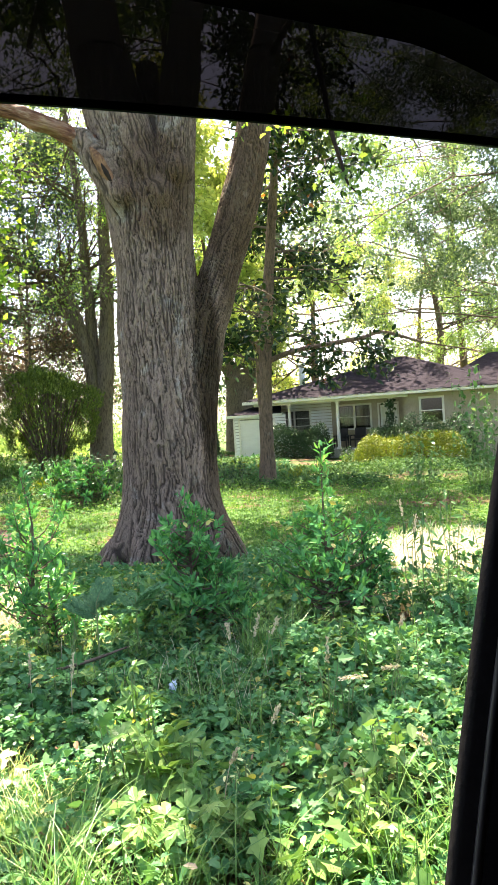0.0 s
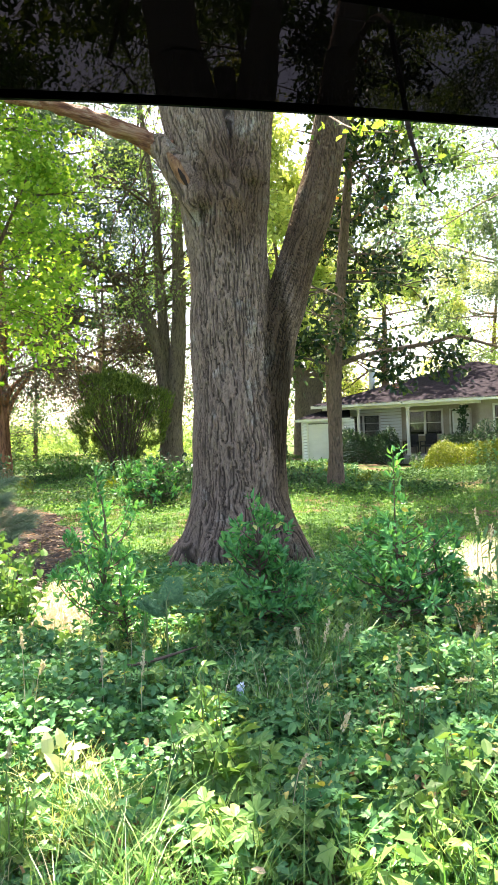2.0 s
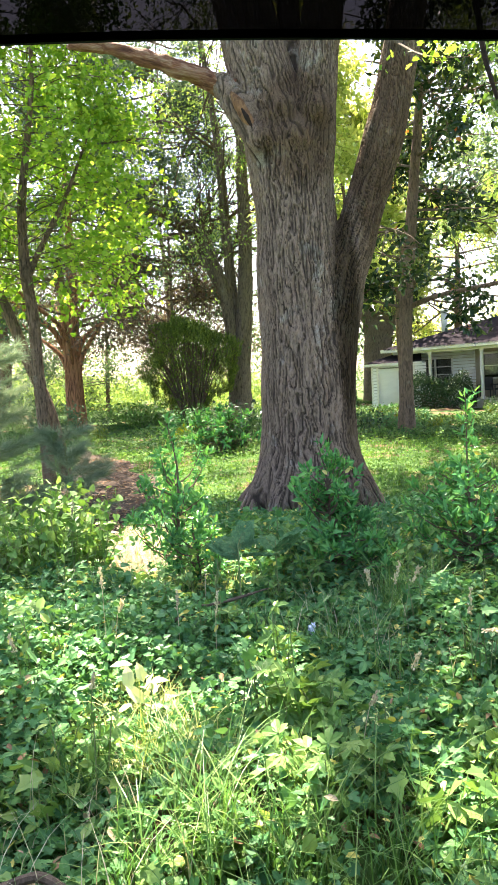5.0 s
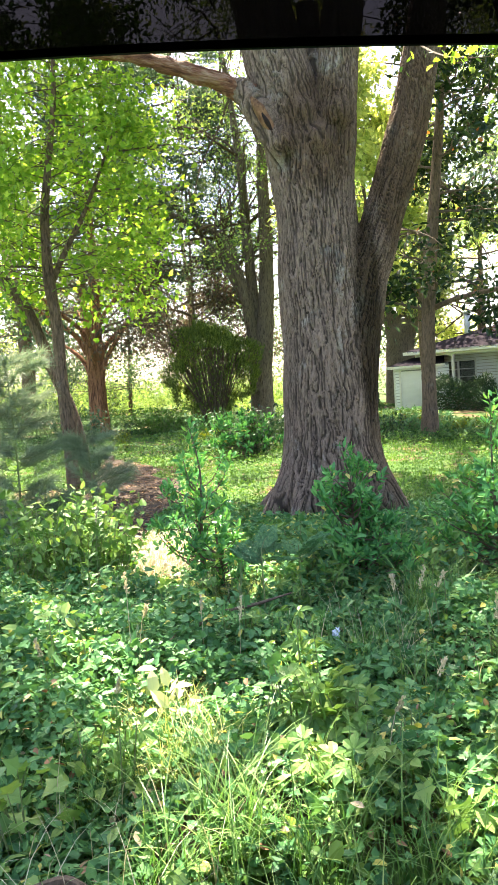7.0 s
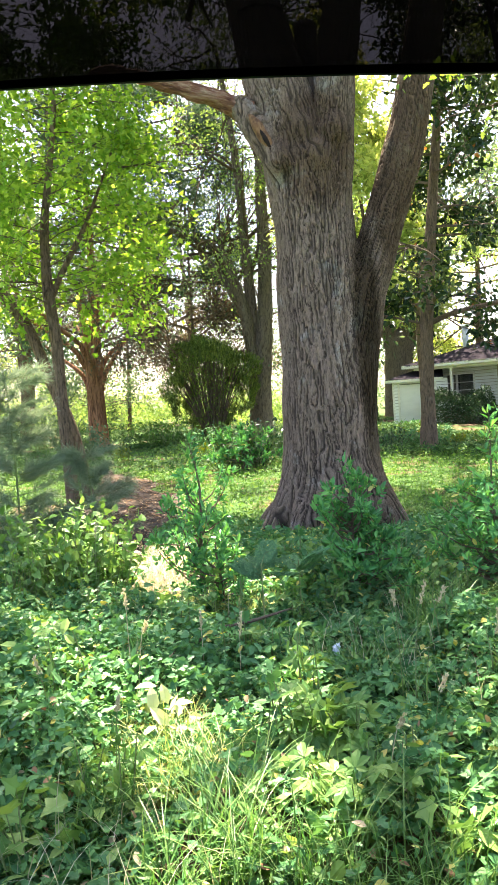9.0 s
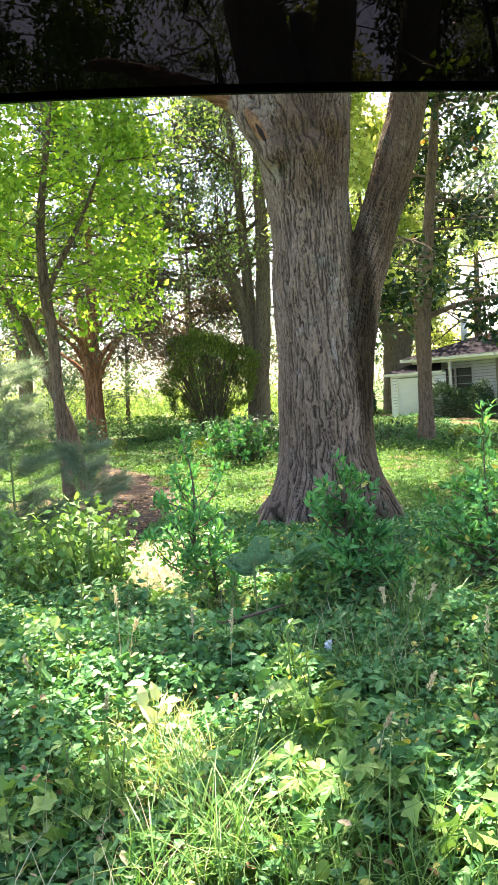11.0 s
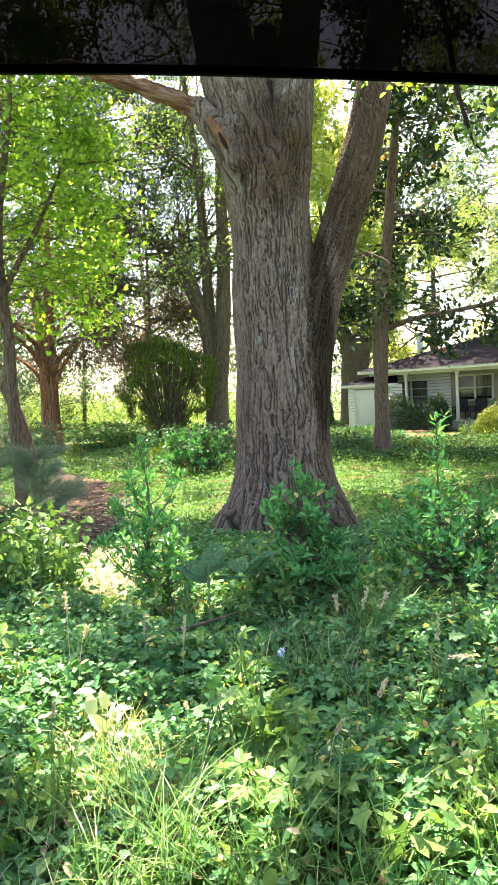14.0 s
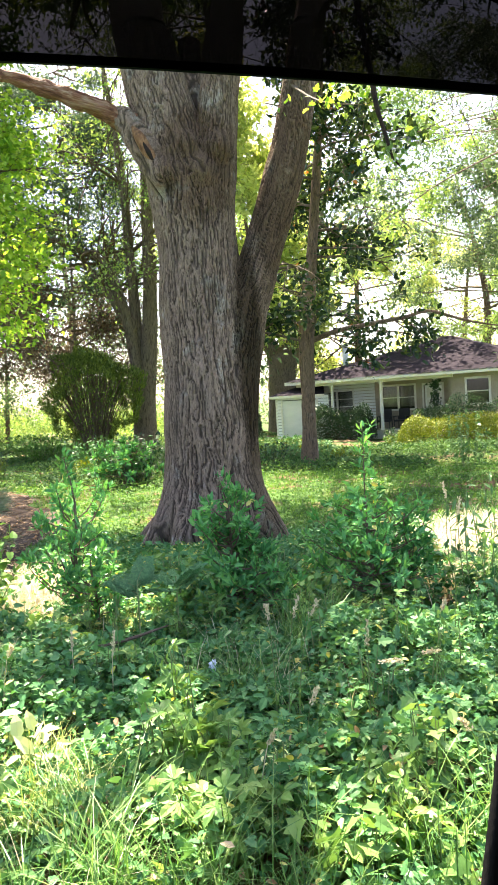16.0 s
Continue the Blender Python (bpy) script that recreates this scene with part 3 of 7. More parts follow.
# ---------------------------------------------------------------- ground
def ground_material():
    m, nt, nodes, links = nodes_of("soil_and_litter")
    geo = nodes.new("ShaderNodeNewGeometry")
    a = nodes.new("ShaderNodeTexNoise")
    a.inputs["Scale"].default_value, a.inputs["Detail"].default_value, a.inputs["Roughness"].default_value = 9, 8, 0.7
    b2 = nodes.new("ShaderNodeTexNoise")
    b2.inputs["Scale"].default_value, b2.inputs["Detail"].default_value = 0.9, 5
    for q in (a, b2):
        links.new(geo.outputs["Position"], q.inputs["Vector"])
    soil = ramp_node(nodes, [(0.3, (0.045, 0.03, 0.02)), (0.5, (0.14, 0.08, 0.052)), (0.72, (0.27, 0.165, 0.11))])
    moss = ramp_node(nodes, [(0.3, (0.025, 0.05, 0.015)), (0.55, (0.055, 0.12, 0.03)), (0.75, (0.1, 0.17, 0.045))])
    links.new(a.outputs["Fac"], soil.inputs["Fac"])
    links.new(a.outputs["Fac"], moss.inputs["Fac"])
    cut = ramp_node(nodes, [(0.36, (0, 0, 0)), (0.5, (1, 1, 1))])
    links.new(b2.outputs["Fac"], cut.inputs["Fac"])
    mx = nodes.new("ShaderNodeMix")
    mx.data_type = "RGBA"
    links.new(cut.outputs["Color"], mx.inputs["Factor"])
    links.new(soil.outputs["Color"], mx.inputs["A"])
    links.new(moss.outputs["Color"], mx.inputs["B"])
    p = nodes.new("ShaderNodeBsdfPrincipled")
    p.inputs["Roughness"].default_value = 0.95
    p.inputs["Specular IOR Level"].default_value = 0.1
    links.new(mx.outputs["Result"], p.inputs["Base Color"])
    bp = nodes.new("ShaderNodeBump")
    bp.inputs["Strength"].default_value, bp.inputs["Distance"].default_value = 0.8, 0.04
    links.new(a.outputs["Fac"], bp.inputs["Height"])
    links.new(bp.outputs[0], p.inputs["Normal"])
    o = nodes.new("ShaderNodeOutputMaterial")
    links.new(p.outputs[0], o.inputs["Surface"])
    return m


M_ground = ground_material()
M_path = surface_material("bare_earth", [(0.3, (0.022, 0.014, 0.009)), (0.5, (0.044, 0.028, 0.018)), (0.72, (0.078, 0.05, 0.033))], 7, (1, 1, 1), 0.95, 0.7, 45, dist=0.03)


def sheet(xs, ys, lift=0.0):
    X, Y = np.meshgrid(xs, ys, indexing="ij")
    Z = ground_z(X, Y) + lift
    v = np.stack([X.ravel(), Y.ravel(), Z.ravel()], 1)
    i, j = np.meshgrid(np.arange(len(xs) - 1), np.arange(len(ys) - 1), indexing="ij")
    i, j = i.ravel(), j.ravel()
    n = len(ys)
    q = np.stack([i * n + j, (i + 1) * n + j, (i + 1) * n + j + 1, i * n + j + 1], 1)
    return v, np.zeros((0, 3), int), q


axis_x = np.concatenate([-np.geomspace(1500, 22, 14), np.linspace(-20, 20, 161), np.geomspace(22, 1500, 14)])
axis_y = np.concatenate([-np.geomspace(1500, 6, 12), np.linspace(-4, 45, 197), np.geomspace(48, 1500, 14)])
ground = put("ground", sheet(axis_x, axis_y), M_ground, smooth=True)
tagged(ground, "dark leaf-littered soil with moss under the trees", "ground", kind="structure")


def path_centre(y):
    return -2.35 - 0.22 * (y - 8.0) - 0.012 * (y - 8.0) ** 2


def path_edge(x, y):
    """Below 1 inside the bare earth track, with a ragged edge."""
    wob = vnoise(np.stack([x * 2.2, y * 1.6, 0 * x], 1), 21)
    half = 0.27 + 0.36 * ramp(y, 7.4, 11.0) - 0.45 * ramp(y, 12.5, 17.5)
    return np.abs(x - path_centre(y)) / np.maximum(half, 0.05) + (wob - 0.5) * 0.9 + 3 * ramp(7.3 - y, 0, 0.8)


# The track is a skin of its own just above the soil, with a ragged outline.
px_, py_ = np.linspace(-7.2, -1.2, 132), np.linspace(7.0, 17.5, 210)
tv, _, tq = sheet(px_, py_, 0.012)
keep = path_edge(tv[:, 0], tv[:, 1]) < 1.0
tq = tq[keep[tq].all(1)]
used = np.unique(tq)
remap = np.zeros(len(tv), int)
remap[used] = np.arange(len(used))
track = put("path", (tv[used], np.zeros((0, 3), int), remap[tq]), M_path, smooth=True)
tagged(track, "worn track of bare reddish earth strewn with twigs", "path", kind="structure")


# ---------------------------------------------------------------- the oak
def surface_net(field, origin, h):
    s = field < 0
    nx, ny, nz = field.shape
    acc = np.zeros((nx - 1, ny - 1, nz - 1, 3), np.float32)
    cnt = np.zeros((nx - 1, ny - 1, nz - 1), np.float32)
    quads = []
    for ax in range(3):
        sl0 = [slice(None)] * 3
        sl1 = [slice(None)] * 3
        sl0[ax], sl1[ax] = slice(0, -1), slice(1, None)
        f0, f1 = field[tuple(sl0)], field[tuple(sl1)]
        cross = s[tuple(sl0)] != s[tuple(sl1)]
        idx = np.argwhere(cross)
        a, b = f0[cross], f1[cross]
        pos = idx.astype(np.float32)
        pos[:, ax] += a / (a - b)
        o1, o2 = [(1, 2), (2, 0), (0, 1)][ax]
        for d1 in (0, -1):
            for d2 in (0, -1):
                c = idx.copy()
                c[:, o1] += d1
                c[:, o2] += d2
                ok = ((c >= 0) & (c < np.array(cnt.shape))).all(1)
                np.add.at(acc, tuple(c[ok].T), pos[ok])
                np.add.at(cnt, tuple(c[ok].T), 1)
        inner = (idx[:, o1] > 0) & (idx[:, o2] > 0) & (idx[:, o1] < cnt.shape[o1]) & (idx[:, o2] < cnt.shape[o2])
        quads.append((idx[inner], o1, o2, a[inner] < 0))
    live = cnt > 0
    number = np.full(cnt.shape, -1)
    number[live] = np.arange(live.sum())
    v = acc[live] / cnt[live][:, None] * h + origin
    out = []
    for idx, o1, o2, flip in quads:
        ring = []
        for d1, d2 in ((-1, -1), (0, -1), (0, 0), (-1, 0)):
            c = idx.copy()
            c[:, o1] += d1
            c[:, o2] += d2
            ring.append(number[tuple(c.T)])
        q = np.stack(ring, 1)
        q[~flip] = q[~flip][:, ::-1]
        out.append(q)
    return v, np.concatenate(out)


def cone_field(P, a, b, ra, rb):
    a, b = np.asarray(a, np.float32), np.asarray(b, np.float32)
    ab = b - a
    t = np.clip(((P - a) @ ab) / (ab @ ab), 0, 1)
    return np.sqrt((((P - a) - t[..., None] * ab) ** 2).sum(-1)) - (ra + (rb - ra) * t)


def blend(d1, d2, k):
    h = np.clip(0.5 + 0.5 * (d2 - d1) / k, 0, 1)
    return d2 * (1 - h) + d1 * h - k * h * (1 - h)


OAK_Y = 9.2


def oak_trunk_chunk():
    h = 0.0155
    lo, hi = np.array([-1.3, 7.98, -0.46]), np.array([1.95, 10.3, 6.1])
    n = np.ceil((hi - lo) / h).astype(int)
    axes3 = [lo[i] + h * np.arange(n[i]) for i in range(3)]
    field = np.empty(tuple(n), np.float32)
    Y = OAK_Y
    stem = [((-0.05, Y, -0.5), 0.69), ((-0.04, Y, 0.2), 0.63), ((-0.02, Y, 0.9), 0.575), ((-0.01, Y, 1.55), 0.545), ((-0.04, Y, 2.3), 0.505), ((-0.05, Y, 3.28), 0.485), ((-0.06, Y, 4.2), 0.475)]
    left = [((-0.1, Y, 3.9), 0.45), ((-0.23, Y, 4.6), 0.40), ((-0.43, Y + 0.03, 5.4), 0.355), ((-0.6, Y + 0.1, 6.3), 0.33)]
    right = [((0.12, Y - 0.06, 3.8), 0.29), ((0.22, Y - 0.1, 4.5), 0.245), ((0.35, Y - 0.12, 5.4), 0.222), ((0.47, Y - 0.12, 6.3), 0.2)]
    limb = [((0.22, Y - 0.02, 1.3), 0.33), ((0.34, Y, 2.1), 0.31), ((0.47, Y, 2.7), 0.275), ((0.70, Y, 3.25), 0.248), ((1.0, Y, 4.12), 0.222), ((1.17, Y, 4.75), 0.214), ((1.3, Y, 5.3), 0.207), ((1.5, Y, 6.3), 0.19)]
    web = [((0.02, Y + 0.1, 4.0), 0.36), ((0.02, Y + 0.2, 4.9), 0.2), ((0.0, Y + 0.3, 6.1), 0.12)]
    collar = [((-0.82, Y - 0.24, 4.97), 0.13), ((-0.66, Y - 0.3, 4.70), 0.155), ((-0.5, Y - 0.32, 4.40), 0.14), ((-0.36, Y - 0.3, 4.1), 0.1)]
    roots = [((-0.35, Y - 0.2, 0.6), (-0.9, Y - 0.42, -0.28), 0.2, 0.12), ((0.32, Y - 0.25, 0.5), (0.84, Y - 0.52, -0.3), 0.2, 0.13),
             ((0.0, Y - 0.35, 0.45), (-0.1, Y - 0.85, -0.12), 0.2, 0.11), ((-0.28, Y - 0.35, 0.4), (-0.5, Y - 0.75, -0.12), 0.17, 0.09),
             ((0.35, Y, 0.5), (0.8, Y + 0.1, -0.12), 0.2, 0.1), ((-0.35, Y + 0.1, 0.5), (-0.9, Y + 0.25, -0.12), 0.2, 0.1), ((0.1, Y + 0.3, 0.5), (0.3, Y + 0.85, -0.12), 0.24, 0.12)]
    burl = [((-0.38, Y - 0.40, 4.27), 0.13), ((0.26, Y - 0.34, 4.58), 0.125), ((0.05, Y - 0.40, 4.28), 0.12), ((-0.1, Y - 0.36, 4.62), 0.1)]
    step = 40
    for z0 in range(0, n[2], step):
        zs = axes3[2][z0 : z0 + step]
        G = np.stack(np.meshgrid(axes3[0], axes3[1], zs, indexing="ij"), -1).astype(np.float32)
        za, zb = zs[0], zs[-1]
        d = np.full(G.shape[:-1], 3.0, np.float32)
        for chain, k in ((stem, 0.1), (left, 0.1), (right, 0.035), (web, 0.04), (limb, 0.07), (collar, 0.08)):
            c = None
            for (p, r), (p2, r2) in zip(chain, chain[1:]):
                if min(p[2], p2[2]) - 1.1 > zb or max(p[2], p2[2]) + 1.1 < za:
                    continue
                e = cone_field(G, p, p2, r, r2)
                c = e if c is None else np.minimum(c, e)
            if c is not None:
                d = blend(c, d, k)
        if za < 1.3:
            for p, p2, r, r2 in roots:
                d = blend(cone_field(G, p, p2, r, r2), d, 0.13)
        if zb > 3.6:
            for p, r in burl:
                d = blend(np.sqrt(((G - np.array(p, np.float32)) ** 2).sum(-1)) - r, d, 0.14)
        field[:, :, z0 : z0 + step] = d
    v, q = surface_net(field, lo, h)
    v = v.astype(float)
    # bark plates and furrows
    f1, f2, f3 = v[q[:, 1]] - v[q[:, 0]], v[q[:, 2]] - v[q[:, 0]], None
    fn = np.cross(f1, f2)
    nrm = np.zeros_like(v)
    for c in range(4):
        np.add.at(nrm, q[:, c], fn)
    nrm /= np.linalg.norm(nrm, axis=1, keepdims=True) + 1e-9
    # unroll each stem: u runs round it in metres, so that the furrows follow the grain
    best, u = np.full(len(v), 9.0), np.zeros(len(v))
    for k, chain in enumerate((stem, left, right, limb)):
        cz = [c[0][2] for c in chain]
        ax, ay, ar = (np.interp(v[:, 2], cz, q) for q in ([c[0][0] for c in chain], [c[0][1] for c in chain], [c[1] for c in chain]))
        off = np.hypot(v[:, 0] - ax, v[:, 1] - ay) - ar + 2.0 * np.clip(cz[0] - v[:, 2], 0, 1) + 2.0 * np.clip(v[:, 2] - cz[-1], 0, 1)
        mine = off < best
        best[mine] = off[mine]
        u[mine] = (np.arctan2(v[:, 0] - ax, ay - v[:, 1]) * (0.5 if k == 0 else 0.3) + 3.7 * k)[mine]
    z = v[:, 2]
    flat = lambda a, b, seed: vnoise(np.stack([u * a, z * b, 0 * u], 1), seed)
    sway = (flat(4.0, 2.2, 5) - 0.5) * 1.1 + (flat(11.0, 9.0, 15) - 0.5) * 0.7
    slide = 9 * flat(6.0, 0.25, 16)

    def seam(a, b, seed):
        """Distance, in lattice cells, from the winding lines where the noise crosses its middle."""
        here, beside = (vnoise(np.stack([a + e, b, 0 * a], 1), seed) for e in (0.0, 0.12))
        return np.abs(here - 0.5) / np.maximum(np.abs(beside - here) / 0.12, 0.09)

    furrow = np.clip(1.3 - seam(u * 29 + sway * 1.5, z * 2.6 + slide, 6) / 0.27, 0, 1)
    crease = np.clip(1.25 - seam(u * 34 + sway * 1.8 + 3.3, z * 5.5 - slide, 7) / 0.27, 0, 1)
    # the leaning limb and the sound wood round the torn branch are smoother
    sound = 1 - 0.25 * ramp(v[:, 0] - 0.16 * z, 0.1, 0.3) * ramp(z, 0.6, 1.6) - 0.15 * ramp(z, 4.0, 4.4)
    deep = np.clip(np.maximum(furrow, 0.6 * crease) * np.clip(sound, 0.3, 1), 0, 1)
    coarse = vnoise(v * np.array([5.0, 5.0, 1.6]), 8) - 0.5
    lump = vnoise(v * 2.1, 9) - 0.5
    v = v + nrm * (0.012 - 0.026 * deep + coarse * 0.02 + lump * 0.05)[:, None]
    return (v, np.zeros((0, 3), int), q), deep


oak = thing("oak_tree", (0, OAK_Y, 0), "huge old oak with furrowed grey-brown bark and a forked trunk", "tree")
oak_chunk, oak_deep = oak_trunk_chunk()
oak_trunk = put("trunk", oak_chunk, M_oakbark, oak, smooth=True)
# Furrow depth also drives dark colour: dirt, with groove shade painted in.
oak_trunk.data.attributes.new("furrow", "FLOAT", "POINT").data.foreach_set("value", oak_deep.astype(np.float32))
r_oak = np.random.default_rng(11)
dead = tube([(-0.72, OAK_Y - 0.2, 4.9), (-0.95, OAK_Y - 0.25, 5.03), (-1.3, OAK_Y - 0.3, 5.18), (-1.7, OAK_Y - 0.33, 5.33), (-2.1, OAK_Y - 0.36, 5.46), (-2.42, OAK_Y - 0.38, 5.52), (-2.58, OAK_Y - 0.38, 5.51)],
            [0.135, 0.112, 0.1, 0.09, 0.082, 0.066, 0.03], 26, 0.3, 3, 14)
put("dead_branch", dead, M_deadwood, oak, "broken dead branch with bare reddish wood", True)
scar = tube([(-0.71, OAK_Y - 0.40, 4.82), (-0.63, OAK_Y - 0.445, 4.67), (-0.54, OAK_Y - 0.455, 4.5), (-0.45, OAK_Y - 0.41, 4.34)], [0.025, 0.06, 0.062, 0.02], 14, 0.5, 4, 9)
put("scar", scar, M_scar, oak, "bare orange-brown wood where bark is torn", True)
# Raised near-black plug; its colour gives the inner shade of a hole.
hollow = tube([(-0.60, OAK_Y - 0.488, 4.62), (-0.54, OAK_Y - 0.5, 4.5), (-0.475, OAK_Y - 0.465, 4.37)], [0.008, 0.026, 0.01], 10, 0.3, 5, 6)
put("hollow", hollow, M_blackwood, oak, "dark plug standing in for a shaded hollow", True)
upper = []
for pts, rad in (([(-0.58, 9.29, 6.1), (-0.8, 9.5, 8.0), (-1.2, 9.3, 10.5), (-1.6, 9.0, 13.5)], [0.335, 0.31, 0.24, 0.1]),
                 ([(0.45, 9.08, 6.1), (0.75, 8.7, 8.0), (0.9, 8.0, 10.5), (0.7, 7.2, 13.0)], [0.2, 0.18, 0.14, 0.06]),
                 ([(1.47, 9.2, 6.1), (2.0, 9.3, 8.0), (2.9, 9.7, 10.0), (3.8, 10.1, 12.5)], [0.195, 0.18, 0.15, 0.07])):
    put("limb", tube(pts, rad, 12, 0.08, 2, 6), M_oakbark, oak, smooth=True)
oak_tips = []
# Lit openings: spots on the ground that the sun reaches through the crown.
LIT = [(-0.85, 3.08, 0.25, 0.2), (-0.66, 2.8, 0.21, 0.17), (-0.42, 2.5, 0.17, 0.12), (-0.45, 2.08, 0.2, 0.1), (0.82, 2.3, 0.15, 0.18), (-1.32, 3.35, 0.1, 0.22), (-2.75, 6.5, 0.25, 0.25), (0.12, 2.6, 0.07, 0.06), (-0.12, 2.36, 0.08, 0.05), (0.05, 2.1, 0.08, 0.05), (0.36, 2.3, 0.07, 0.06), (0.42, 2.02, 0.12, 0.07), (-0.2, 3.0, 0.1, 0.07), (-0.15, 3.6, 0.14, 0.1),
       (-0.85, 5.2, 0.38, 0.3), (-1.56, 6.2, 0.45, 0.6), (-1.7, 7.0, 0.45, 0.6), (-1.2, 6.0, 0.25, 0.2), (2.3, 6.6, 0.8, 1.2), (-2.1, 5.8, 0.35, 0.35), (3.0, 8.6, 0.9, 1.3), (-2.3, 12.3, 0.45, 0.8), (-1.96, 11.4, 0.5, 0.35),
       (1.9, 14.0, 1.1, 0.7), (-3.6, 15.0, 0.9, 0.5), (3.9, 5.0, 0.4, 0.3), (-2.7, 4.4, 0.3, 0.25), (5.5, 11.0, 0.8, 0.6), (6.8, 32.4, 2.2, 1.2), (10.5, 29.5, 1.5, 0.9)]


def shades_lit(p, margin=1.0):
    """Whether a leaf at p would shade one of the lit spots."""
    k = (p[:, 2] - 0.22) / SUN.z
    gx, gy = p[:, 0] - SUN.x * k, p[:, 1] - SUN.y * k
    hit = np.zeros(len(p), bool)
    for x, y, a, b in LIT:
        hit |= ((gx - x) / (a * margin + 0.1)) ** 2 + ((gy - y) / (b * margin + 0.1)) ** 2 < 1
    dapple = vnoise(np.stack([gx * 4.2, gy * 3.0, 0 * gx], 1), 77)
    fleck = (vnoise(np.stack([gx * 2.4, gy * 1.9, 0 * gx + 5], 1), 78) > 0.78) & ~((gx > -0.3) & (gy > 2.75) & (gy < 5.2)) & ~((gx < -0.95) & (gy < 4.8))
    return (hit & ((dapple > 0.1) | (gy > 4.5))) | (fleck & (gy < 7.2))


for start, way, ln in [((-0.9, 9.4, 9), (-1, 0.2, 0.5), 5.5), ((-1.2, 9.3, 10.5), (-0.6, 1, 0.4), 5.5), ((-1.5, 9.0, 13), (-0.3, -0.2, 1), 4), ((0.8, 8.4, 9), (0.2, -1, 0.5), 5), ((0.9, 8.0, 10.5), (-0.9, -0.6, 0.4), 5),
                       ((2.3, 9.5, 8.6), (1, 0.3, 0.5), 5.5), ((2.9, 9.7, 10), (0.5, 1, 0.5), 5.5), ((3.6, 10, 12), (0.4, -0.4, 0.8), 4.5), ((-1.0, 9.4, 9.5), (0.1, 1, 0.4), 5.5), ((0.8, 7.6, 11.5), (0.9, -0.5, 0.4), 4.5), ((-1.3, 9.2, 11.5), (-1, -0.7, 0.4), 5.5), ((2.6, 9.6, 9.4), (0.8, -1, 0.4), 5),
                       ((-1.0, 9.4, 9.2), (-0.25, 1, 0.15), 7), ((2.2, 9.5, 8.5), (0.3, 1, 0.2), 7), ((-0.8, 9.5, 8.6), (0.5, 1, 0.2), 7), ((3.0, 9.8, 10.2), (0.9, 0.7, 0.2), 6.5)]:
    tb, tp = grow(start, way, ln, 0.13, 2, r_oak, 0.65, 4)
    upper += [c for c in tb if shades_lit(c[0]).mean() < 0.08 and not (c[0][:, 1].mean() > 11 and c[0][:, 2].min() < 1.7 + 0.5 * c[0][:, 1].mean())]
    oak_tips += tp
tagged(put("branchwork", join(upper), M_greybark, oak, smooth=True), kind="stuff")


def thin_crown(tips, kind, per, size, reach, r, **kw):
    t = np.array([a for a, _ in tips])
    d = np.array([b for _, b in tips])
    p = np.repeat(t, per, 0) + r.normal(0, reach, (len(t) * per, 3))
    ok = ~shades_lit(p, 1.22) & (p[:, 2] > np.maximum(7.2, 1.7 + 0.52 * p[:, 1])) & (p[:, 1] > 6.6)
    p = p[ok]
    axis = np.repeat(d, per, 0)[ok] * 0.5 + r.normal(0, 0.7, p.shape)
    normal = r.normal(0, 0.5, p.shape) + np.array([0, 0, 0.8])
    return leaves(kind, p, axis, normal, size * r.uniform(0.65, 1.25, len(p)))


put("crown", thin_crown(oak_tips, "simple", 170, 0.24, 0.65, r_oak), M_oak, oak)

# ---------------------------------------------------------------- other trees
def gz(x, y):
    return float(ground_z(np.array([x]), np.array([y]))[0])


def stems(lines, segs=12, rough=0.1, per=6):
    return join([tube(p, r, segs, rough, i + 2, per) for i, (p, r) in enumerate(lines)])


# young maple with fresh leaves by the track
r1 = np.random.default_rng(21)
bx, by = -4.40, 12.0
maple = thing("maple_tree", (bx, by, gz(bx, by)), "slender young maple with bright fresh green leaves", "tree")
main = [(bx, by, gz(bx, by) - 0.1), (-4.42, by, 0.9), (-4.45, by, 2.0), (-4.45, by, 2.75), (-4.51, by, 3.4), (-4.52, by, 4.0), (-4.47, by, 4.7), (-4.3, by, 5.6), (-4.15, by, 6.5), (-4.1, by, 7.8)]
side_stem = [(-4.50, by, 3.35), (-4.3, by - 0.05, 3.7), (-4.0, by - 0.1, 4.15), (-3.75, by - 0.1, 4.55), (-3.5, by - 0.15, 5.0), (-3.2, by - 0.2, 5.6)]
put("trunk", stems([(main, [0.12, 0.11, 0.1, 0.095, 0.105, 0.08, 0.07, 0.055, 0.04, 0.02]), (side_stem, [0.05, 0.048, 0.045, 0.035, 0.025, 0.012])], 12, 0.08), M_greybark, maple, smooth=True)
tubes, tips = [], []
for z in np.arange(3.3, 8.0, 0.2):
    px = float(np.interp(z, [p[2] for p in main], [p[0] for p in main]))
    a = r1.uniform(0, 2 * np.pi)
    ln = 1.75 if z < 6.5 else 1.3
    for da in (0, 2.2, 4.3):
        tb, tp = grow((px, by, z), (math.cos(a + da), math.sin(a + da), 0.22), ln * r1.uniform(0.7, 1.1), 0.011, 1, r1, 0.5, 6, 0.5, 0.5, 0.25, 5)
        tubes += tb
        tips += tp
for z in (4.3, 4.8, 5.3):
    tb, tp = grow((-3.75 + (z - 4.5) * 0.5, by - 0.1, z), (1, r1.normal(0, 0.5), 0.1), 1.1, 0.02, 1, r1, 0.5, 5, 0.4, 0.5, 0.2, 5)
    tubes += tb
    tips += tp
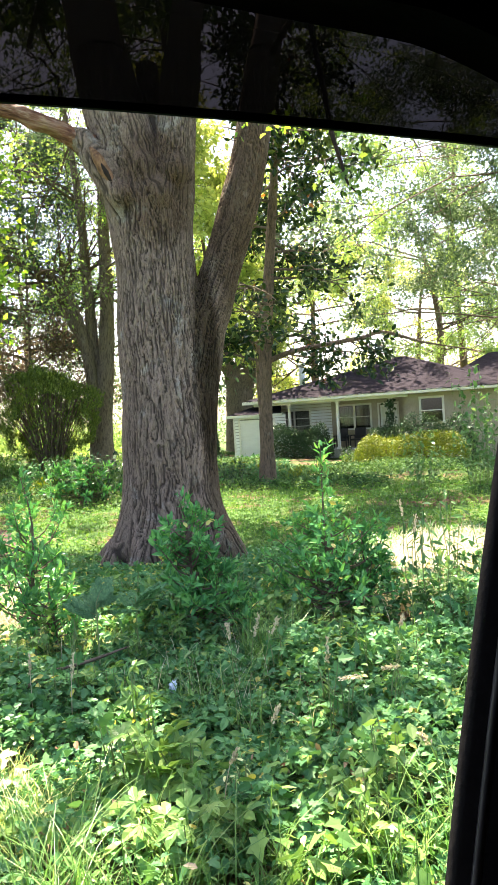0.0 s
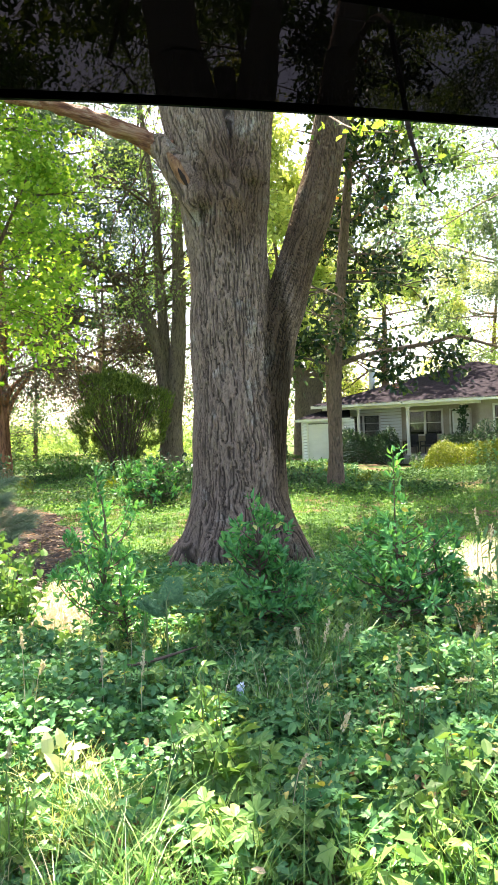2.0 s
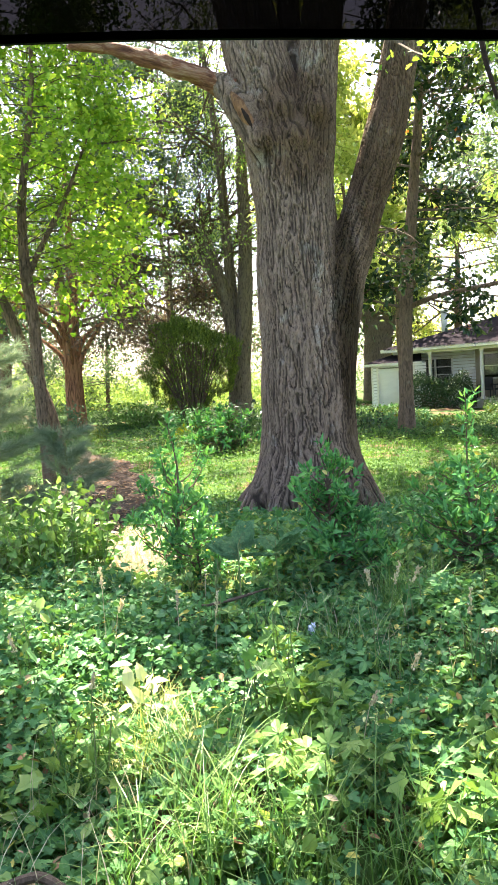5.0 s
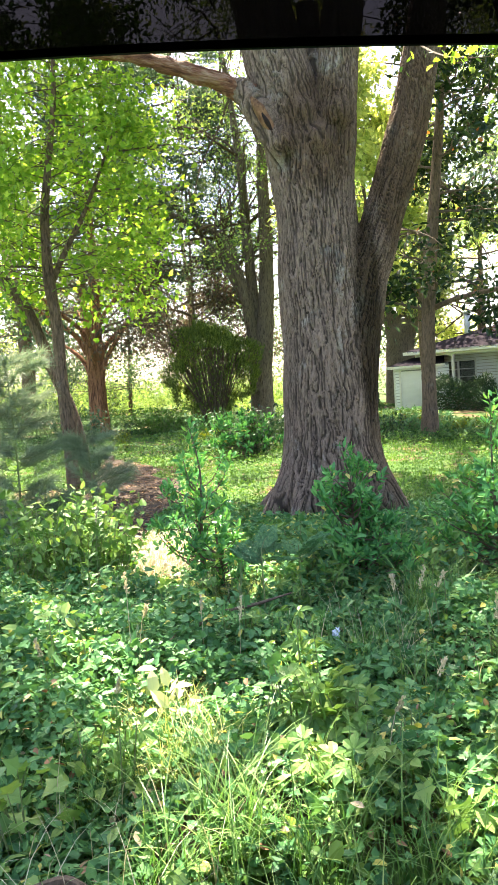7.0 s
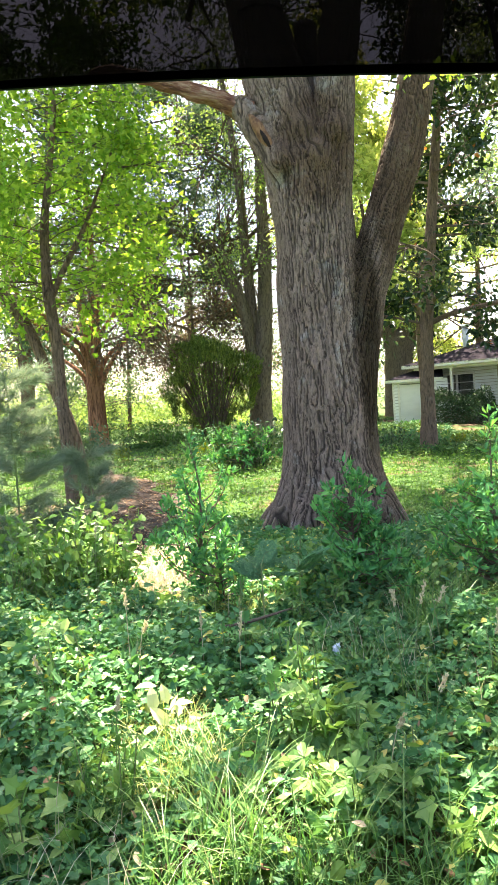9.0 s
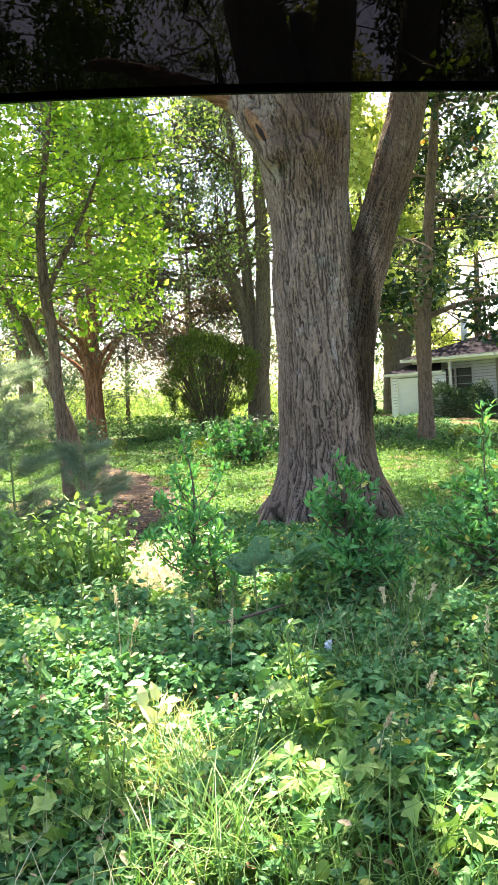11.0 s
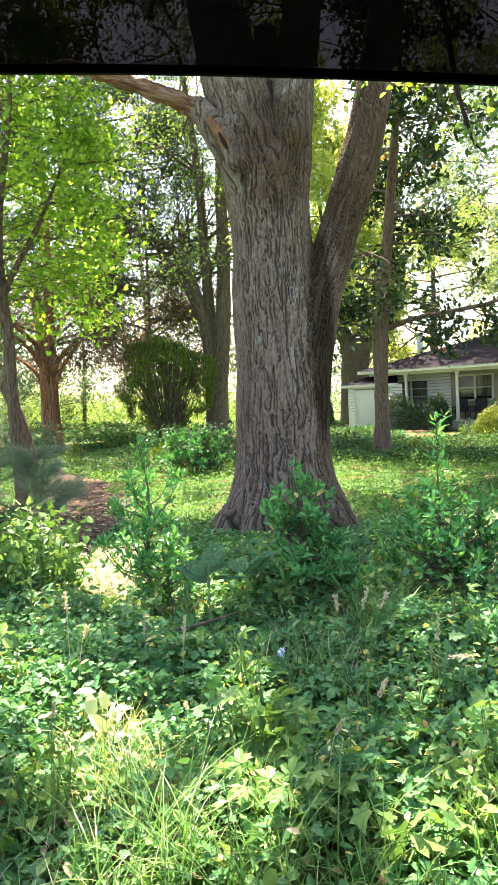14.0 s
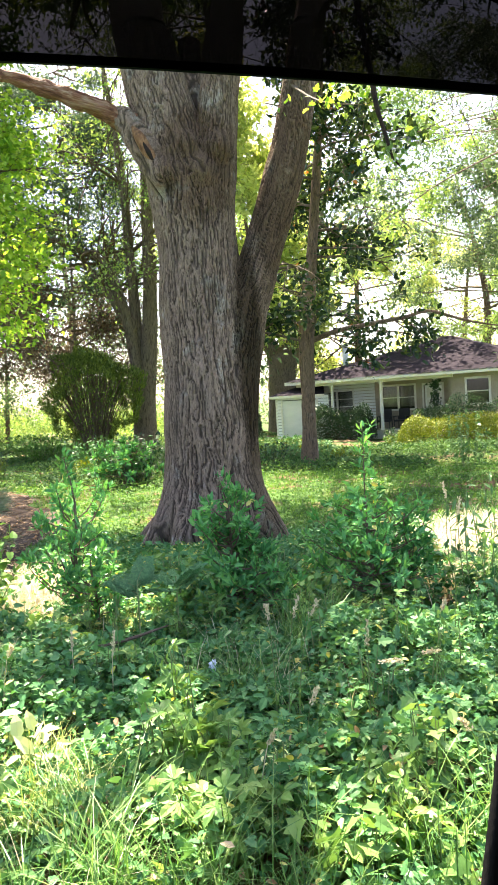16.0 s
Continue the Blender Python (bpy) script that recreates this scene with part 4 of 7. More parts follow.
def bares(p):
    """The stems stay bare towards the road."""
    if p[1] > by + 0.1:
        return False
    x, z = p[0] * by / p[1], 1.55 + (p[2] - 1.55) * by / p[1]
    fork = -4.5 + (z - 3.35) * 0.58
    return abs(x + 4.47) < 0.3 or (3.3 < z < 5.6 and abs(x - fork) < 0.2)


tips = [(p, d) for p, d in tips if p[2] > 2.9 and not bares(p) and vnoise(np.array([p]) * np.array([0.9, 0.9, 1.6]), 8)[0] > 0.31]
put("branchwork", join(tubes), M_twig, maple)
put("crown", crown(tips, "lobed", 16, 0.1, 0.17, r1, 1.3), M_maple, maple)

# leaning stem beside it
r2 = np.random.default_rng(22)
lean = thing("leaning_tree", (-4.3, 12.6, gz(-4.3, 12.6)), "thin grey tree stem leaning away beside the maple", "tree")
lean_line = [(-4.3, 12.6, gz(-4.3, 12.6) - 0.1), (-4.5, 12.6, 1.1), (-4.85, 12.6, 2.1), (-5.15, 12.6, 3.0), (-5.6, 12.6, 3.7), (-6.4, 12.6, 4.9), (-7.2, 12.6, 6.4)]
put("trunk", stems([(lean_line, [0.11, 0.105, 0.1, 0.1, 0.09, 0.07, 0.04])], 12, 0.08), M_greybark, lean, smooth=True)
tubes, tips = [], []
for k in range(14):
    p = np.array(lean_line[4]) + (np.array(lean_line[6]) - np.array(lean_line[4])) * r2.uniform(0, 1)
    tb, tp = grow(p, rand_dirs(1, 0.3, r2)[0], 1.6, 0.03, 1, r2, 0.6, 4, 0.3)
    tubes += tb
    tips += tp
put("branchwork", join(tubes), M_twig, lean)
put("crown", crown(tips, "lobed", 10, 0.14, 0.2, r2, 0.7), M_maple, lean)


# red cedars: fluted trunk, bare drooping lower limbs, dark foliage above
def cedar(x, y, girth, height, seed, label, spread=3.2, low=2.8, leaf_from=4.6, bark=None, per=26, taper=0.65, haze=22):
    r = np.random.default_rng(seed)
    g = gz(x, y)
    t = thing("cedar_tree", (x, y, g), label, "tree", "red cedars")
    lines = []
    for k in range(5):
        a = 2 * np.pi * k / 5 + 0.4
        o = np.array([math.cos(a), math.sin(a)]) * girth * 0.42
        top = g + low + r.uniform(0.3, 2.2)
        lines.append(([(x + o[0] * 1.15, y + o[1] * 1.15, g - 0.1), (x + o[0], y + o[1], g + 1), (x + o[0] * 0.9, y + o[1] * 0.9, g + low), (x + o[0] * 1.6, y + o[1] * 1.6, top + 1.0)], [girth * 0.62, girth * 0.52, girth * 0.42, girth * 0.16]))
    lines.append(([(x, y, g), (x + 0.1, y, g + 3), (x + 0.25, y, g + 6), (x + 0.3, y, g + height)], [girth * 0.8, girth * 0.7, girth * 0.42, 0.03]))
    put("trunk", stems(lines, 12, 0.14, 5), bark or M_redbark, t, smooth=True)
    if girth > 0.3:
        for k in range(9):
            a = 2 * np.pi * k / 9 + r.uniform(-0.3, 0.3)
            c, s, z0, f = math.cos(a), math.sin(a), g + low - 0.5 + r.uniform(0, 1.6), r.uniform(0.8, 1.3)
            put("limb", tube([(x + 0.25 * c, y + 0.25 * s, z0 - 0.3), (x + 0.6 * c, y + 0.6 * s, z0 + 0.35), (x + 1.3 * f * c, y + 1.3 * f * s, z0 + 1.0), (x + 2.4 * f * c, y + 2.4 * f * s, z0 + 1.9), (x + 3.2 * f * c, y + 3.2 * f * s, z0 + 2.3)], [0.1, 0.085, 0.06, 0.035, 0.012], 8, 0.1, k, 5), M_redbark, t, smooth=True)
    tubes, tips, dead = [], [], []
    for z in np.arange(low, height - 0.4, 0.23):
        a = r.uniform(0, 2 * np.pi)
        ln = spread * (1 - taper * max(0, z - 5) / height) * r.uniform(0.7, 1.1)
        up = 0.45 if z < 5 else 0.12
        tb, tp = grow((x + 0.1, y, g + z), (math.cos(a), math.sin(a), up), ln, 0.055, 1, r, 0.45, 5, 0.5, 0.45, 0.3, 5)
        tubes += tb
        tips += [q for q in tp if q[0][2] > g + leaf_from or r.uniform() < 0.08]
        dead += [q for q in tp if q[0][2] < g + leaf_from]
    put("branchwork", join(tubes), M_twig, t)
    put("crown", crown(tips, "spray", per, 0.2, 0.26, r, 0.3), M_cedar, t)
    put("dead_foliage", crown(dead, "spray", haze, 0.15, 0.27, r, 0.2), M_deadspray, t, "dead brown twiggy sprays")
    return t


cedar(-8.35, 26.0, 0.37, 13.0, 31, "red cedar with stringy reddish bark and bare lower limbs", 3.3, 2.8, 7.2, None, 44, 0.65, 34)
cedar(-5.8, 31.5, 0.13, 16.0, 32, "slim cedar with pale bark, twiggy below and dense dark foliage above", 2.9, 2.2, 6.6, M_palebark, 56, 0.12, 52)

# round arborvitae: a fan of stems under a shell of foliage
r3 = np.random.default_rng(41)
ax_, ay_ = -4.3, 27.0
ag = gz(ax_, ay_)
arb = thing("arborvitae", (ax_, ay_, ag), "broad rounded arborvitae with a fan of bare inner stems", "shrub")
fan = []
for k in range(90):
    a = r3.uniform(0, 2 * np.pi)
    s = r3.uniform(0.15, 1.0)
    top = np.array([ax_ + math.cos(a) * 1.6 * s, ay_ + math.sin(a) * 1.4 * s, ag + 3.5 - 1.2 * s * s])
    mid = np.array([ax_ + math.cos(a) * 0.75 * s, ay_ + math.sin(a) * 0.7 * s, ag + 1.3])
    fan.append(([(ax_ + math.cos(a) * 0.18, ay_ + math.sin(a) * 0.18, ag - 0.05), tuple(mid), tuple(top)], [0.035, 0.022, 0.008]))
for k, (pts, rad) in enumerate(fan):
    put("stem", tube(pts, rad, 5, 0, k, 4), M_twig, arb, smooth=True)
n = 34000
p, d = ellipsoid_points(n, (ax_, ay_, ag + 2.0), (1.65, 1.6, 1.9), r3, 0.5)
wob = vnoise(p * 1.5, 12) + 0.5 * vnoise(p * 3.7, 13)
p = p + d * (wob - 0.75)[:, None] * 1.0
p[:, :2] = (p[:, :2] - [ax_, ay_]) * (0.93 + 0.07 * ramp(p[:, 2], ag + 0.2, ag + 2.0))[:, None] + [ax_, ay_]
front = (p[:, 1] < ay_ + 0.3) & (((p[:, 0] - ax_ - 0.2) / 1.35) ** 2 + ((p[:, 2] - ag - 1.0) / 1.9) ** 2 < 1)
plume = vnoise(np.stack([np.arctan2(p[:, 0] - ax_, p[:, 1] - ay_) * 4.5, p[:, 2] * 0.7, 0 * p[:, 0]], 1), 15)
ok = ~(front & (r3.uniform(0, 1, n) < 0.88)) & (vnoise(p * 3.1, 14) > 0.22) & (p[:, 2] > ag + 0.1) & (plume > 0.26)
p, d = p[ok], d[ok]
put("foliage", leaves("spray", p, d * 0.4 + np.array([0, 0, 0.8]) + r3.normal(0, 0.3, p.shape), d + r3.normal(0, 0.5, p.shape), 0.135 * r3.uniform(0.6, 1.3, len(p)), 0.8), M_arbor, arb)

# tall tree with several stems behind it
r4 = np.random.default_rng(51)
mx_, my_ = -2.65, 29.0
mg = gz(mx_, my_)
multi = thing("tall_tree", (mx_, my_, mg), "tall grey tree dividing into several stems near the ground", "tree", "background trees")
lines = [([(mx_, my_, mg - 0.1), (-2.65, my_, 1.4), (-2.5, my_, 2.5), (-2.25, my_, 4.6), (-2.1, my_, 7.0), (-2.05, my_, 10.2), (-1.7, my_, 15)], [0.5, 0.44, 0.36, 0.3, 0.27, 0.2, 0.08]),
         ([(-2.8, my_ - 0.1, 1.2), (-2.8, my_, 2.6), (-3.0, my_, 4.7), (-3.35, my_, 6.0), (-3.75, my_, 7.2), (-5.1, my_, 8.0), (-6.8, my_ - 1, 8.6)], [0.32, 0.27, 0.24, 0.2, 0.16, 0.12, 0.05]),
         ([(-2.6, my_ + 0.1, 2.4), (-2.75, my_ + 0.2, 4.7), (-2.85, my_ + 0.2, 7.2), (-2.95, my_ + 0.3, 10.3), (-3.4, my_, 15)], [0.22, 0.22, 0.2, 0.16, 0.06]),
         ([(-3.1, my_, 4.9), (-3.9, my_, 6.4), (-4.6, my_, 7.4), (-4.9, my_ - 0.3, 9.0)], [0.17, 0.14, 0.11, 0.05])]
put("trunk", stems(lines, 12, 0.08), M_palebark, multi, smooth=True)
tubes, tips = [], []
for k in range(9):
    a = np.array([r4.uniform(-2.5, 0.5), my_ + r4.uniform(-1, 1), r4.uniform(11, 16)])
    tb, tp = grow(a, rand_dirs(1, 0.2, r4)[0], r4.uniform(2.5, 4.0), 0.06, 2, r4, 0.6, 3, 0.4)
    tubes += tb
    tips += tp * 2
for k in range(30):
    ln = lines[r4.integers(0, 4)][0]
    a = np.array(ln[r4.integers(max(1, len(ln) - 4), len(ln))])
    if a[2] < 5.5:
        a[2] += 3
    tb, tp = grow(a, rand_dirs(1, 0.4, r4)[0], r4.uniform(2.0, 3.6), 0.07, 2, r4, 0.6, 3, 0.4)
    tubes += tb
    tips += tp
put("branchwork", join(tubes), M_twig, multi)
put("crown", crown([q for q in tips if r4.uniform() < 0.6], "simple", 12, 0.15, 0.3, r4, 0.6), M_fresh, multi)

# magnolia
r5 = np.random.default_rng(61)
gx_, gy_ = 2.36, 18.5
gg = gz(gx_, gy_)
mag = thing("magnolia_tree", (gx_, gy_, gg), "slim magnolia with large dark glossy leaves, some rusty", "tree")
trunk_line = [(gx_, gy_, gg - 0.1), (2.40, gy_, 0.6), (2.42, gy_, 1.6), (2.48, gy_, 2.9), (2.62, gy_, 4.4), (2.85, gy_, 6.5), (3.1, gy_, 8.9), (3.3, gy_, 12)]
bough = [(2.52, gy_, 3.0), (3.2, 18.3, 3.22), (4.28, 18.0, 3.36), (4.9, 18.0, 3.45), (5.45, 18.0, 3.55), (6.4, 17.9, 3.25), (7.4, 17.9, 3.05)]
bough2 = [(4.7, 18.0, 3.42), (5.2, 18.0, 3.1), (5.6, 18.0, 2.95)]
put("trunk", stems([(trunk_line, [0.25, 0.19, 0.17, 0.165, 0.15, 0.12, 0.09, 0.03]), (bough, [0.07, 0.065, 0.055, 0.05, 0.045, 0.03, 0.012]), (bough2, [0.03, 0.022, 0.01])], 12, 0.09), M_greybark, mag, smooth=True)
tubes, tips = [], []
for z in np.arange(3.0, 11.5, 0.21):
    px = float(np.interp(z, [q[2] for q in trunk_line], [q[0] for q in trunk_line]))
    a = r5.uniform(0, 2 * np.pi)
    ln = 2.5 * r5.uniform(0.45, 1.1) * (1 - 0.3 * abs(z - 6) / 6)
    tb, tp = grow((px, gy_, z), (math.cos(a) + 0.25, math.sin(a), 0.12), ln, 0.04, 1, r5, 0.55, 5, 0.5, 0.45, 0.3, 5)
    tubes += tb
    tips += tp
for k in (1, 2, 2, 1.5):
    tb, tp = grow(np.array(bough[int(k)]) + (0.3, 0, 0), (1, r5.normal(0, 0.6), -0.5), 0.8, 0.02, 1, r5, 0.5, 4, 0.7, 0.5, 0.2, 5)
    tubes += tb
    tips += tp
put("branchwork", join(tubes), M_twig, mag)
put("crown", crown(tips, "oval", 10, 0.19, 0.17, r5, 0.5), M_magnolia, mag)
rusty = [tips[i] for i in r5.choice(len(tips), 60, replace=False)]
put("old_leaves", crown(rusty, "oval", 1, 0.18, 0.1, r5, 0.3), M_rust, mag, "rusty brown dying leaves")

# thick tree behind the garage
r6 = np.random.default_rng(71)
big = thing("large_tree", (4.25, 45.0, gz(4.25, 45)), "thick old tree with stout forking limbs behind the garage", "tree", "background trees")
put("trunk", stems([([(4.2, 45, gz(4.25, 45) - 0.2), (4.25, 45, 2.1), (4.4, 45, 4.2)], [0.95, 0.8, 0.85]), ([(4.3, 45, 3.4), (3.9, 45, 4.6), (3.3, 45, 6.0), (2.9, 45, 9), (2.2, 45, 14)], [0.62, 0.5, 0.42, 0.35, 0.15]), ([(4.6, 45, 3.4), (5.0, 45, 4.6), (5.5, 45, 6.2), (6.3, 45, 9), (7.5, 45, 14)], [0.62, 0.5, 0.42, 0.35, 0.15])], 14, 0.12), M_palebark, big, smooth=True)
tubes, tips = [], []
for k in range(26):
    a = np.array([r6.uniform(1.5, 8), 45 + r6.uniform(-1, 1), r6.uniform(6.5, 14)])
    tb, tp = grow(a, rand_dirs(1, 0.3, r6)[0], 4.0, 0.12, 2, r6, 0.6, 3, 0.4)
    tubes += tb
    tips += tp
put("branchwork", join(tubes), M_twig, big)
put("crown", crown(tips, "simple", 8, 0.4, 0.5, r6, 0.6), M_wood, big)


# wide crowns further back, each a tree of its own
def far_tree(x, y, h, spread, seed, mat, size, per, low=3.5, label="leafy woodland tree in full summer green", count=20, girth=0.35, clump=1.0, floor=0.0):
    r = np.random.default_rng(seed)
    g = gz(x, y)
    t = thing("woodland_tree", (x, y, g), label, "tree", "background trees")
    line = [(x, y, g - 0.2), (x + r.normal(0, 0.15), y, g + h * 0.25), (x + r.normal(0, 0.4), y, g + h * 0.55), (x + r.normal(0, 0.7), y, g + h)]
    put("trunk", stems([(line, [girth, girth * 0.8, girth * 0.5, 0.05])], 10, 0.1), M_greybark, t, smooth=True)
    tubes, tips = [], []
    for k in range(count):
        z = low + (h - low) * (k + r.uniform()) / count
        a = r.uniform(0, 2 * np.pi)
        s = spread * (0.55 + 0.45 * math.sin(math.pi * min(1, (z - low) / (h - low) * 0.9 + 0.1)))
        p0 = (float(np.interp(z, [q[2] - g for q in line], [q[0] for q in line])), y, g + z)
        tb, tp = grow(p0, (math.cos(a), math.sin(a), 0.25), s * r.uniform(0.7, 1.1), min(0.07, 0.2 * girth), 2, r, 0.55, 3, 0.4, 0.55, segs=4)
        tubes += tb
        tips += tp
    put("branchwork", join(tubes), M_twig, t)
    put("crown", crown([q for q in tips if r.uniform() < clump and q[0][2] > floor], "simple", int(per * 1.8), size, size * (1.3 if clump == 1 else 1.9), r, 0.6, gaps=(0.75, 0.44)), mat, t)
    return t


SUNNY = "woodland tree with leaves tinted yellow-green as if sunlit"
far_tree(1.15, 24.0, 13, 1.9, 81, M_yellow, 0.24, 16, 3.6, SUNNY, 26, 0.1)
# Hidden tree: trunk behind the oak, crown added to shade the lawn.
far_tree(0.2, 23.0, 21, 8.5, 97, M_wood, 0.22, 40, 12.5, "hidden tall tree added to shade the yard", 34, 0.2, 0.6, 14.0)
far_tree(15.0, 26.0, 19, 7.5, 82, M_wood, 0.14, 130, 5.0, "spreading tree with fine grey-green leaves", 46, 0.3, 0.62, 4.9)
far_tree(4.3, 33.0, 20, 6.5, 96, M_fresh, 0.17, 60, 7.5, "tall tree with fine leaves over the house", 34, 0.2, 0.5, 6.5)
far_tree(19.6, 47.0, 24, 8.5, 98, M_wood, 0.24, 34, 8.0, "tall tree with soft grey-green leaves behind the house", 34, 0.3, 0.6, 8.0)
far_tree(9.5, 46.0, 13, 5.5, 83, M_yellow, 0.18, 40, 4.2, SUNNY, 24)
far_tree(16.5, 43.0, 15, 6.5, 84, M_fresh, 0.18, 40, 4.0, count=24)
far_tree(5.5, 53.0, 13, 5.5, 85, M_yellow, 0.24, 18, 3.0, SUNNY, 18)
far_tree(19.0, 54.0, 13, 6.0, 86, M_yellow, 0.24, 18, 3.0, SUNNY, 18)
far_tree(-0.5, 46.0, 15, 5.0, 87, M_wood, 0.20, 12, 4.0, count=18)
far_tree(-8.5, 48.0, 15, 5.0, 88, M_wood, 0.20, 10, 5.0, count=18)
far_tree(-15.0, 46.0, 14, 5.5, 89, M_wood, 0.20, 20, 4.0, count=18)
far_tree(-14.0, 33.0, 14, 4.5, 90, M_wood, 0.24, 7, 4.0, count=20)
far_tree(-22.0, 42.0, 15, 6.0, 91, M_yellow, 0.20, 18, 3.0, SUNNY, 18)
far_tree(-10.5, 38.0, 9, 4.5, 94, M_wood, 0.2, 16, 0.8, "bushy woodland sapling in dappled light", 20, 0.12)
far_tree(-16.0, 38.0, 9, 4.5, 95, M_wood, 0.2, 16, 0.8, "bushy woodland sapling in dappled light", 20, 0.12)
far_tree(-12.0, 24.0, 11, 3.5, 92, M_wood, 0.2, 10, 3.0, count=20, girth=0.2)

# sunny undergrowth beyond the cedars, below the woods
r12 = np.random.default_rng(99)
n = 52000
ux, uy = r12.uniform(-26, 0.5, n), r12.uniform(36, 52, n)
uh = 0.5 + 3.2 * vnoise(np.stack([ux * 0.35, uy * 0.35, 0 * ux], 1), 34) ** 1.5
up_ = np.stack([ux, uy, ground_z(ux, uy) + uh * r12.uniform(0, 1, n) ** 0.7], 1)
up_ = up_[vnoise(up_ * 0.55, 35) > 0.42]
under_ob = put("undergrowth", leaves("simple", up_, rand_dirs(len(up_), 0, r12), rand_dirs(len(up_), 0.8, r12), 0.17 * r12.uniform(0.6, 1.3, len(up_))), M_fresh)
tagged(under_ob, "sunny light green undergrowth beyond the cedars", "undergrowth", kind="stuff")

# distant woods closing the view
r7 = np.random.default_rng(95)
n = 80000
ang = r7.uniform(-0.95, 0.95, n)
dist = r7.uniform(62, 80, n)
hz = r7.uniform(0, 1, n) ** 1.3
top = 6 + 7 * vnoise(np.stack([ang * 9, 0 * ang, 0 * ang + 3], 1), 31)
wp = np.stack([dist * np.sin(ang), dist * np.cos(ang), hz * top - 1.0], 1)
holes = vnoise(wp * 0.33, 33) > 0.40
wp = wp[holes]
woods = put("distant_woods", leaves("simple", wp, rand_dirs(len(wp), -0.2, r7), rand_dirs(len(wp), 0.7, r7), 0.3 * r7.uniform(0.6, 1.3, len(wp))), M_wood)
tagged(woods, "hazy distant woodland edge in summer leaf", "woods", kind="stuff")

# ---------------------------------------------------------------- the house
HO, HA = Vector((8.30, 36.05, -0.10)), radians(-37)
HM = Matrix.Translation(HO) @ Matrix.Rotation(HA, 4, "Z")
M_stucco = surface_material("grey_beige_wall", [(0.3, (0.36, 0.31, 0.25)), (0.7, (0.44, 0.385, 0.32))], 3, rough=0.85, bump=0.15, blotch=(1.2, 0.66, (0.34, 0.29, 0.23)))
M_siding = surface_material("white_siding", [(0.3, (0.78, 0.79, 0.82)), (0.7, (0.86, 0.87, 0.89))], 2, (1, 1, 4), 0.6, 0.08, blotch=(0.9, 0.68, (0.52, 0.53, 0.52)))
# Dark grey that paints the shade lines between lapped boards.
M_gap_shade = surface_material("board_gap_shade", [(0.3, (0.2, 0.2, 0.21)), (0.7, (0.3, 0.3, 0.31))], 4, rough=0.9, bump=0.1)
M_trim = surface_material("white_trim", [(0.3, (0.68, 0.66, 0.62)), (0.7, (0.8, 0.78, 0.74))], 4, rough=0.5, bump=0.05)
M_shingle = surface_material("roof_shingle", [(0.3, (0.012, 0.01, 0.014)), (0.7, (0.028, 0.024, 0.031))], 5, rough=1.0, bump=0.5, fine=60, blotch=(1.1, 0.68, (0.036, 0.03, 0.035)), spec=0.04)
M_door = surface_material("painted_door", [(0.3, (0.8, 0.8, 0.8)), (0.7, (0.88, 0.88, 0.88))], 2, (1, 1, 3), 0.55, 0.06, blotch=(2.5, 0.7, (0.55, 0.5, 0.43)))
M_dark = plain("dark_fabric", (0.02, 0.02, 0.025), 0.7)
M_metal = surface_material("galvanised_metal", [(0.3, (0.42, 0.44, 0.46)), (0.7, (0.56, 0.58, 0.6))], 6, rough=0.45, bump=0.05, metal=0.8)
M_concrete = surface_material("concrete", [(0.3, (0.3, 0.29, 0.27)), (0.7, (0.42, 0.41, 0.38))], 4, rough=0.9, bump=0.3)
M_curtain = surface_material("curtain", [(0.3, (0.4, 0.36, 0.3)), (0.7, (0.55, 0.5, 0.43))], 8, (12, 12, 0.5), 0.9, 0.4)
M_clay = plain("dark_pot", (0.06, 0.06, 0.06), 0.6)


def glass_material():
    m, nt, nodes, links = nodes_of("window_glass")
    g = nodes.new("ShaderNodeBsdfGlossy")
    g.inputs["Roughness"].default_value = 0.03
    g.inputs["Color"].default_value = (0.9, 0.92, 0.95, 1)
    t = nodes.new("ShaderNodeBsdfTransparent")
    t.inputs["Color"].default_value = (0.75, 0.78, 0.78, 1)
    fr = nodes.new("ShaderNodeFresnel")
    fr.inputs["IOR"].default_value = 1.6
    mx = nodes.new("ShaderNodeMixShader")
    links.new(fr.outputs[0], mx.inputs["Fac"])
    links.new(t.outputs[0], mx.inputs[1])
    links.new(g.outputs[0], mx.inputs[2])
    o = nodes.new("ShaderNodeOutputMaterial")
    links.new(mx.outputs[0], o.inputs["Surface"])
    return m


M_glass = glass_material()
M_room = plain("dim_room", (0.12, 0.1, 0.085), 0.9)


def wall_panel(s0, s1, z0, z1, r0, r1, holes):
    """A wall with real openings, in house coordinates: s along the front, r inwards."""
    bm = bmesh.new()
    ss = sorted({s0, s1, *[h[0] for h in holes], *[h[1] for h in holes]})
    zs = sorted({z0, z1, *[h[2] for h in holes], *[h[3] for h in holes]})
    for a, b in zip(ss, ss[1:]):
        for c, d in zip(zs, zs[1:]):
            ms, mz = (a + b) / 2, (c + d) / 2
            if any(h[0] < ms < h[1] and h[2] < mz < h[3] for h in holes):
                continue
            bmesh.ops.create_cube(bm, size=1, matrix=Matrix.Translation((ms, (r0 + r1) / 2, mz)) @ Matrix.Diagonal((b - a, r1 - r0, d - c, 1)))
    bmesh.ops.remove_doubles(bm, verts=bm.verts[:], dist=0.0005)
    bm.transform(HM)
    return bm


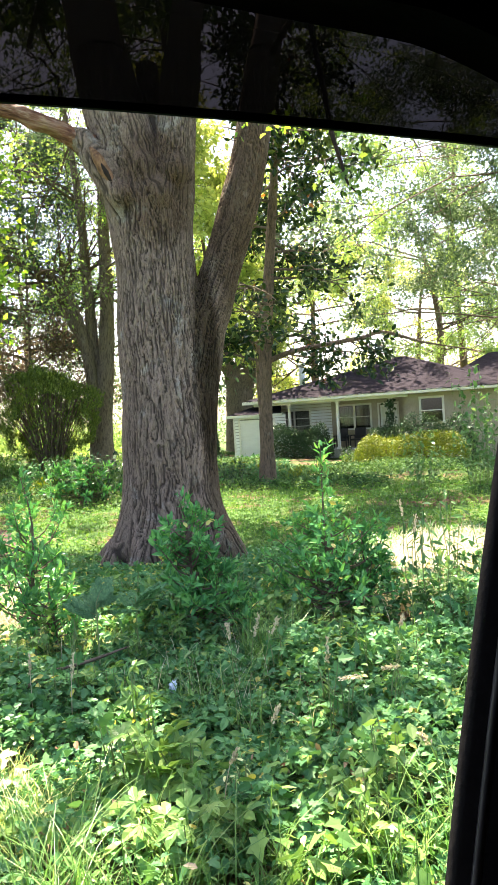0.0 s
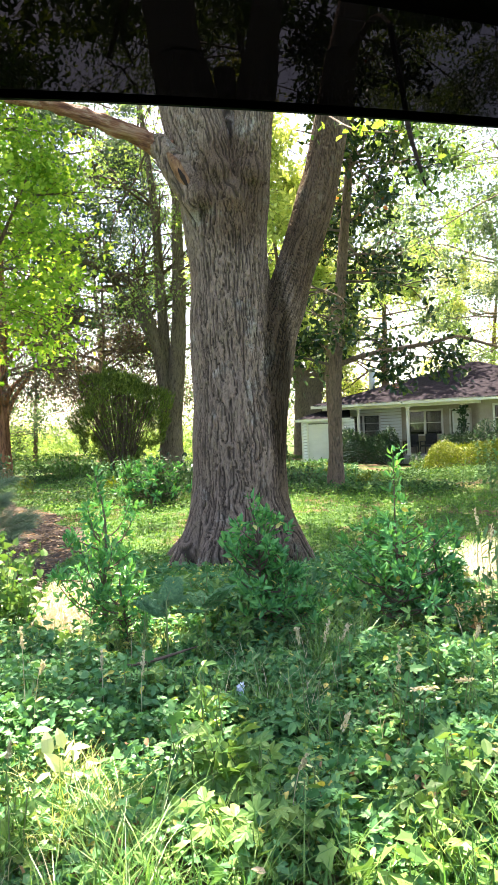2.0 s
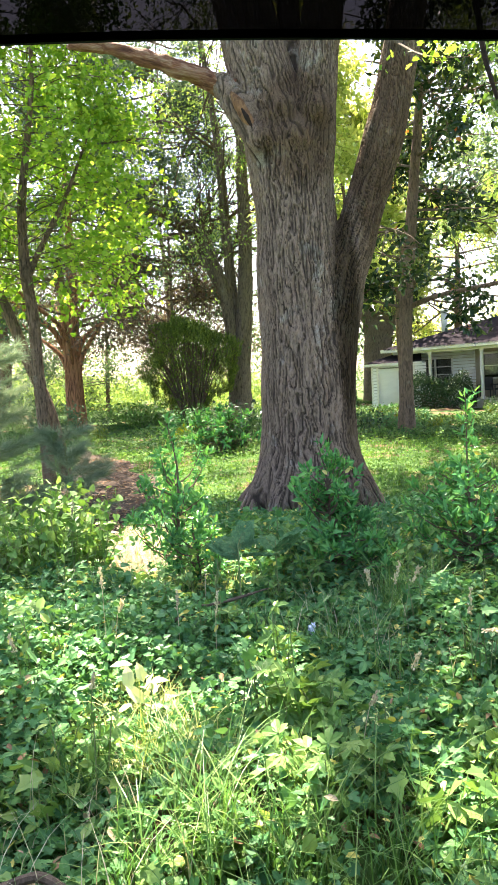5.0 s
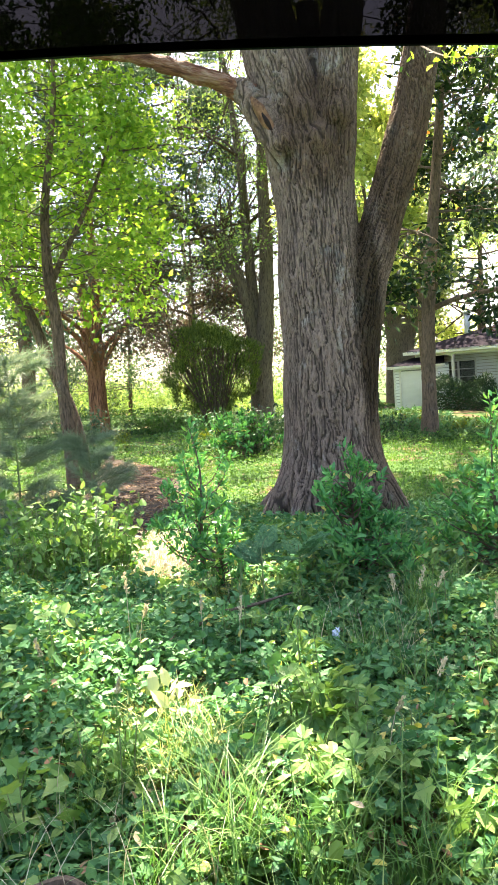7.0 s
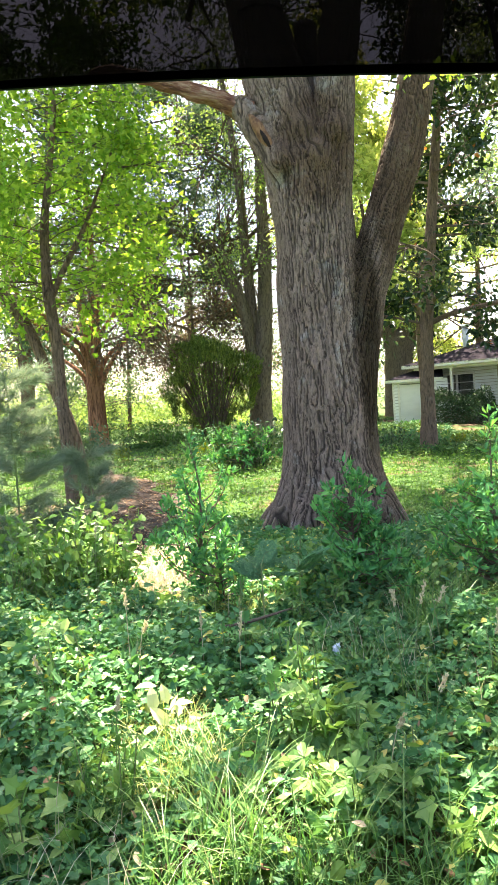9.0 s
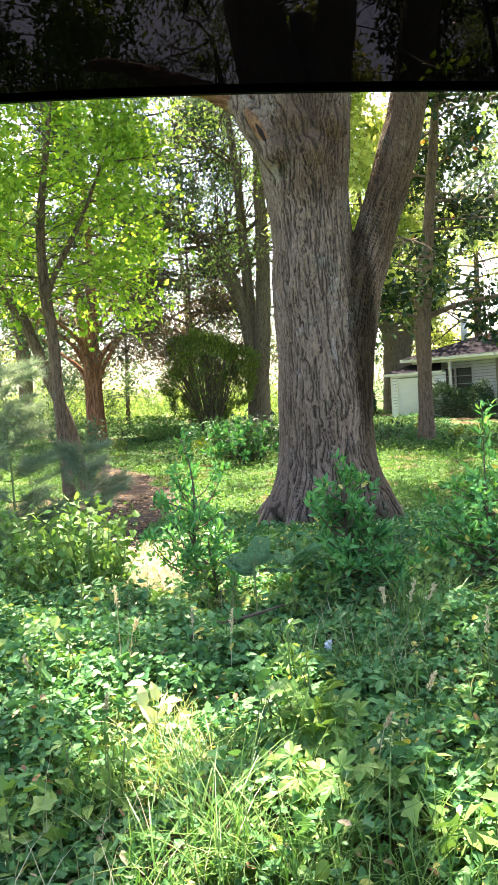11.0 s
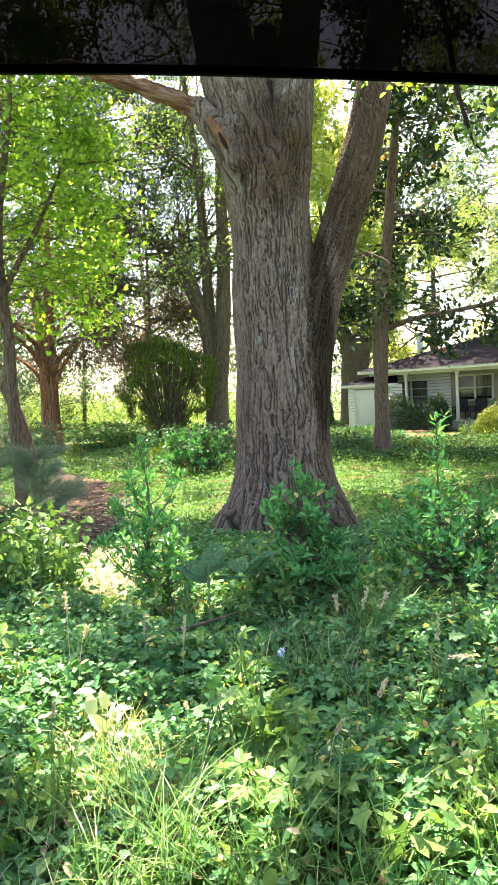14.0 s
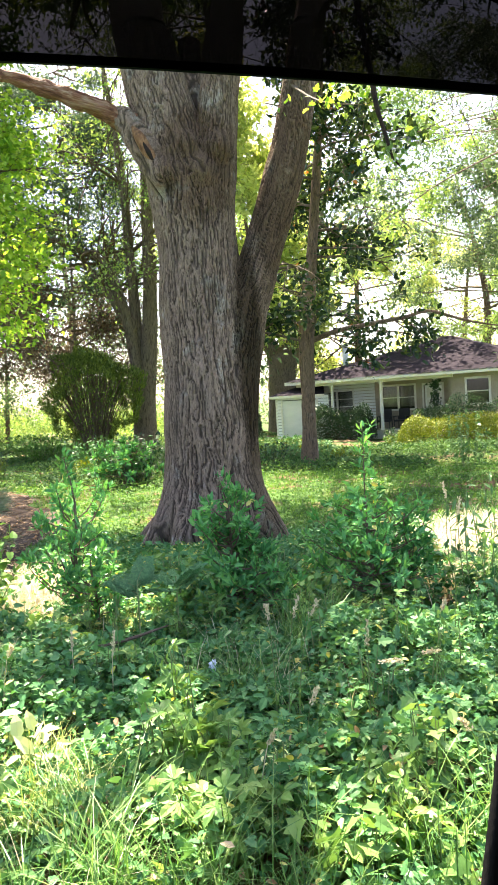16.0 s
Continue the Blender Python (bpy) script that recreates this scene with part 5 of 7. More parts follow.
def laps(s0, s1, z0, z1, r, holes, pitch=0.16, m=None):
    """Lapped boards: each course tilts out at its foot."""
    bm = bmesh.new()
    z = z0
    while z < z1 - 0.02:
        spans = [(s0, s1)]
        for h in holes:
            if h[2] < z + pitch * 0.5 < h[3]:
                spans = [q for a, b in spans for q in ((a, min(b, h[0])), (max(a, h[1]), b)) if q[1] - q[0] > 0.02]
        for a, b in spans:
            v = [bm.verts.new(c) for c in ((a, r, z), (b, r, z), (b, r - 0.05, z + 0.001), (a, r - 0.05, z + 0.001), (a, r - 0.016, z + pitch - 0.022), (b, r - 0.016, z + pitch - 0.022), (a, r, z + pitch - 0.022), (b, r, z + pitch - 0.022))]
            bm.faces.new((v[3], v[2], v[5], v[4]))
            bm.faces.new((v[0], v[1], v[2], v[3]))
            bm.faces.new((v[4], v[5], v[7], v[6]))
            bm.faces.new((v[0], v[3], v[4], v[6]))
            bm.faces.new((v[1], v[7], v[5], v[2]))
        z += pitch
    bm.transform(HM if m is None else m)
    return bm


house = thing("house", HO, "low single-storey house with grey hip roof and white porch posts", "house")


def hbox(name, b, mat, parent=None, label="", bevel=0.0, m=None):
    return part(name, box(*b, bevel, HM if m is None else m), mat, parent or house, label)


FL = 0.0       # porch floor in house coordinates
W_left, W_mid, W_door, W_right = (-4.29, -2.43, 0.79, 2.0), (-0.75, 1.0, 0.94, 2.1), (1.5, 2.45, 0.0, 2.08), (4.17, 5.18, 1.08, 2.2)
part("wall", wall_panel(-4.75, 3.4, -0.45, 2.62, 1.8, 1.95, [W_left, W_mid, W_door]), M_stucco, house)
part("siding", laps(-4.75, -1.15, -0.4, 2.58, 1.797, [W_left]), M_siding, house, "white lapped boards")
part("wall", wall_panel(3.4, 11.0, -0.6, 2.62, 0.25, 0.4, [W_right]), M_stucco, house)
hbox("wall", (3.25, 0.402, -0.5, 3.398, 1.796, 2.62), M_stucco)
hbox("wall", (-4.9, 1.8, -0.5, -4.752, 8.3, 2.62), M_siding)
hbox("wall", (10.85, 0.404, -0.6, 11.0, 8.3, 2.62), M_stucco)
hbox("wall", (-4.75, 8.3, -0.5, 11.0, 8.45, 2.62), M_stucco)
hbox("inner_wall", (-4.7, 3.2, -0.1, 10.8, 3.3, 2.6), M_room, None, "dim room wall behind the windows")
hbox("porch_floor", (-4.7, -0.15, -0.45, 3.39, 1.79, -0.02), M_concrete, None, "grey concrete porch slab", 0.02)
hbox("porch_ceiling", (-4.7, -0.3, 2.46, 3.39, 1.79, 2.52), M_trim)
for s in (-2.7, 0.0, 2.75):
    post = hbox("post", (s - 0.065, -0.065, -0.02, s + 0.065, 0.065, 2.34), M_trim, None, "white square porch post", 0.012)
    hbox("capital", (s - 0.09, -0.09, 2.27, s + 0.09, 0.09, 2.342), M_trim, post)
    hbox("plinth", (s - 0.09, -0.09, -0.02, s + 0.09, 0.09, 0.08), M_trim, post)
hbox("beam", (-4.75, -0.09, 2.342, 3.6, 0.09, 2.47), M_trim, None, "white porch beam")
hbox("fascia", (-5.1, -0.62, 2.47, 11.5, -0.57, 2.63), M_trim, None, "cream eaves board")
hbox("soffit", (-5.1, -0.57, 2.47, 11.5, 0.25, 2.5), M_trim)
hbox("fascia", (-5.15, -0.62, 2.47, -5.1, 8.8, 2.63), M_trim)


def window(w, r, name_label, mullions=1, rails=1, curtain=True):
    s0, s1, z0, z1 = w
    win = part("window", box(s0 - 0.09, r - 0.05, z1, s1 + 0.09, r + 0.02, z1 + 0.1, 0, HM), M_trim, house, name_label)
    part("frame", box(s0 - 0.09, r - 0.048, z0, s0, r + 0.02, z1, 0, HM), M_trim, win)
    part("frame", box(s1, r - 0.048, z0, s1 + 0.09, r + 0.02, z1, 0, HM), M_trim, win)
    part("sill", box(s0 - 0.12, r - 0.09, z0 - 0.08, s1 + 0.12, r + 0.02, z0, 0.01, HM), M_trim, win)
    for k in range(mullions):
        s = s0 + (s1 - s0) * (k + 1) / (mullions + 1)
        part("mullion", box(s - 0.05, r - 0.03, z0, s + 0.05, r + 0.03, z1, 0, HM), M_trim, win)
    n = mullions + 1
    for k in range(n):
        a, b = s0 + (s1 - s0) * k / n + (0.05 if k else 0), s0 + (s1 - s0) * (k + 1) / n - (0.05 if k < n - 1 else 0)
        part("pane", box(a, r + 0.03, z0, b, r + 0.036, z1, 0, HM), M_glass, win, "dark reflecting glass")
        for q in range(rails):
            z = z0 + (z1 - z0) * (q + 1) / (rails + 1)
            part("rail", box(a, r + 0.0, z - 0.02, b, r + 0.029, z + 0.02, 0, HM), M_trim, win)
        if curtain:
            bm = bmesh.new()
            pts = np.linspace(a + 0.03, b - 0.03, 25)
            low = z0 + (z1 - z0) * 0.1
            row = [(bm.verts.new((x, r + 0.14 + 0.02 * math.sin(i * 1.9), z1 - 0.02)), bm.verts.new((x, r + 0.14 + 0.02 * math.sin(i * 1.9), low))) for i, x in enumerate(pts)]
            for (p, q2), (p2, q3) in zip(row, row[1:]):
                bm.faces.new((p, p2, q3, q2))
            bm.transform(HM)
            part("curtain", bm, M_curtain, win)
    return win


window(W_left, 1.8, "pair of white-framed sash windows with bars", 1, 2, True)
window(W_mid, 1.8, "wide white-framed window with two panes", 1, 1, True)
window(W_right, 0.25, "dark white-framed window", 0, 1, False)
s0, s1, z0, z1 = W_door
dr = part("door", box(s0 + 0.04, 1.84, z0, s1 - 0.04, 1.88, z1 - 0.03, 0, HM), M_door, house, "pale panelled front door")
part("frame", box(s0 - 0.08, 1.75, z0, s0, 1.85, z1, 0, HM), M_trim, dr)
part("frame", box(s1, 1.75, z0, s1 + 0.08, 1.85, z1, 0, HM), M_trim, dr)
part("frame", box(s0 - 0.08, 1.75, z1, s1 + 0.08, 1.85, z1 + 0.09, 0, HM), M_trim, dr)
for zz in (0.2, 0.85, 1.45):
    for ss in (s0 + 0.14, s0 + 0.52):
        part("panel", box(ss, 1.825, zz, ss + 0.3, 1.842, zz + 0.48, 0.006, HM), M_trim, dr)


def roof(corners, ridge, mat, parent, name="roof"):
    """A hip roof: four eave corners, two ridge points, with thickness."""
    bm = bmesh.new()
    v = [bm.verts.new(c) for c in corners] + [bm.verts.new(c) for c in ridge]
    bm.faces.new((v[0], v[1], v[5], v[4]))
    bm.faces.new((v[1], v[2], v[5]))
    bm.faces.new((v[2], v[3], v[4], v[5]))
    bm.faces.new((v[3], v[0], v[4]))
    low = [bm.verts.new((c[0], c[1], c[2] - 0.05)) for c in corners]
    for i in range(4):
        bm.faces.new((v[i], low[i], low[(i + 1) % 4], v[(i + 1) % 4]))
    bm.faces.new(low[::-1])
    bm.transform(HM)
    return part(name, bm, mat, parent)


EL = 2.63
main_roof = roof([(-5.15, -0.62, EL), (8.3, -0.62, EL), (8.3, 8.9, EL), (-5.15, 8.9, EL)], [(1.75, 4.1, 4.56), (2.2, 4.1, 4.56)], M_shingle, house)
roof([(4.5, 0.1, EL + 0.01), (15.0, 0.1, EL + 0.01), (15.0, 10.4, EL + 0.01), (4.5, 10.4, EL + 0.01)], [(6.2, 5.4, 4.42), (12, 5.4, 4.42)], M_shingle, house)
bm = bmesh.new()
for z, rad, dep in ((3.6, 0.17, 1.9), (2.98, 0.26, 0.5), (4.55, 0.21, 0.14)):
    bmesh.ops.create_cone(bm, cap_ends=True, segments=20, radius1=rad, radius2=rad * (0.75 if dep == 0.5 else 1), depth=dep, matrix=Matrix.Translation((-3.35, 3.0, z)))
bm.transform(HM)
part("vent_pipe", bm, M_metal, house, "grey metal roof vent pipe", True)

# garage wing
GM = Matrix.Translation((3.28, 38.2, -0.45)) @ Matrix.Rotation(radians(-8), 4, "Z")
garage = thing("garage", (3.28, 38.2, -0.45), "small white boarded garage with a plain pale door", "garage")
D = (0.34, 2.05, 0.05, 2.02)
# Front wall is coloured dark so the board gaps look shaded.
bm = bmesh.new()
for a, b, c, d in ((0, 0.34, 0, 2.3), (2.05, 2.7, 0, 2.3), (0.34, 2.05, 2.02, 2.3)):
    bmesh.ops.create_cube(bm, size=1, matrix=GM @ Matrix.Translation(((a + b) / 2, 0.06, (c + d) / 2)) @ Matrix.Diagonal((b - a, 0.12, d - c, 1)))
part("wall", bm, M_gap_shade, garage)
part("siding", laps(0.02, 2.7, 0.0, 2.2, -0.002, [D], 0.16, GM), M_siding, garage, "white lapped boards")
part("wall", box(0, 0.121, 0, 0.12, 4.6, 2.3, 0, GM), M_siding, garage)
part("wall", box(2.58, 0.121, 0, 2.7, 4.6, 2.3, 0, GM), M_siding, garage)
gd = part("door", box(0.34, 0.07, 0.03, 2.05, 0.11, 2.02, 0, GM), M_door, garage, "plain pale garage door with stains")
part("frame", box(0.24, -0.06, 0, 0.338, 0.06, 2.1, 0, GM), M_trim, garage)
part("frame", box(2.052, -0.06, 0, 2.15, 0.06, 2.1, 0, GM), M_trim, garage)
part("corner_board", box(-0.03, -0.04, 0, 0.07, -0.001, 2.3, 0, GM), M_trim, garage)
bm = bmesh.new()
eave = [(-0.35, -0.4, 2.3), (2.5, -0.4, 2.3), (2.5, 5.0, 2.3), (-0.35, 5.0, 2.3)]
v = [bm.verts.new(GM @ Vector(c)) for c in eave + [(2.1, 2.3, 3.05), (2.5, 2.3, 3.05)] + [(x, y, z - 0.05) for x, y, z in eave]]
for f in ((0, 1, 5, 4), (1, 2, 5), (2, 3, 4, 5), (3, 0, 4), (0, 6, 7, 1), (1, 7, 8, 2), (2, 8, 9, 3), (3, 9, 6, 0), (9, 8, 7, 6)):
    bm.faces.new([v[i] for i in f])
part("roof", bm, M_shingle, garage)
part("fascia", box(-0.35, -0.42, 2.16, 2.5, -0.39, 2.29, 0, GM), M_trim, garage, "white eaves board")
part("fascia", box(-0.37, -0.39, 2.16, -0.34, 5.0, 2.29, 0, GM), M_trim, garage, "white eaves board")


# porch chairs
def porch_chair(s, turn):
    base = HM @ Vector((s, 0.95, -0.02))
    ch = thing("porch_chair", base, "dark porch armchair in front of the window", "chair", "porch chairs")
    m = Matrix.Translation(base) @ Matrix.Rotation(HA + turn, 4, "Z")
    part("seat", box(-0.3, -0.28, 0.36, 0.3, 0.3, 0.46, 0.03, m), M_dark, ch)
    part("backrest", box(-0.3, 0.24, 0.44, 0.3, 0.34, 1.0, 0.04, m), M_dark, ch)
    for x in (-0.34, 0.28):
        part("armrest", box(x, -0.28, 0.6, x + 0.06, 0.3, 0.65, 0.01, m), M_dark, ch)
        for y in (-0.26, 0.22):
            part("leg", box(x + 0.005, y, 0, x + 0.05, y + 0.045, 0.6, 0.006, m), M_dark, ch)


porch_chair(-0.3, 0.15)
porch_chair(0.62, -0.1)


# ---------------------------------------------------------------- shrubs by the house
def hedge(name, label, c0, c1, width, height, mat, size, count, seed, wave=0.25):
    """A clipped but uneven bush between two points on the ground."""
    r = np.random.default_rng(seed)
    c0, c1 = np.array(c0, float), np.array(c1, float)
    mid = (c0 + c1) / 2
    t = thing(name, (mid[0], mid[1], gz(*mid)), label, "shrub", "shrubs by the house")
    u = r.uniform(0, 1, count)
    a = r.uniform(0, np.pi, count)
    k = r.uniform(0.72, 1.0, count)
    along = c1 - c0
    ln = np.linalg.norm(along)
    side = np.array([-along[1], along[0]]) / ln
    end = np.sqrt(np.clip(1 - np.clip(np.abs(u - 0.5) * 2 - 0.72, 0, 1) ** 2 / 0.09, 0.02, 1))
    bumpy = 1 + wave * (vnoise(np.stack([u * ln * 1.4, a * 1.3, 0 * u], 1), seed) - 0.5) * 2
    x = c0[0] + along[0] * u + side[0] * np.cos(a) * width * k * end * bumpy
    y = c0[1] + along[1] * u + side[1] * np.cos(a) * width * k * end * bumpy
    z = ground_z(x, y) + np.abs(np.sin(a)) ** 0.7 * height * k * end * bumpy + r.uniform(0, 0.1, count)
    p = np.stack([x, y, z], 1)
    nrm = np.stack([side[0] * np.cos(a), side[1] * np.cos(a), np.sin(a)], 1) + r.normal(0, 0.5, (count, 3))
    tw = []
    for i in range(14):
        q = p[r.integers(0, count)]
        b = c0 + along * (i + 0.5) / 14
        tw.append(([(b[0], b[1], gz(*b) - 0.05), (b[0] * 0.5 + q[0] * 0.5, b[1] * 0.5 + q[1] * 0.5, gz(*b) + height * 0.4), tuple(q)], [0.03, 0.02, 0.006]))
    put("stemwork", stems(tw, 5, 0, 3), M_twig, t)
    put("foliage", leaves("simple", p, rand_dirs(count, 0.3, r), nrm, size * r.uniform(0.6, 1.3, count)), mat, t)
    return t


def hp(s, r):
    q = HM @ Vector((s, r, 0))
    return (q.x, q.y)


hedge("hedge", "dark clipped evergreen hedge along the porch", hp(-3.2, -1.3), hp(0.1, -1.3), 0.8, 1.6, M_hedge, 0.1, 11000, 101)
hedge("hedge", "dark evergreen hedge below the side window", hp(2.0, -1.2), hp(7.0, -1.2), 0.8, 1.75, M_hedge, 0.1, 12000, 102)
hedge("golden_bush", "bright yellow-green clipped bush", (7.3, 28.9), (11.3, 27.1), 0.85, 1.12, M_golden, 0.075, 16000, 103, 0.2)
hedge("low_shrub", "low dark green shrub by the drive", (1.2, 40.5), (2.6, 40.5), 0.8, 1.5, M_hedge, 0.12, 4000, 104)
r8 = np.random.default_rng(107)
vine_post = HM @ Vector((2.75, -0.08, 0))
vine = thing("climbing_vine", (vine_post.x, vine_post.y, 0), "dark ivy climbing a porch post", "vine")
k = 420
vz = r8.uniform(0.3, 2.3, k)
vp = np.stack([vine_post.x + r8.normal(0, 0.13, k), vine_post.y - 0.06 + r8.normal(0, 0.07, k), vine_post.z + vz], 1)
put("foliage", leaves("lobed", vp, rand_dirs(k, -0.6, r8), rand_dirs(k, 0.0, r8) + np.array([-0.3, -0.9, 0.2]), 0.12 * r8.uniform(0.7, 1.2, k)), M_hedge, vine)
put("stem", tube([(vine_post.x, vine_post.y - 0.04, -0.4), (vine_post.x + 0.04, vine_post.y - 0.05, 0.9), (vine_post.x - 0.03, vine_post.y - 0.05, 2.2)], [0.02, 0.015, 0.006], 6, 0, 1, 5), M_twig, vine)
for s, rr, big_ in ((1.35, -2.2, 0.2), (1.75, -2.25, 0.15)):
    c = HM @ Vector((s, rr, 0))
    pot = thing("flower_pot", (c.x, c.y, gz(c.x, c.y)), "dark round flower pot at the edge of the bed", "pot", "flower pots")
    bm = bmesh.new()
    bmesh.ops.create_cone(bm, cap_ends=True, segments=20, radius1=big_ * 0.7, radius2=big_, depth=big_ * 1.7, matrix=Matrix.Translation((c.x, c.y, gz(c.x, c.y) + big_ * 0.85)))
    bmesh.ops.create_cone(bm, cap_ends=True, segments=20, radius1=big_ * 1.12, radius2=big_ * 1.12, depth=0.05, matrix=Matrix.Translation((c.x, c.y, gz(c.x, c.y) + big_ * 1.68)))
    part("bowl", bm, M_clay, pot)

# ---------------------------------------------------------------- ground cover
def clear_of_trunk(x, y):
    return (np.hypot(x + 0.03, y - OAK_Y) > 0.72) & (path_edge(x, y) > 1.0)


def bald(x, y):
    """How thin the green cover is: sunny openings, and the worn edge of the verge."""
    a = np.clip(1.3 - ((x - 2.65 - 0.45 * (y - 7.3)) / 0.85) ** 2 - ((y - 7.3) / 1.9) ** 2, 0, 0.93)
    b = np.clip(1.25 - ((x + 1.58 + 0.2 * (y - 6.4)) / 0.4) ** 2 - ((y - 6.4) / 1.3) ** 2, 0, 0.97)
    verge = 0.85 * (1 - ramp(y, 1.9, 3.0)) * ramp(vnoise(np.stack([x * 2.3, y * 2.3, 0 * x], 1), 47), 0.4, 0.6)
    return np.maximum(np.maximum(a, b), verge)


def wedge(n, y0, y1, r, spread=0.56, power=1.0):
    """Points on the ground in the stretch that the car window looks over."""
    y = np.sqrt(r.uniform(y0 * y0, y1 * y1, n))
    x = r.uniform(-1, 1, n) * (y * spread + 0.25)
    return x, y


def cover_height(x, y):
    a = vnoise(np.stack([x * 1.3, y * 1.3, 0 * x], 1), 41)
    b = vnoise(np.stack([x * 0.45, y * 0.45, 0 * x], 1), 42)
    c = vnoise(np.stack([x * 4.5, y * 4.5, 0 * x], 1), 43)
    near = 0.05 + 0.30 * a ** 1.3 + 0.22 * c ** 2
    low = 0.05 + 0.12 * a
    mound = 0.26 * ramp(b, 0.45, 0.7) * ramp(y, 14, 18) * (1 - 0.8 * ramp(y, 27, 33))
    k = ramp(y, 6.0, 9.0)
    return (near * (1 - k) + low * k) * (0.42 + 0.58 * ramp(y, 1.7, 2.9)) + mound


def cover(name, label, kind, n, y0, y1, size, mat, seed, floor=0.25, tilt=0.55, mask=None, stuff="ground cover"):
    r = np.random.default_rng(seed)
    x, y = wedge(n, y0, y1, r)
    ok = clear_of_trunk(x, y)
    if mask is not None:
        ok &= mask(x, y, r)
    ok &= r.uniform(0, 1, n) > bald(x, y)
    x, y = x[ok], y[ok]
    h = cover_height(x, y)
    z = ground_z(x, y) + 0.02 + h * (floor + (1 - floor) * r.uniform(0, 1, len(x)) ** 0.6)
    p = np.stack([x, y, z], 1)
    ob = put(name, leaves(kind, p, rand_dirs(len(x), -0.15, r) * np.array([1, 1, 0.5]), np.array([0, 0, 1.0]) + r.normal(0, tilt, p.shape), size * r.uniform(0.55, 1.35, len(x))), mat)
    return tagged(ob, label, stuff, kind="stuff")


def patchy(scale, lo, hi, seed):
    return lambda x, y, r: r.uniform(0, 1, len(x)) < ramp(vnoise(np.stack([x * scale, y * scale, 0 * x], 1), seed), lo, hi)


cover("ivy", "dense carpet of dark green lobed ivy leaves", "lobed", 25000, 1.1, 4.8, 0.044, M_ivy, 201, 0.1, 0.6)
cover("ivy", "low young ivy leaves under the carpet", "ivy", 24000, 1.1, 4.8, 0.038, M_ivy, 211, 0.0, 0.7)
cover("ivy", "dense carpet of small dark green ivy leaves", "ivy", 40000, 4.6, 9.5, 0.055, M_ivy, 202, 0.1, 0.65)
cover("creeper", "light green creeper leaves in loose drifts", "oval", 6000, 1.1, 4.8, 0.05, M_vine, 203, 0.45, 0.55, patchy(1.1, 0.42, 0.62, 51))
cover("creeper", "light green creeper leaves among the ivy", "simple", 15000, 4.6, 10.0, 0.06, M_vine, 204, 0.4, 0.6, patchy(0.9, 0.45, 0.65, 52))
cover("three_leaf_vine", "three-leaved vine rising over the ivy", "trefoil", 4200, 1.5, 6.5, 0.08, M_ivy, 212, 0.7, 0.5, patchy(0.8, 0.38, 0.6, 53))
cover("woodbine", "five-fingered creeper leaves over the ivy", "palm", 900, 1.6, 6.0, 0.09, M_vine, 213, 0.8, 0.45, patchy(0.8, 0.45, 0.62, 54))
cover("clover", "low sunlit clover and weeds on the lawn", "simple", 85000, 9.0, 27.0, 0.062, M_lawn, 205, 0.1, 0.45, lambda x, y, r: r.uniform(0, 1, len(x)) < 1 - 0.7 * ramp(y, 15, 17))
cover("periwinkle", "glossy dark ground cover under the trees", "simple", 80000, 15.5, 27.0, 0.1, M_peri, 206, 0.2, 0.5, patchy(0.5, 0.32, 0.55, 57))
cover("periwinkle", "sunlit ground cover towards the house", "simple", 60000, 26.0, 46.0, 0.14, M_peri, 207, 0.1, 0.5, patchy(0.35, 0.32, 0.55, 58))
cover("broad_weeds", "broad light green weed leaves over the ivy", "oval", 1600, 1.5, 4.6, 0.075, M_vine, 210, 0.75, 0.45, patchy(0.9, 0.45, 0.62, 55))
cover("leaf_litter", "dry brown leaves lying among the plants", "oval", 14000, 1.5, 14.0, 0.042, M_dry, 208, 0.0, 0.5, lambda x, y, r: r.uniform(0, 1, len(x)) < 0.05 + 0.95 * (y < 3))
cover("yellow_leaves", "scattered yellowing leaves in the ivy", "oval", 2200, 1.2, 8.0, 0.045, M_yellowing, 209, 0.7, 0.4)


def grass(name, label, n, y0, y1, height, width, mat, seed, mask=None, segs=4):
    r = np.random.default_rng(seed)
    x, y = wedge(n, y0, y1, r)
    ok = clear_of_trunk(x, y)
    if mask is not None:
        ok &= mask(x, y, r)
    if mat is not M_straw:
        ok &= r.uniform(0, 1, n) > bald(x, y) * (y > 5)
    x, y = x[ok], y[ok]
    base = np.stack([x, y, ground_z(x, y)], 1)
    h = height * r.uniform(0.5, 1.3, len(x))
    ob = put(name, blades(base, h, h * r.uniform(0.15, 1.0, len(x)), width * r.uniform(0.6, 1.3, len(x)), segs, r), mat)
    return tagged(ob, label, "grass", kind="stuff")


def tufts(x, y, r):
    """Thick grass along the verge, thinner where the ivy takes over."""
    n1 = vnoise(np.stack([x * 1.5, y * 1.5, 0 * x], 1), 61)
    verge = 1 - ramp(y, 2.2, 3.3)
    clump = np.exp(-((x + 0.2) ** 2) / 0.3 - (y - 2.15) ** 2 / 0.3)
    return r.uniform(0, 1, len(x)) < (0.085 * ramp(n1, 0.45, 0.7) + 0.07 * verge * ramp(n1, 0.3, 0.6) + 0.12 * clump)


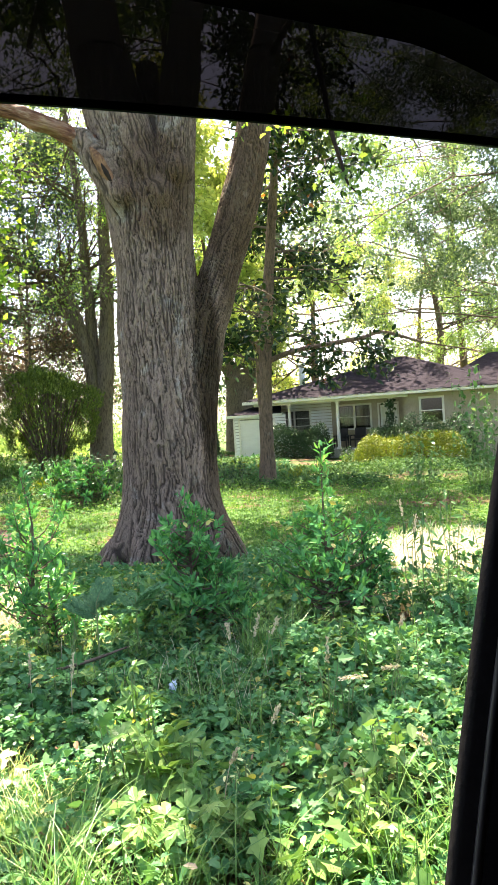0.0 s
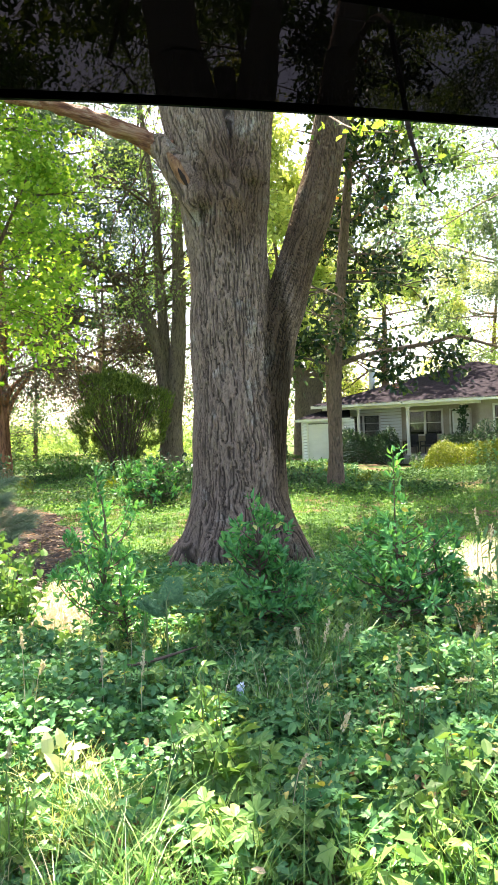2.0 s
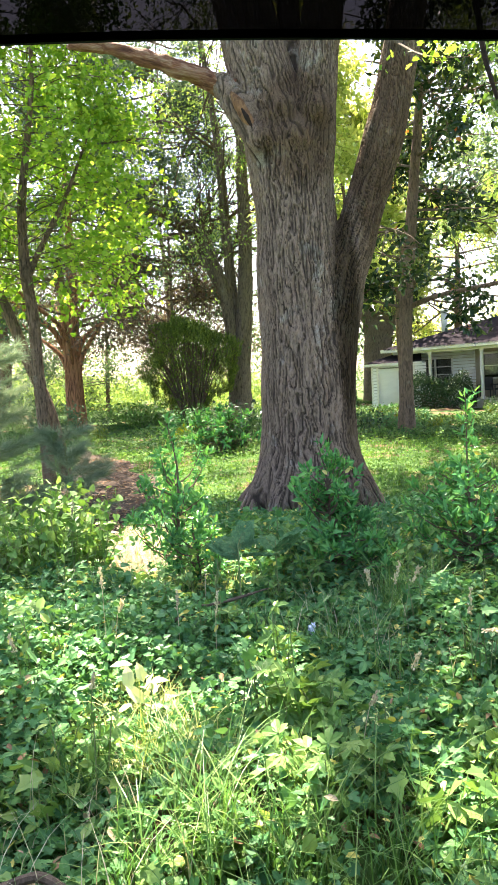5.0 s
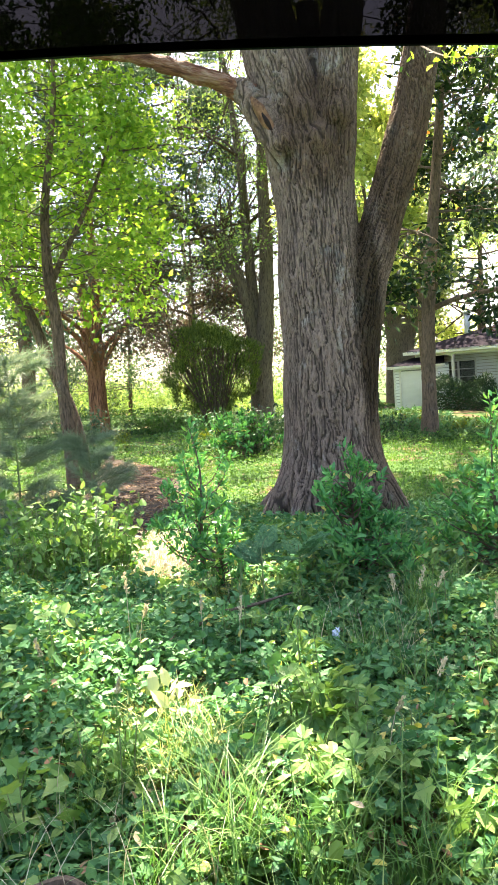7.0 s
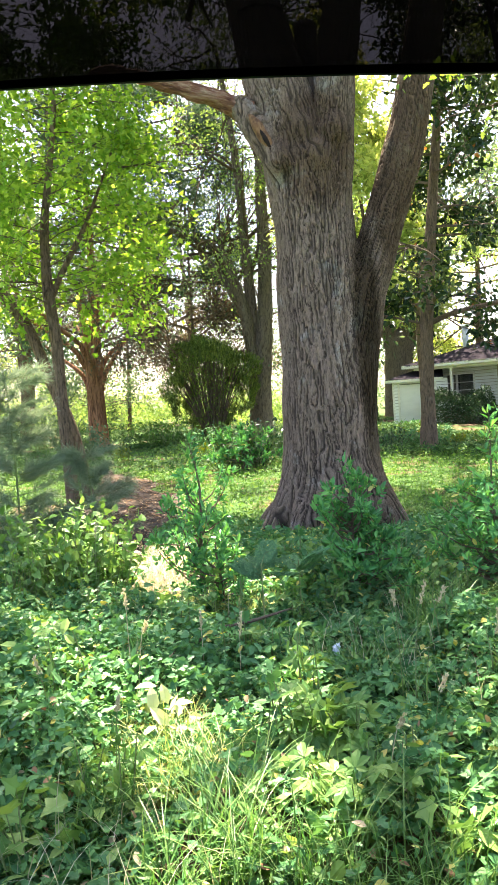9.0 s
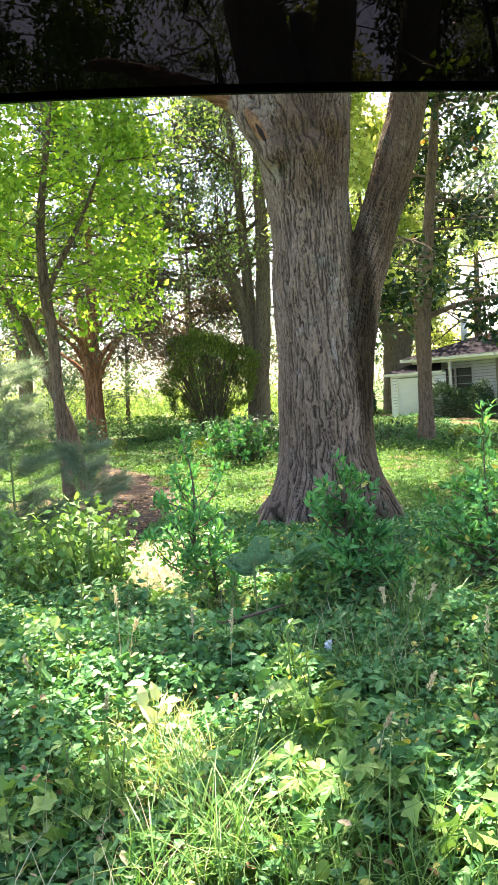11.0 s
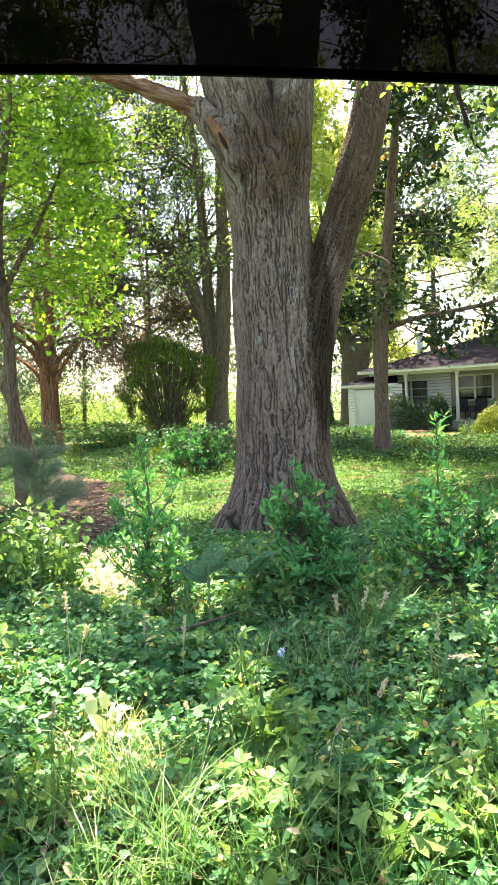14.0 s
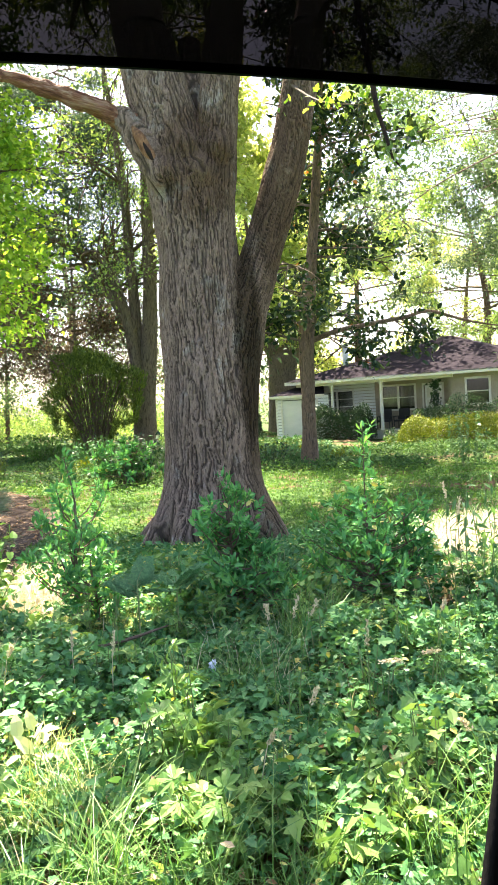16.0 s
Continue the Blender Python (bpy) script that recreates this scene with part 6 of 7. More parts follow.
grass("verge_grass", "long arching green grass along the verge", 22000, 1.6, 4.6, 0.38, 0.0055, M_grass, 221, tufts, 5)
grass("wild_grass", "thin grass growing through the ivy", 8000, 4.0, 10.0, 0.26, 0.006, M_grass, 222, patchy(0.8, 0.35, 0.65, 62))
grass("lawn_grass", "short ragged lawn grass behind the oak", 32000, 9.0, 19.0, 0.1, 0.011, M_lawn, 223, None, 2)
grass("dry_grass", "dry straw-coloured grass stems on the verge", 1500, 1.2, 5.0, 0.36, 0.004, M_straw, 224, patchy(1.4, 0.45, 0.6, 63))

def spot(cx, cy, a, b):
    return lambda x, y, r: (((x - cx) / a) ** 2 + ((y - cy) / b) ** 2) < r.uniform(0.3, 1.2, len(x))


# Both openings get the paler blades to strengthen their sunlight.
grass("sunny_grass", "yellow-green grass coloured paler for a sunny opening", 9000, 2.35, 3.5, 0.3, 0.0055, M_sunlit_grass, 226, lambda x, y, r: spot(-0.86, 3.0, 0.24, 0.2)(x, y, r) | spot(-0.6, 2.68, 0.24, 0.2)(x, y, r), 4)
grass("sunny_grass", "grass coloured paler for a sunny gap between the seedlings", 60000, 4.6, 5.7, 0.2, 0.006, M_sunlit_grass, 227, spot(-0.8, 5.1, 0.36, 0.28), 3)
grass("straw_grass", "pale grass added to whiten the sunny openings", 130000, 5.3, 10.2, 0.27, 0.009, M_straw, 225, lambda x, y, r: bald(x, y) * (y > 5) > r.uniform(0.1, 1.0, len(x)), 3)

# pale ground sheet put in so the two sunny openings come out white
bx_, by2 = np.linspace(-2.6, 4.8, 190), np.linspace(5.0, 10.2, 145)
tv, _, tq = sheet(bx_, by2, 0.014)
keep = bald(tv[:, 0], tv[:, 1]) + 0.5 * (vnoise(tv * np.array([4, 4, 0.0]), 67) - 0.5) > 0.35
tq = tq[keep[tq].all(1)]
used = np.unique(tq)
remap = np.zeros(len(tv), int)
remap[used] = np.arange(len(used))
patch_ob = put("sunlit_patch", (tv[used], np.zeros((0, 3), int), remap[tq]), M_sunpatch, smooth=True)
tagged(patch_ob, "pale ground added to whiten the sunny openings", "ground", kind="structure")

# weeds and short grass on the ground beside and behind the car
ro = np.random.default_rng(239)
n = 50000
ox, oy = ro.uniform(-13, 13, n), ro.uniform(-9, 16, n)
out_of_view = (np.abs(ox) > np.maximum(oy, 0) * 0.55 + 0.2) & ~((np.abs(ox) < 1.6) & (oy > -1.5) & (oy < 1.1)) | (oy < -1.5)
ox, oy = ox[out_of_view], oy[out_of_view]
op = np.stack([ox, oy, ground_z(ox, oy) + ro.uniform(0.01, 0.14, len(ox))], 1)
ob = put("verge_weeds", leaves("simple", op, rand_dirs(len(op), 0.2, ro), np.array([0, 0, 1.0]) + ro.normal(0, 0.6, op.shape), 0.14 * ro.uniform(0.5, 1.4, len(op))), M_ivy)
tagged(ob, "low weeds and ivy on the ground round the car", "ground cover", kind="stuff")

# twigs and dead leaves on the bare track
r9 = np.random.default_rng(231)
ty = r9.uniform(7.4, 16.0, 2400)
tx = path_centre(ty) + r9.normal(0, 0.55, len(ty))
ok = path_edge(tx, ty) < 1.1
tp_ = np.stack([tx[ok], ty[ok], ground_z(tx[ok], ty[ok]) + 0.022], 1)
ob = put("path_litter", leaves("oval", tp_, rand_dirs(len(tp_), 0, r9) * np.array([1, 1, 0.1]), np.array([0, 0, 1.0]) + r9.normal(0, 0.3, tp_.shape), 0.07 * r9.uniform(0.5, 1.3, len(tp_)), 0.6), M_dry)
tagged(ob, "dead leaves and bark scraps on bare earth", "leaf litter", kind="stuff")


# ---------------------------------------------------------------- single plants in the yard
def laurel(x, y, height, spread, count, seed, label, leader=0.0, size=0.066, low=0.2):
    r = np.random.default_rng(seed)
    count = int(count * 1.3)
    g = gz(x, y)
    t = thing("laurel_shrub", (x, y, g), label, "shrub", "laurel seedlings")
    lines, pts, dirs = [], [], []
    top = height + leader
    main = [(x, y, g - 0.05), (x + 0.01, y, g + height * 0.4), (x + r.normal(0, 0.02), y, g + height * 0.8), (x + r.normal(0, 0.03), y, g + top)]
    lines.append((main, [0.014, 0.012, 0.008, 0.003]))
    for k in np.linspace(0.3, 1, 26):
        pts.append((x + r.normal(0, 0.02), y + r.normal(0, 0.02), g + top * k))
        dirs.append((0, 0, 1))
    for c in range(count):
        k = r.uniform(low, 0.95)
        a = r.uniform(0, 2 * np.pi)
        s = spread * (1 - 0.35 * k) * r.uniform(0.35, 1.25)
        z0 = g + height * k * 0.8
        tip = (x + math.cos(a) * s, y + math.sin(a) * s, z0 + height * r.uniform(0.08, 0.28))
        mid = (x + math.cos(a) * s * 0.55, y + math.sin(a) * s * 0.55, z0 + height * 0.06)
        lines.append(([(x, y, z0), mid, tip], [0.007, 0.005, 0.002]))
        for q in (0.45, 0.7, 0.9, 1.0):
            pts.append(tuple(np.array(mid) * (1 - q) + np.array(tip) * q))
            dirs.append((math.cos(a) * 0.6, math.sin(a) * 0.6, 0.8))
    put("stem", stems(lines, 5, 0, 3), M_twig, t)
    pts, dirs = np.repeat(np.array(pts), 6, 0), np.repeat(np.array(dirs), 6, 0)
    n = len(pts)
    out = rand_dirs(n, 0.25, r)
    p = pts + out * 0.015 + r.normal(0, 0.012, (n, 3))
    put("foliage", leaves("oval", p, out + dirs * 0.5, dirs + r.normal(0, 0.45, (n, 3)), size * r.uniform(0.6, 1.25, n), 0.75), M_laurel, t)
    pick = r.choice(n, max(3, n // 60), replace=False)
    put("old_leaves", leaves("oval", p[pick] - (0, 0.02, 0.03), out[pick], dirs[pick] + r.normal(0, 0.4, (len(pick), 3)), size * 0.9), M_yellowing, t, "yellowing old leaves")
    return t


laurel(0.08, 5.2, 1.02, 0.34, 34, 301, "bushy upright laurel seedling with glossy dark leaves", 0.04)
laurel(0.22, 5.15, 0.68, 0.38, 26, 302, "low laurel seedling with yellow-flecked leaves")
laurel(1.08, 5.2, 0.92, 0.46, 52, 303, "broad laurel shrub with dense glossy leaves", 0.42)
laurel(1.38, 5.3, 0.72, 0.25, 16, 304, "small laurel shoot beside a larger shrub")
laurel(-1.02, 5.25, 1.18, 0.32, 26, 305, "upright laurel seedling with open leafy branches", 0.1)
laurel(-0.85, 5.05, 0.6, 0.25, 12, 306, "short laurel seedling in the grass")
laurel(-1.9, 15.6, 1.0, 0.8, 30, 308, "dark evergreen shrub round an old stump", 0, 0.13)


def weed(name, x, y, height, spread, stalks, mat, kind, size, seed, label, per=9, category="plant", group=""):
    """A clump of leafy stalks."""
    r = np.random.default_rng(seed)
    g = gz(x, y)
    t = thing(name, (x, y, g), label, category, group)
    lines, pts, dirs = [], [], []
    for c in range(stalks):
        a = r.uniform(0, 2 * np.pi)
        s = spread * math.sqrt(r.uniform(0, 1))
        b = (x + math.cos(a) * s * 0.5, y + math.sin(a) * s * 0.5)
        h = height * r.uniform(0.55, 1.05)
        tip = np.array([x + math.cos(a) * s, y + math.sin(a) * s, g + h])
        base = np.array([b[0], b[1], gz(*b) - 0.03])
        mid = (base + tip) / 2 + r.normal(0, 0.03, 3)
        lines.append(([tuple(base), tuple(mid), tuple(tip)], [0.005, 0.004, 0.0015]))
        for q in np.linspace(0.25, 1, per):
            p = base * (1 - q) ** 2 + 2 * mid * q * (1 - q) + tip * q * q
            pts.append(p)
            dirs.append(rand_dirs(1, 0.1, r)[0])
    if stalks <= 60:
        for k, (line, rad) in enumerate(lines):
            put("stem", tube(line, rad, 4, 0, k, 3), M_greentwig, t)
    else:
        put("stem", stems(lines, 4, 0, 3), M_greentwig, t)
    pts, dirs = np.array(pts), np.array(dirs)
    put("foliage", leaves(kind, pts, dirs, np.array([0, 0, 1.0]) + r.normal(0, 0.4, pts.shape), size * r.uniform(0.6, 1.25, len(pts))), mat, t)
    return t


weed("bramble", -2.5, 6.4, 0.8, 0.6, 60, M_bramble, "ivy", 0.085, 321, "light green bramble clump at the end of the track", 10)
weed("bramble", -1.95, 5.35, 0.74, 0.5, 60, M_bramble, "ivy", 0.075, 322, "light green bramble spilling over the ivy", 13)
weed("bramble", -2.55, 5.2, 0.7, 0.5, 44, M_bramble, "oval", 0.075, 323, "leafy green weeds beside the track", 9)
weed("tall_weed", 1.75, 5.0, 0.9, 0.22, 6, M_shrub, "lance", 0.1, 324, "tall thin weed with narrow leaves", 14)
weed("tall_weed", 2.05, 5.3, 0.85, 0.3, 7, M_shrub, "lance", 0.1, 325, "tall thin weeds at the sunny edge", 14)
weed("tall_weed", 2.5, 5.8, 0.95, 0.35, 8, M_shrub, "lance", 0.1, 326, "tall weeds with drooping narrow leaves", 14)
weed("seedling", -0.12, 2.8, 0.42, 0.18, 24, M_vine, "palm", 0.105, 327, "pale green seedling with broad ribbed leaves", 5)
weed("seedling", -0.02, 2.45, 0.3, 0.2, 22, M_vine, "palm", 0.095, 328, "broad-leaved green seedling on the verge", 5)
weed("seedling", -1.15, 2.35, 0.34, 0.2, 18, M_vine, "maple", 0.085, 329, "young maple seedling with lobed leaves", 4)
weed("seedling", 0.35, 2.25, 0.26, 0.16, 16, M_vine, "maple", 0.075, 330, "young maple seedling low on the verge", 4)
weed("seedling", 0.62, 2.35, 0.28, 0.2, 20, M_vine, "trefoil", 0.075, 331, "broad green seedling in the sunny grass", 5)
# Pod colour on these leaves stands in for sun glare.
weed("seedling", -0.86, 3.0, 0.34, 0.2, 12, M_pods, "oval", 0.09, 332, "large leaf shoot coloured pale for the full sun", 5)
weed("blossom_weed", 0.18, 2.64, 0.3, 0.06, 16, M_pods, "oval", 0.03, 333, "small plant with pale cream seed pods", 10)
weed("bush", 1.62, 17.0, 0.32, 0.55, 50, M_peri, "oval", 0.09, 348, "low mound of ground cover by the magnolia", 7, "shrub")
weed("bush", 2.85, 17.2, 0.3, 0.5, 44, M_peri, "oval", 0.09, 349, "low mound of ground cover by the magnolia", 7, "shrub")
weed("pale_sprig", -1.32, 3.3, 0.55, 0.12, 6, M_vine, "oval", 0.075, 346, "upright sprig of broad sunlit leaves", 8)
weed("bush", -1.8, 15.8, 1.1, 0.8, 60, M_hedge, "oval", 0.13, 334, "dark leafy bush beside the oak", 10, "shrub")
weed("bush", -0.9, 17.5, 0.9, 0.8, 60, M_hedge, "oval", 0.12, 335, "low dark leafy bush behind the oak", 9, "shrub")
weed("bush", -3.2, 21.5, 0.9, 1.2, 90, M_ivy, "oval", 0.14, 336, "mound of dark ground cover under the trees", 8, "shrub")
weed("bush", 6.15, 14.0, 2.3, 0.7, 36, M_shrub, "oval", 0.14, 337, "tall blue-green shrub with broad leaves", 14, "shrub")
weed("bush", 7.2, 13.5, 2.1, 0.9, 44, M_shrub, "oval", 0.14, 338, "tall leafy shrub at the yard's edge", 14, "shrub")
weed("bush", 5.2, 15.0, 1.3, 0.7, 24, M_shrub, "oval", 0.11, 339, "shrub with long arching shoots", 12, "shrub")
weed("bush", 2.7, 20.5, 0.55, 0.8, 60, M_ivy, "oval", 0.1, 340, "low clump of green round the magnolia", 8, "shrub")
weed("bush", 1.7, 19.5, 0.5, 0.6, 50, M_ivy, "oval", 0.1, 341, "low clump of green beside the magnolia", 8, "shrub")
weed("bush", -7.6, 21.5, 1.0, 1.0, 60, M_wood, "oval", 0.13, 342, "sunlit green sapling clump near the cedars", 10, "shrub")
weed("bush", -10.5, 25.0, 1.5, 1.4, 80, M_wood, "oval", 0.15, 343, "leafy green undergrowth below the cedars", 10, "shrub")
weed("bush", -5.6, 24.0, 0.9, 1.0, 70, M_lawn, "oval", 0.13, 344, "bright green undergrowth in front of the arborvitae", 9, "shrub")

# mixed low shrubs and perennials between the oak and the house
rb = np.random.default_rng(347)
for i in range(38):
    wy = rb.uniform(18.5, 34)
    wx = rb.uniform(-0.30, 0.34) * wy
    if abs(wx - 2.36) < 0.5 and wy < 20 or wx < -1 and wy > 26:
        continue
    m_, k_, l_ = [(M_hedge, "oval", "dark evergreen seedling in the bed"), (M_ivy, "lobed", "mound of mid-green ivy in the bed"), (M_shrub, "oval", "pale green perennial clump in the bed"), (M_golden, "simple", "yellow-green low shrub in the bed"), (M_fern, "lance", "arching fern clump in the shade")][rb.integers(0, 5)]
    weed("bed_plant", wx, wy, rb.uniform(0.3, 0.75), rb.uniform(0.3, 0.7), int(rb.integers(18, 34)), m_, k_, rb.uniform(0.09, 0.14), 700 + i, l_, 8, "plant", "plants in the shaded bed")

# small wild plants scattered over the verge and through the ivy
rw = np.random.default_rng(345)
wild = [(M_vine, "maple", 0.06, "light green maple seedling in the ivy"), (M_vine, "trefoil", 0.08, "leafy light green weed in the ivy"), (M_shrub, "lance", 0.075, "narrow-leaved weed standing over the ivy"), (M_ivy, "lobed", 0.06, "dark green sprig of climbing ivy")]
for i in range(90):
    wx, wy = wedge(1, 1.9, 6.2, rw, 0.46)
    m_, k_, z_, l_ = wild[rw.integers(0, 4)]
    weed("wild_plant", float(wx[0]), float(wy[0]), rw.uniform(0.28, 0.55) * float(0.45 + 0.55 * ramp(wy[0], 2.0, 3.0)), rw.uniform(0.07, 0.16), int(rw.integers(4, 9)), m_, k_, z_, 500 + i, l_, 7, "plant", "wild plants in the ivy")

def tuft(x, y, count, height, spread, seed):
    r = np.random.default_rng(seed)
    a, s = r.uniform(0, 2 * np.pi, count), spread * np.sqrt(r.uniform(0, 1, count))
    bx, by = x + np.cos(a) * s, y + np.sin(a) * s
    h = height * r.uniform(0.55, 1.15, count)
    return blades(np.stack([bx, by, ground_z(bx, by)], 1), h, h * r.uniform(0.3, 1.2, count), 0.006 * r.uniform(0.6, 1.3, count), 6, r)


tuft_spots = [(-0.82, 2.88, 110, 0.32, 0.17), (-0.58, 2.62, 120, 0.34, 0.18), (-0.38, 2.2, 130, 0.44, 0.14), (-0.12, 2.12, 70, 0.38, 0.12), (0.2, 2.08, 50, 0.34, 0.1), (0.85, 2.35, 80, 0.4, 0.12), (-0.95, 2.5, 60, 0.4, 0.12), (-0.6, 2.05, 60, 0.36, 0.1), (0.1, 3.9, 90, 0.36, 0.2), (0.6, 4.6, 260, 0.5, 0.25)]
ob = put("tuft_grass", join([tuft(*q, 601 + i) for i, q in enumerate(tuft_spots)]), M_grass)
tagged(ob, "long arching grass in dense tufts on the verge", "grass", kind="stuff")

# old stump in the dark bush
r10 = np.random.default_rng(351)
st = thing("stump", (-1.82, 15.9, gz(-1.82, 15.9)), "dark old tree stump half hidden by leaves", "stump")
put("trunk", tube([(-1.82, 15.9, gz(-1.82, 15.9) - 0.1), (-1.8, 15.9, 0.45), (-1.76, 15.9, 0.85), (-1.76, 15.9, 0.86)], [0.2, 0.15, 0.13, 0.01], 12, 0.15, 6, 6), M_greybark, st, smooth=True)

# feathery mimosa seedlings
def mimosa(x, y, height, fronds, seed, size=0.18):
    r = np.random.default_rng(seed)
    g = gz(x, y)
    t = thing("mimosa_seedling", (x, y, g), "feathery grey-green mimosa seedling with fern-like fronds", "plant", "mimosa seedlings")
    lines = [([(x, y, g - 0.03), (x, y, g + height * 0.6), (x, y, g + height)], [0.006, 0.005, 0.003])]
    pp, dd, nn = [], [], []
    for k in range(fronds):
        a = r.uniform(0, 2 * np.pi)
        out = np.array([math.cos(a), math.sin(a), r.uniform(0.1, 0.8)])
        b = np.array([x, y, g + height * r.uniform(0.75, 1.0)])
        lines.append(([tuple(b), tuple(b + out * size * 0.5), tuple(b + out * size - (0, 0, 0.05))], [0.003, 0.002, 0.001]))
        side = np.cross(out, (0, 0, 1))
        for q in np.linspace(0.15, 1, 11):
            for sg in (-1, 1):
                c0 = b + out * size * q
                d0 = side * sg + out * 0.5
                for w in np.linspace(0.1, 1, 12):
                    c = c0 + d0 * w * size * 0.32 * (1.1 - 0.6 * abs(q - 0.5))
                    for s2 in (-1, 1):
                        pp.append(c)
                        dd.append(out * s2 + d0 * 0.3)
                        nn.append((0, 0, 1))
    put("stem", stems(lines, 4, 0, 3), M_greentwig, t)
    pp = np.array(pp) + r.normal(0, 0.003, (len(pp), 3))
    put("foliage", leaves("simple", pp, np.array(dd), np.array(nn) + r.normal(0, 0.3, pp.shape), 0.02), M_frond, t)


mimosa(-0.5, 4.5, 0.55, 7, 361)
mimosa(-0.28, 4.75, 0.5, 5, 362)


# young pine with soft needles
def pine(x, y, height, seed):
    r = np.random.default_rng(seed)
    g = gz(x, y)
    t = thing("pine_sapling", (x, y, g), "young white pine with soft long needles", "tree", "pine saplings")
    lines = [([(x, y, g - 0.05), (x + 0.03, y, g + height * 0.5), (x, y, g + height)], [0.016, 0.011, 0.004])]
    tips = []
    for z in np.arange(0.3, height, 0.11):
        for k in range(4):
            a = r.uniform(0, 2 * np.pi)
            ln = 0.85 * (1 - 0.6 * z / height) * r.uniform(0.6, 1.1)
            b = np.array([x, y, g + z])
            e = b + np.array([math.cos(a), math.sin(a), 0.28]) * ln
            lines.append(([tuple(b), tuple((b + e) / 2 - (0, 0, 0.03)), tuple(e)], [0.006, 0.004, 0.002]))
            for q in np.linspace(0.3, 1, 9):
                tips.append((b * (1 - q) + e * q, e - b))
    put("branchwork", stems(lines, 5, 0, 3), M_greentwig, t)
    p = np.repeat(np.array([q for q, _ in tips]), 30, 0)
    d = np.repeat(np.array([w / np.linalg.norm(w) for _, w in tips]), 30, 0)
    put("needles", leaves("needle", p + r.normal(0, 0.01, p.shape), d * 0.9 + r.normal(0, 0.6, p.shape), rand_dirs(len(p), 0, r), 0.16 * r.uniform(0.7, 1.2, len(p)), 1.15), M_pine, t)


pine(-3.3, 7.3, 2.1, 371)
pine(-3.75, 6.7, 2.4, 372)
pine(-2.75, 8.0, 1.2, 373)


# grass stalks with seed heads
def stalk(x, y, height, lean_x, lean_y, head, seed, label="single grass stalk with a pale seed head", kind="head"):
    r = np.random.default_rng(seed)
    g = gz(x, y)
    t = thing("grass_stalk", (x, y, g), label, "grass", "seeding grass stalks")
    line = [(x, y, g - 0.02), (x + lean_x * 0.25, y + lean_y * 0.25, g + height * 0.55), (x + lean_x * 0.7, y + lean_y * 0.7, g + height * 0.95), (x + lean_x, y + lean_y, g + height * (0.95 if kind == "nod" else 1.05))]
    put("stem", tube(line, [0.0025, 0.002, 0.0015, 0.001], 5, 0, 1, 5), M_greentwig if kind != "dry" else M_straw, t)
    a, b = np.array(line[2]), np.array(line[3])
    q = r.uniform(0, 1, 60)[:, None]
    d = (b - a) / np.linalg.norm(b - a)
    c = b + d * (q - 0.5) * head
    put("seed_head", leaves("simple", c + r.normal(0, 0.004, c.shape), d + r.normal(0, 0.35, c.shape), rand_dirs(60, 0, r), 0.016), M_straw, t, "pale straw seed head")
    lf = r.uniform(0.15, 0.6, 3)
    base = np.array([np.array(line[0]) * (1 - k) + np.array(line[1]) * k for k in lf])
    put("blade", blades(base, 0.18, 0.12, 0.007, 4, r), M_grass, t)
    return t


for i, (x, y, h, lx, ly, hd, kd) in enumerate([(0.28, 3.3, 0.62, 0.06, 0.0, 0.09, ""), (0.33, 3.35, 0.6, 0.1, 0.0, 0.08, ""), (0.24, 3.4, 0.58, -0.02, 0, 0.08, ""), (0.30, 2.85, 0.36, 0.05, 0, 0.07, ""), (0.80, 3.0, 0.47, -0.1, 0, 0.09, "nod"), (0.88, 3.05, 0.62, 0.06, 0, 0.05, ""), (0.95, 3.0, 0.5, -0.08, 0, 0.07, "nod"),
                                                (1.0, 2.6, 0.42, 0.2, 0, 0.15, "nod"), (0.64, 3.2, 0.5, 0.0, 0, 0.12, ""), (-1.05, 3.4, 0.6, 0.0, 0, 0.1, "dry"), (-1.0, 3.3, 0.5, 0.06, 0, 0.06, "dry"), (-0.55, 3.6, 0.42, 0.02, 0, 0.12, "dry"), (-0.75, 3.7, 0.4, 0.0, 0.0, 0.1, "dry"), (-1.25, 2.9, 0.5, -0.05, 0, 0.07, ""), (-0.9, 2.6, 0.45, 0.03, 0, 0.06, ""), (0.9, 2.4, 0.4, -0.1, 0, 0.06, ""), (0.1, 2.55, 0.35, 0.06, 0, 0.05, "dry"), (1.35, 4.2, 0.85, 0.05, 0, 0.1, ""), (1.5, 4.6, 0.9, -0.05, 0, 0.1, ""), (-1.6, 4.6, 0.7, 0.03, 0, 0.1, "")]):
    stalk(x, y, h, lx, ly, hd, 400 + i, "dry grass stalk with a brownish seed head" if kd == "dry" else "green grass stalk with a pale seed head", kd)

# a fallen stick, a scrap of paper and a few stones in the ivy
for i, (pts, rad) in enumerate([([(-0.75, 4.25, 0.2), (-0.55, 4.3, 0.22), (-0.32, 4.35, 0.27)], 0.01), ([(-0.98, 3.9, 0.16), (-0.82, 4.05, 0.2), (-0.62, 4.2, 0.22)], 0.013), ([(-1.0, 1.95, 0.1), (-0.88, 1.97, 0.13), (-0.78, 1.93, 0.12)], 0.018)]):
    stick = put("stick", tube(pts, [rad, rad * 0.9, rad * 0.5], 8, 0.2, i, 5), M_twig)
    tagged(stick, "dead grey stick lying in the ivy", "stick", "fallen sticks")
M_paper = plain("crumpled_paper", (0.6, 0.68, 0.8), 0.7)
bm = bmesh.new()
bmesh.ops.create_icosphere(bm, subdivisions=3, radius=0.03)
rp = random.Random(5)
